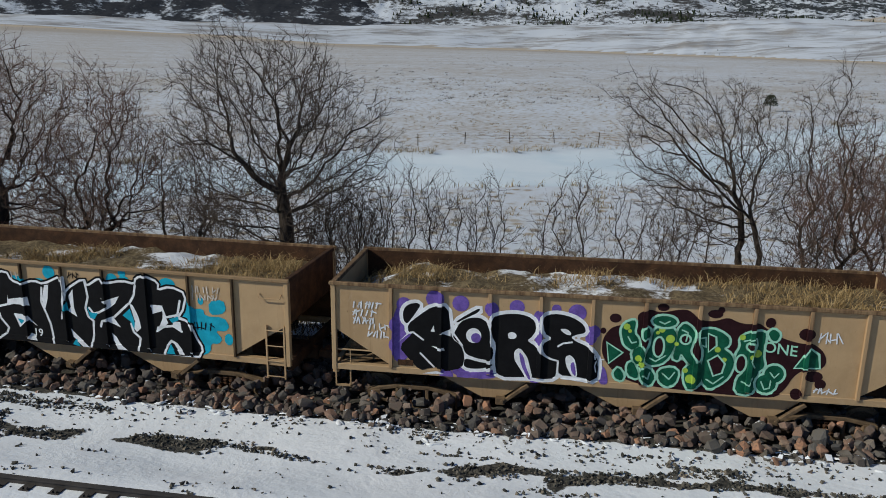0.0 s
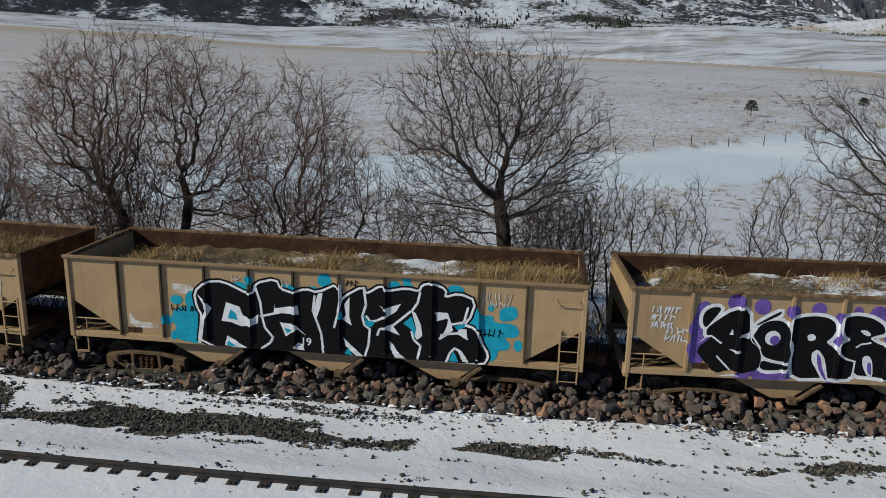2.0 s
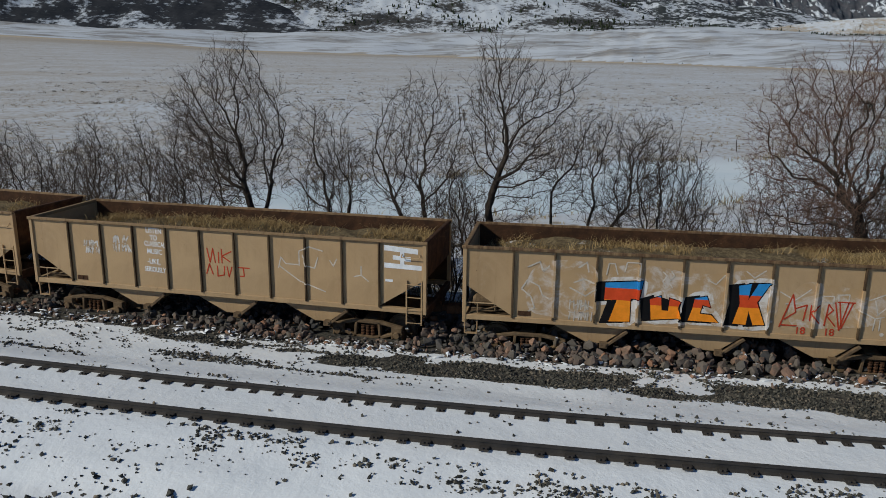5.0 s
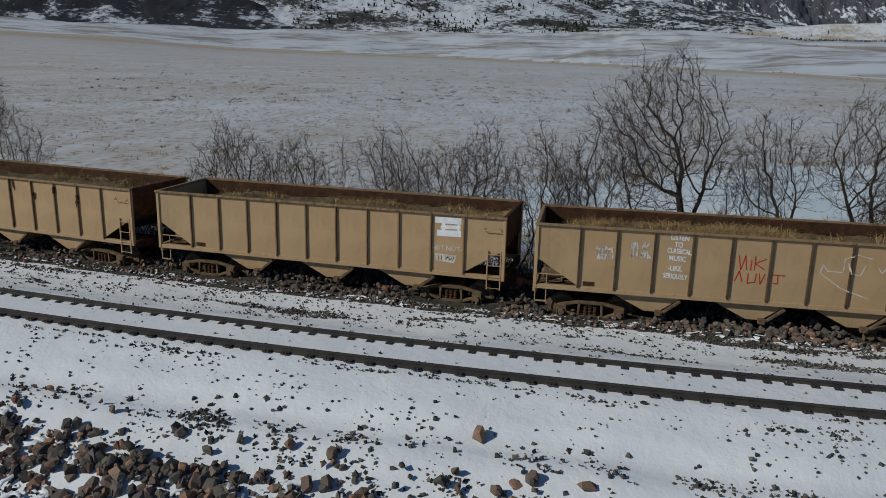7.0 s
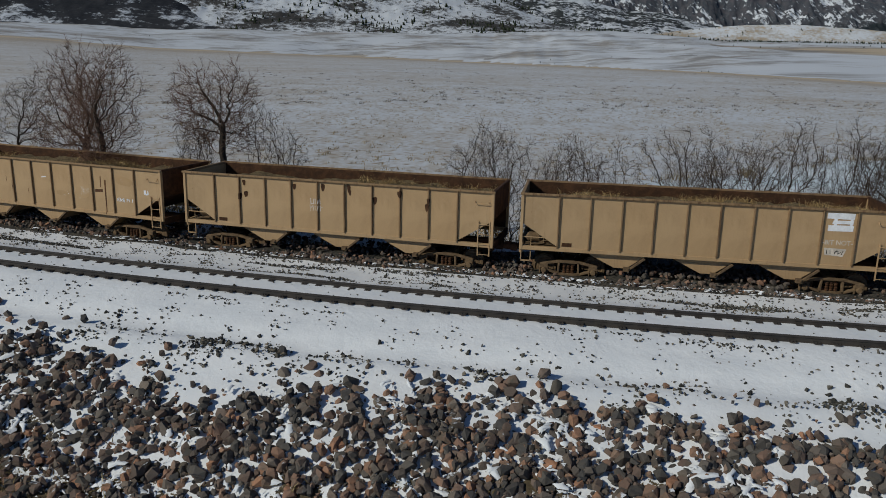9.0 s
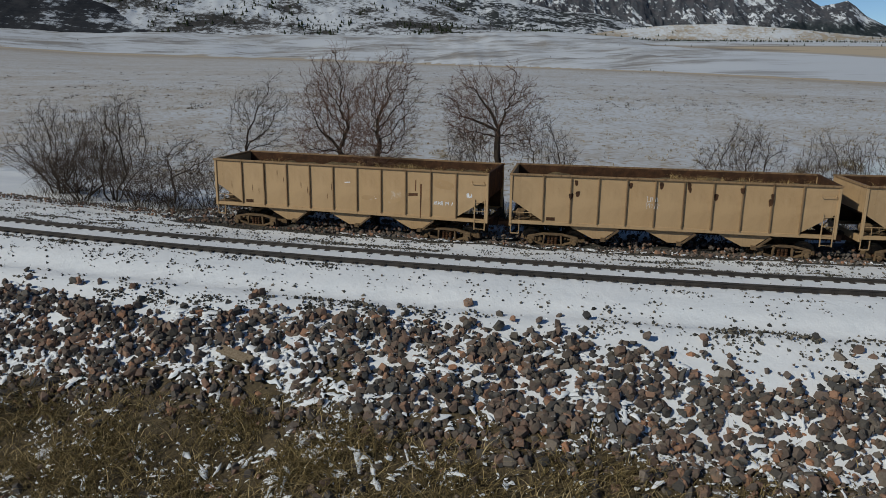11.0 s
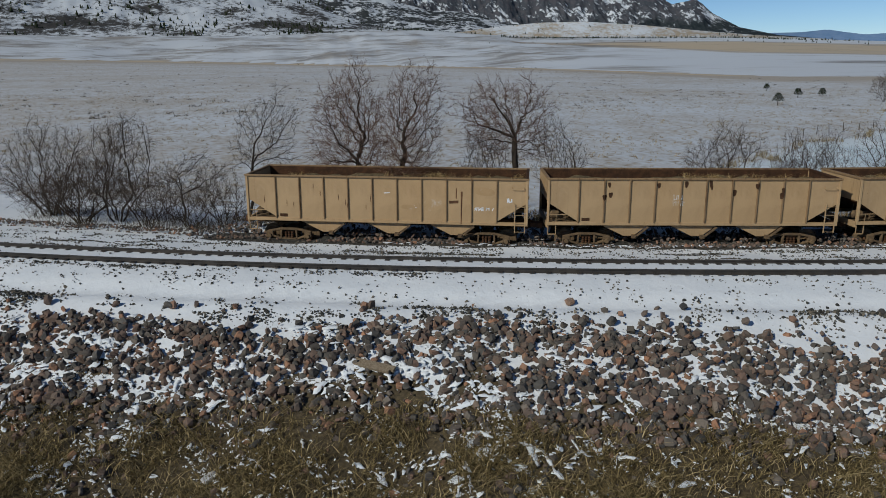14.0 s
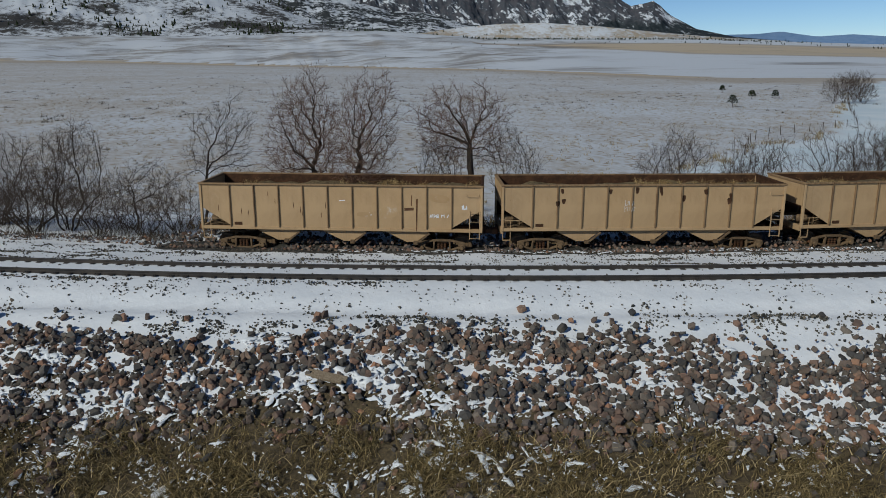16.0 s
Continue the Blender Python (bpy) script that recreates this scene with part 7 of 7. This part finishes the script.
    here /= np.linalg.norm(here, axis=1)[:, None] + 1e-9

    def spikes(base, way, spread, lo, hi, up):
        w = way + rr.normal(0, spread, way.shape) + (0, 0, up)
        w /= np.linalg.norm(w, axis=1)[:, None] + 1e-9
        return base, base + w * rr.uniform(lo, hi, len(w))[:, None], w

    k = step * 4.5
    b1, t1, w1 = spikes(P[thin], here, 0.5, 0.28 * k, 0.72 * k, rise + 0.12)
    pick = np.concatenate([np.arange(len(b1)), np.flatnonzero(rr.random(len(b1)) < 0.9 * twigs)])
    f = rr.uniform(0.25, 0.75, len(pick))[:, None]
    b2, t2, _ = spikes(b1[pick] * (1 - f) + t1[pick] * f, w1[pick], 0.55, 0.16 * k, 0.42 * k, 0.15)
    lines[2] = (np.concatenate([b1, b2]), np.concatenate([t1, t2]), np.concatenate([np.full(len(b1), 0.0066), np.full(len(b2), 0.005)]) * max(1.0, thick * step * 4))
    return lines


def limbs_mesh(name, lines, sides, material, spikes=None):
    """All limbs as tapered tubes in one mesh, with thin spikes for the last twigs."""
    P = np.array([(p.x, p.y, p.z) for pts in lines for p, _ in pts])
    R = np.array([r for pts in lines for _, r in pts])
    n = np.array([len(pts) for pts in lines])
    last = np.zeros(len(P), bool)
    last[np.cumsum(n) - 1] = True
    T = np.empty_like(P)
    T[:-1] = P[1:] - P[:-1]
    T[-1] = 0
    T[last] = np.roll(T, 1, 0)[last]

    def ring(centre, way, rad, count):
        way = way / (np.linalg.norm(way, axis=1)[:, None] + 1e-9)
        U = np.cross(way, (0.31, 0.52, 0.79))
        U /= np.linalg.norm(U, axis=1)[:, None] + 1e-9
        Q = np.cross(way, U)
        a = np.arange(count) * 2 * math.pi / count
        return centre[:, None] + rad[:, None, None] * (np.cos(a)[None, :, None] * U[:, None] + np.sin(a)[None, :, None] * Q[:, None])

    V = ring(P, T, R, sides).reshape(-1, 3)
    k = np.flatnonzero(~last)[:, None] * sides
    i, j = k + np.arange(sides)[None], k + (np.arange(sides)[None] + 1) % sides
    F = np.stack([i, j, j + sides, i + sides], -1).reshape(-1, 4)
    loops, starts = F.ravel(), np.arange(0, F.size, 4)
    if spikes is not None:
        base, tip, rad = spikes
        foot = ring(base, tip - base, rad, 3)
        k = len(V) + 4 * np.arange(len(base))[:, None]
        V = np.concatenate([V, np.concatenate([foot, tip[:, None]], 1).reshape(-1, 3)])
        tri = np.stack([k + np.arange(3)[None], k + np.array([1, 2, 0])[None], np.repeat(k + 3, 3, 1)], -1).reshape(-1, 3)
        starts = np.concatenate([starts, len(loops) + np.arange(0, tri.size, 3)])
        loops = np.concatenate([loops, tri.ravel()])
    me = bpy.data.meshes.new(name)
    me.vertices.add(len(V))
    me.vertices.foreach_set("co", V.ravel())
    me.loops.add(len(loops))
    me.loops.foreach_set("vertex_index", loops)
    me.polygons.add(len(starts))
    me.polygons.foreach_set("loop_start", starts)
    me.polygons.foreach_set("use_smooth", np.ones(len(starts), bool))
    me.update()
    me.materials.append(material)
    return me


def tree(name, label, x, y, seed, crown, group, red=False, **how):
    """A tree or shrub at x, y; crown: left, right, low, top and the tip's lean, in metres from its foot along the line of cars."""
    lines = grow(seed, *crown, **how)
    _, _, th = on_line(*[float(q[0]) for q in line_of(x, y)])
    ob = thing(name, label, "tree" if name.endswith("tree") else "shrub", group, at=pose(x, y, float(height(x, y)[0]), 0, 0, math.degrees(float(th))))
    if lines[0]:
        part("trunk", limbs_mesh("trunk", lines[0], 7, BARK), ob)
    tagged(part("crown", limbs_mesh("crown", lines[1], 3, TWIG_RED if red else TWIG, lines[2]), ob, "fine bare twigs"), kind="stuff")
    return ob


BARE = "leafless grey brown tree behind the parked cars"
REDDISH = "leafless tree with reddish brown twigs behind the cars"
BUSH = "bare tangled shrub behind the parked cars"
TREES = [
    # x, y, crown (left, right, low, top, lean), stems, buds, thick, red
    (29.6, 7.5, (-3.4, 3.3, 2.0, 8.5, -0.3), 1, 1500, 1.5, False),
    (23.0, 11.3, (-1.4, 2.0, 1.4, 5.7, 0.2), 2, 480, 1.0, False),
    (42.2, 13.3, (-4.1, 1.2, 2.6, 8.1, -2.0), 2, 800, 1.2, False),
    (43.5, 13.1, (-0.8, 2.7, 1.2, 7.7, 0.2), 3, 1000, 1.0, False),
    (45.0, 12.4, (-2.0, 2.4, 0.6, 6.7, 0.2), 5, 1400, 0.9, True),
    (48.6, 13.2, (-2.2, 2.4, 1.0, 7.4, 0.2), 3, 760, 0.9, True),
    (18.6, 6.1, (-4.1, 1.2, 1.4, 8.2, -0.3), 1, 1600, 1.3, True),
    (19.7, 6.6, (-0.9, 3.4, 1.4, 8.0, 0.7), 1, 1400, 1.3, True),
    (20.9, 6.9, (0.4, 4.7, 1.2, 6.9, 3.0), 2, 1500, 1.0, True),
    (6.9, 5.1, (-0.9, 2.6, 2.5, 8.1, 0.9), 1, 800, 1.4, False),
    (4.9, 4.9, (-2.2, 1.4, 2.2, 7.1, -0.3), 2, 760, 1.1, False),
    (2.1, 4.9, (-2.1, 0.7, 2.2, 6.3, -0.1), 2, 520, 1.1, False),
    (-1.4, 5.2, (-3.2, 1.8, 2.2, 8.0, -0.8), 2, 1000, 1.2, False),
    (9.4, 6.4, (-0.3, 3.2, 2.4, 6.3, 1.8), 2, 520, 1.0, False),
    (8.6, 5.9, (-0.4, 1.7, 2.4, 6.4, 1.0), 1, 260, 0.9, False),
    (6.2, 4.8, (-1.0, 0.4, 1.2, 4.7, -0.6), 1, 160, 1.2, False),
    (-39.7, 9.6, (-2.6, 1.4, 1.2, 7.5, -0.1), 1, 900, 1.5, True),
    (-38.1, 7.7, (-1.3, 2.3, 1.2, 7.9, 1.4), 1, 850, 1.5, True),
    (-32.3, 8.1, (-2.5, 1.7, 2.9, 7.3, -1.0), 1, 700, 1.6, True),
    (-45.6, 12.5, (-0.4, 2.8, 1.6, 6.2, 1.6), 1, 420, 1.1, False),
]
SHRUBS = [
    # x, y, crown (left, right, low, top, lean), stems, buds
    (11.7, 6.6, (-1.5, 2.2, 1.0, 5.3, 0.0), 4, 560), (12.8, 7.4, (-1.0, 1.3, 1.0, 5.4, 0.0), 3, 300), (-3.6, 6.2, (-2.8, 1.5, 1.0, 6.1, -0.3), 4, 600),
    (-20.7, 10.1, (-2.1, 2.0, 0.8, 5.0, 0.1), 4, 560), (-17.5, 9.2, (-1.1, 1.7, 0.8, 4.4, 0.0), 4, 380), (-15.0, 8.6, (-0.9, 0.8, 0.8, 4.3, -0.2), 3, 200),
    (-13.3, 8.5, (-0.9, 1.5, 1.2, 5.2, 0.2), 2, 260), (-10.9, 8.2, (-1.2, 2.9, 1.0, 5.1, 0.7), 4, 520), (-6.5, 6.6, (-1.1, 1.6, 1.0, 5.2, 0.0), 4, 360),
    (-33.4, 8.5, (-1.8, 0.9, 1.0, 4.7, -0.5), 4, 420), (-30.3, 8.0, (-1.4, 1.7, 1.0, 5.0, 0.1), 4, 380),
    (-55.4, 13.0, (-2.8, 2.2, 0.15, 4.9, 0.4), 6, 700), (-51.7, 11.2, (-1.9, 2.4, 0.15, 5.3, 1.1), 5, 700), (-53.3, 11.1, (-2.6, 2.7, 0.15, 3.0, 0.2), 8, 1000),
    (-50.0, 9.8, (-1.6, 2.0, 0.15, 2.6, 0.3), 8, 850), (-48.5, 10.6, (-2.2, 2.2, 1.0, 3.2, 1.0), 1, 190), (-46.4, 9.3, (-1.4, 1.3, 0.15, 2.4, 0.0), 8, 800),
    (-48.0, 9.1, (-1.5, 1.7, 0.15, 1.9, 0.2), 8, 700), (-54.9, 13.0, (-2.7, 2.3, 0.15, 1.7, -0.1), 6, 300),
    (32.7, 9.5, (-1.5, 1.3, 0.8, 5.1, 0.4), 4, 420), (34.7, 9.8, (-1.1, 1.0, 0.8, 4.3, 0.0), 4, 300), (37.3, 10.3, (-1.2, 1.1, 0.8, 4.8, 0.0), 3, 360),
    (39.1, 10.6, (-1.0, 1.0, 0.8, 4.6, -0.2), 4, 300), (40.3, 10.4, (-1.0, 1.0, 0.8, 4.6, -0.1), 4, 300), (31.0, 8.1, (-1.4, 1.1, 0.6, 4.0, 0.1), 5, 340),
    (27.4, 8.1, (-1.3, 1.4, 0.6, 4.2, 0.1), 5, 360), (26.1, 8.3, (-0.9, 1.2, 0.6, 4.4, 0.1), 4, 260), (-11.6, 6.4, (-2.0, 1.2, 1.0, 5.3, -0.7), 3, 340),
    (-9.7, 6.2, (-0.5, 2.6, 1.0, 5.2, 1.2), 3, 340), (-5.3, 6.1, (-1.5, 1.4, 1.0, 4.9, -0.3), 4, 340), (16.0, 6.6, (-1.4, 1.5, 0.8, 4.9, 0.1), 4, 380),
    (-16.8, 7.8, (-1.9, 1.4, 0.8, 4.3, -0.2), 5, 360), (22.6, 7.6, (-1.4, 1.4, 0.6, 4.2, 0.1), 5, 340), (14.0, 6.4, (-1.3, 1.3, 0.6, 4.2, 0.1), 5, 320),
    (1.0, 6.4, (-1.5, 1.5, 0.6, 4.6, 0.1), 5, 340), (43.0, 10.8, (-1.2, 1.2, 0.6, 4.2, 0.1), 5, 340),
]
# dense brush right behind the gaps between the cars
for g, wide, top in ((32.2, 1.5, 4.6), (19.0, 1.5, 4.8), (5.8, 1.3, 4.2), (-7.4, 1.3, 3.6), (-20.4, 1.0, 3.0)):
    for d in ((4.3, 6.2) if g > 0 else (4.3,)):
        gx, gy, _ = on_line(g, d)
        SHRUBS.append((float(gx), float(gy), (-wide, wide, 0.1, top, 0.0), 7, 800 if g > 0 else 360))
for k, (x, y, crown, stems, buds, thick, red) in enumerate(TREES):
    tree("bare_tree", REDDISH if red else BARE, x, y, 135 + 7 * k, crown, "trees behind the cars", red, stems=stems, buds=buds, thick=thick, fork=0.08 if stems == 1 else 0.0, knot=0.68 if red else 0.42, rise=0.0 if red else 0.1, twigs=1.35 if red else 1.0)
for k, (x, y, crown, stems, buds) in enumerate(SHRUBS):
    tree("bare_shrub", BUSH, x, y, 411 + 3 * k, crown, "shrubs behind the cars", stems=stems, buds=buds, thick=0.9, knot=0.42, step=0.19, twigs=0.9)


def conifer_bush(x, y, tall, seed):
    """A small round-topped pine on a short trunk: needle clumps round the boughs."""
    rr = random.Random(seed)
    ob = thing("pine_tree", "small dark green pine standing in the snowy meadow", "tree", "pines in the meadow", at=pose(x, y, float(height(x, y)[0])))
    part("trunk", Shape().tube((0, 0, -0.2), (0.04, 0.02, tall * 0.8), 0.09, 0.03, 7).mesh("trunk", BARK), ob)
    v, f = [], []
    for k in range(420):
        h = rr.uniform(0.36, 1.0)
        w = tall * 0.56 * (1.04 - h) ** 0.4 * rr.random() ** 0.5
        a = rr.random() * 6.283
        c = Vector((w * math.cos(a), w * math.sin(a), tall * h))
        e = Vector((rr.gauss(0, 1), rr.gauss(0, 1), rr.gauss(0.3, 0.7))).normalized() * rr.uniform(0.1, 0.22)
        q = e.orthogonal().normalized() * rr.uniform(0.05, 0.1)
        i = len(v)
        v += [c - e, c + q, c + e, c - q]
        f.append((i, i + 1, i + 2, i + 3))
    tagged(part("crown", mesh_of("crown", v, f, CONIFER), ob), kind="stuff")


for x, y, tall, seed in ((49.5, 120.5, 2.5, 1), (73.0, 150.5, 2.3, 2), (80.5, 152.0, 2.3, 3), (91, 195, 2.3, 4)):
    conifer_bush(x, y, tall, seed)
for k, (x, y, tall) in enumerate(((79, 128, 6.2), (84, 131, 7), (89, 134, 6.6), (94, 138, 7), (86, 127, 4.8))):
    tree("bare_shrub", "dark thicket of bare shrubs at the meadow's edge", x, y, 80 + k, (-3.4, 3.4, 0.4, tall, 0.2), "far thicket", stems=5, buds=420, step=0.4, thick=1.4)

# ---- grass: tussocks of the meadow, the bank's dry grass ----
gr = np.random.default_rng(51)
n = 26000
gx, gy = gr.uniform(-130, 150, n), 10 + 190 * gr.random(n) ** 1.4
gs, gd = line_of(gx, gy)
keep = (gd > 12) & (gr.random(n) < np.clip(0.35 + 0.6 * fbm(gx, gy, 14, 4, 21.0), 0.02, 1))
keep &= on_creek(gx, gy) < 0.3
gx, gy = gx[keep], gy[keep]
tufts = np.stack([gx, gy, height(gx, gy) - 0.03], 1)
thing("meadow_grass", "low straw tussocks poking out of the snowy meadow", "grass", kind="stuff", me=grass_mesh("meadow_grass", tufts, MEADOW, 52, 0.10, 0.34, 0.03, 5, 0.16, 0.7))

n = 46000
gs, gd = gr.uniform(-62, -18, n), gr.uniform(-20, -12.6, n)
edge = grass_edge(gs)
keep = gr.random(n) < np.clip((edge - gd + 0.3) / 0.8, 0.02, 1) * np.clip(0.6 + 1.0 * fbm(gs, gd, 1.3, 4, 23.0), 0.04, 1)
gs, gd = gs[keep], gd[keep]
gx, gy, _ = on_line(gs, gd)
tufts = np.stack([gx, gy, height(gx, gy) - 0.03], 1)
thing("bank_grass", "matted dull brown grass on the lower bank", "grass", kind="stuff", me=grass_mesh("bank_grass", tufts, BANK_GRASS, 53, 0.08, 0.40, 0.013, 5, 0.15, 1.3))

# reeds and dead grass along the creek's rim
n = 60000
gx, gy = gr.uniform(-10, 130, n), gr.uniform(18, 175, n)
rim = on_creek(gx, gy)
keep = (rim > 0.02) & (rim < 0.5) & (fbm(gx, gy, 6.0, 3, 63.0) > -0.15)
gx, gy = gx[keep], gy[keep]
tufts = np.stack([gx, gy, height(gx, gy) - 0.03], 1)
thing("creek_reeds", "dead grass and reeds along the frozen creek", "grass", kind="stuff", me=grass_mesh("creek_reeds", tufts, MEADOW, 57, 0.2, 0.7, 0.025, 6, 0.2, 0.5))

# dark clumps of sage scattered over the meadow
n = 1500
ga, gq = np.radians(gr.uniform(-34, 52, n)), 130 * (13.0 ** gr.random(n))
gx, gy = -10 - np.sin(ga) * gq, -20 + np.cos(ga) * gq
_, _, ge = bearing(gx, gy)
_, gd = line_of(gx, gy)
keep = (gq < ge * 0.99) & (gd > 22) & (fbm(gx, gy, 45, 3, 31.0) > -0.35)
gx, gy = gx[keep], gy[keep]
clumps = np.stack([gx, gy, height(gx, gy) - 0.05], 1)
thing("sage_clumps", "low dark sage clumps dotted over the snowy meadow", "shrubs", kind="stuff", me=grass_mesh("sage_clumps", clumps, SAGE, 55, 0.1, 0.5, 0.06, 14, 0.4, 0.9))

# dead stalks and litter under the brush behind and past the cars
n = 5200
gs, gd = gr.uniform(-59, 56, n), gr.uniform(0.9, 6.5, n)
keep = np.where(gs < -46, (gr.random(n) < 1.0) & (gd < 5.0) & (fbm(gs, gd, 1.8, 3, 71.0) > -0.1), (gd > 3.5) & (fbm(gs, gd, 3.0, 3, 72.0) > -0.3))
gs, gd = gs[keep], gd[keep]
gx, gy, _ = on_line(gs, gd)
tufts = np.stack([gx, gy, height(gx, gy) - 0.03], 1)
thing("brush_litter", "dark dead stalks tangled under the bare brush", "brush", kind="stuff", me=grass_mesh("brush_litter", tufts, SAGE, 58, 0.15, 0.75, 0.012, 8, 0.22, 0.9))

# brush and dry grass under the trees behind the cars
n = 2600
gs, gd = gr.uniform(-48, 56, n), gr.uniform(3.6, 9.5, n)
gx, gy, _ = on_line(gs, gd)
tufts = np.stack([gx, gy, height(gx, gy) - 0.03], 1)
thing("verge_grass", "tall dry grass between the cars and the trees", "grass", kind="stuff", me=grass_mesh("verge_grass", tufts, STRAW, 54, 0.25, 0.8, 0.012, 7, 0.2, 0.5))

# ---- loose things on the bank and by the track ----
def plank(s, d, length, wide, turn, label):
    """A split weathered board: three strips of uneven length side by side."""
    x, y, z, th = spot(s, d, 0.14)
    sh = Shape()
    rr = random.Random(int(length * 100))
    for k in range(3):
        y0 = -wide / 2 + wide * k / 3
        sh.box(-length / 2 + rr.uniform(-0.1, 0.05), length / 2 + rr.uniform(-0.12, 0.08), y0, y0 + wide / 3 - 0.008, -0.05, 0.045 + rr.uniform(-0.012, 0.012))
    sh.box(-length * 0.3, length * 0.3, -wide * 0.45, wide * 0.45, -0.045, 0.03)
    thing("timber", label, "timber", at=pose(x, y, z, 18, 4, th + turn), me=sh.mesh("timber", WOOD, 0.008))


def old_post(s, d, tall, lean, label):
    x, y, z, th = spot(s, d)
    thing("post", label, "post", at=pose(x, y, z - 0.1, lean, lean * 0.6, th), me=Shape().box(-0.07, 0.07, -0.06, 0.06, 0, tall).box(-0.075, 0.075, -0.065, 0.065, tall - 0.05, tall).mesh("post", TIE, 0.015))


plank(-37.8, -12.3, 1.25, 0.3, -20, "weathered grey timber lying among the boulders")
plank(-49.6, -15.6, 0.9, 0.24, 25, "short weathered plank end in the bank grass")
old_post(-47.0, -14.6, 0.9, 6, "dark old post stump in the bank grass")
old_post(18.3, -3.2, 0.6, -22, "dark leaning stake beside the gravel")
x, y, z, th = spot(-41.2, -15.3, 0.06)
thing("pale_block", "pale broken block lying on the bank", "block", at=pose(x, y, z, 12, -8, th + 60), me=Shape().box(-0.2, 0.2, -0.11, 0.11, -0.06, 0.06).mesh("pale_block", WHITE, 0.02))
x, y, z, th = spot(4.4, -9.2, 0.05)
thing("boulder", "single brown boulder in the snow beside the track", "boulder", at=pose(x, y, z, 0, 0, 40) @ Matrix.Diagonal((0.5, 0.42, 0.55, 1)), me=mesh_of("boulder", STONES[3][0], [tuple(int(i) for i in q) for q in STONES[3][1]], STONE))


def build_fence():
    fence = thing("wire_fence", "old wire fence of thin wooden posts along the creek", "fence")
    post = Shape().tube((0, 0, -0.3), (0, 0, 1.15), 0.05, 0.04, 6).mesh("fence_post", TIE)
    bends = [(6, 46), (14, 57), (24, 65), (33, 70.5), (46, 79), (66, 106), (92, 140), (120, 172)]
    along = np.concatenate([[0], np.cumsum([math.dist(p, q) for p, q in zip(bends, bends[1:])])])
    feet = []
    for k in range(int(along[-1] / 4.8)):
        x, y = (float(np.interp(4.8 * k, along, [p[i] for p in bends])) for i in (0, 1))
        z = float(height(x, y)[0])
        part("fence_post", post, fence, at=pose(x, y, z, 4 * math.sin(k * 2.2), 5 * math.cos(k * 1.7), 0))
        feet.append((x, y, z))
    for h in (0.5, 0.8, 1.05):
        sh = Shape()
        for p, q in zip(feet, feet[1:]):
            sh.tube((p[0], p[1], p[2] + h), (q[0], q[1], q[2] + h), 0.006, 0.006, 3, caps=False)
        part("wire", sh.mesh("wire", RUST_DARK), fence)


build_fence()
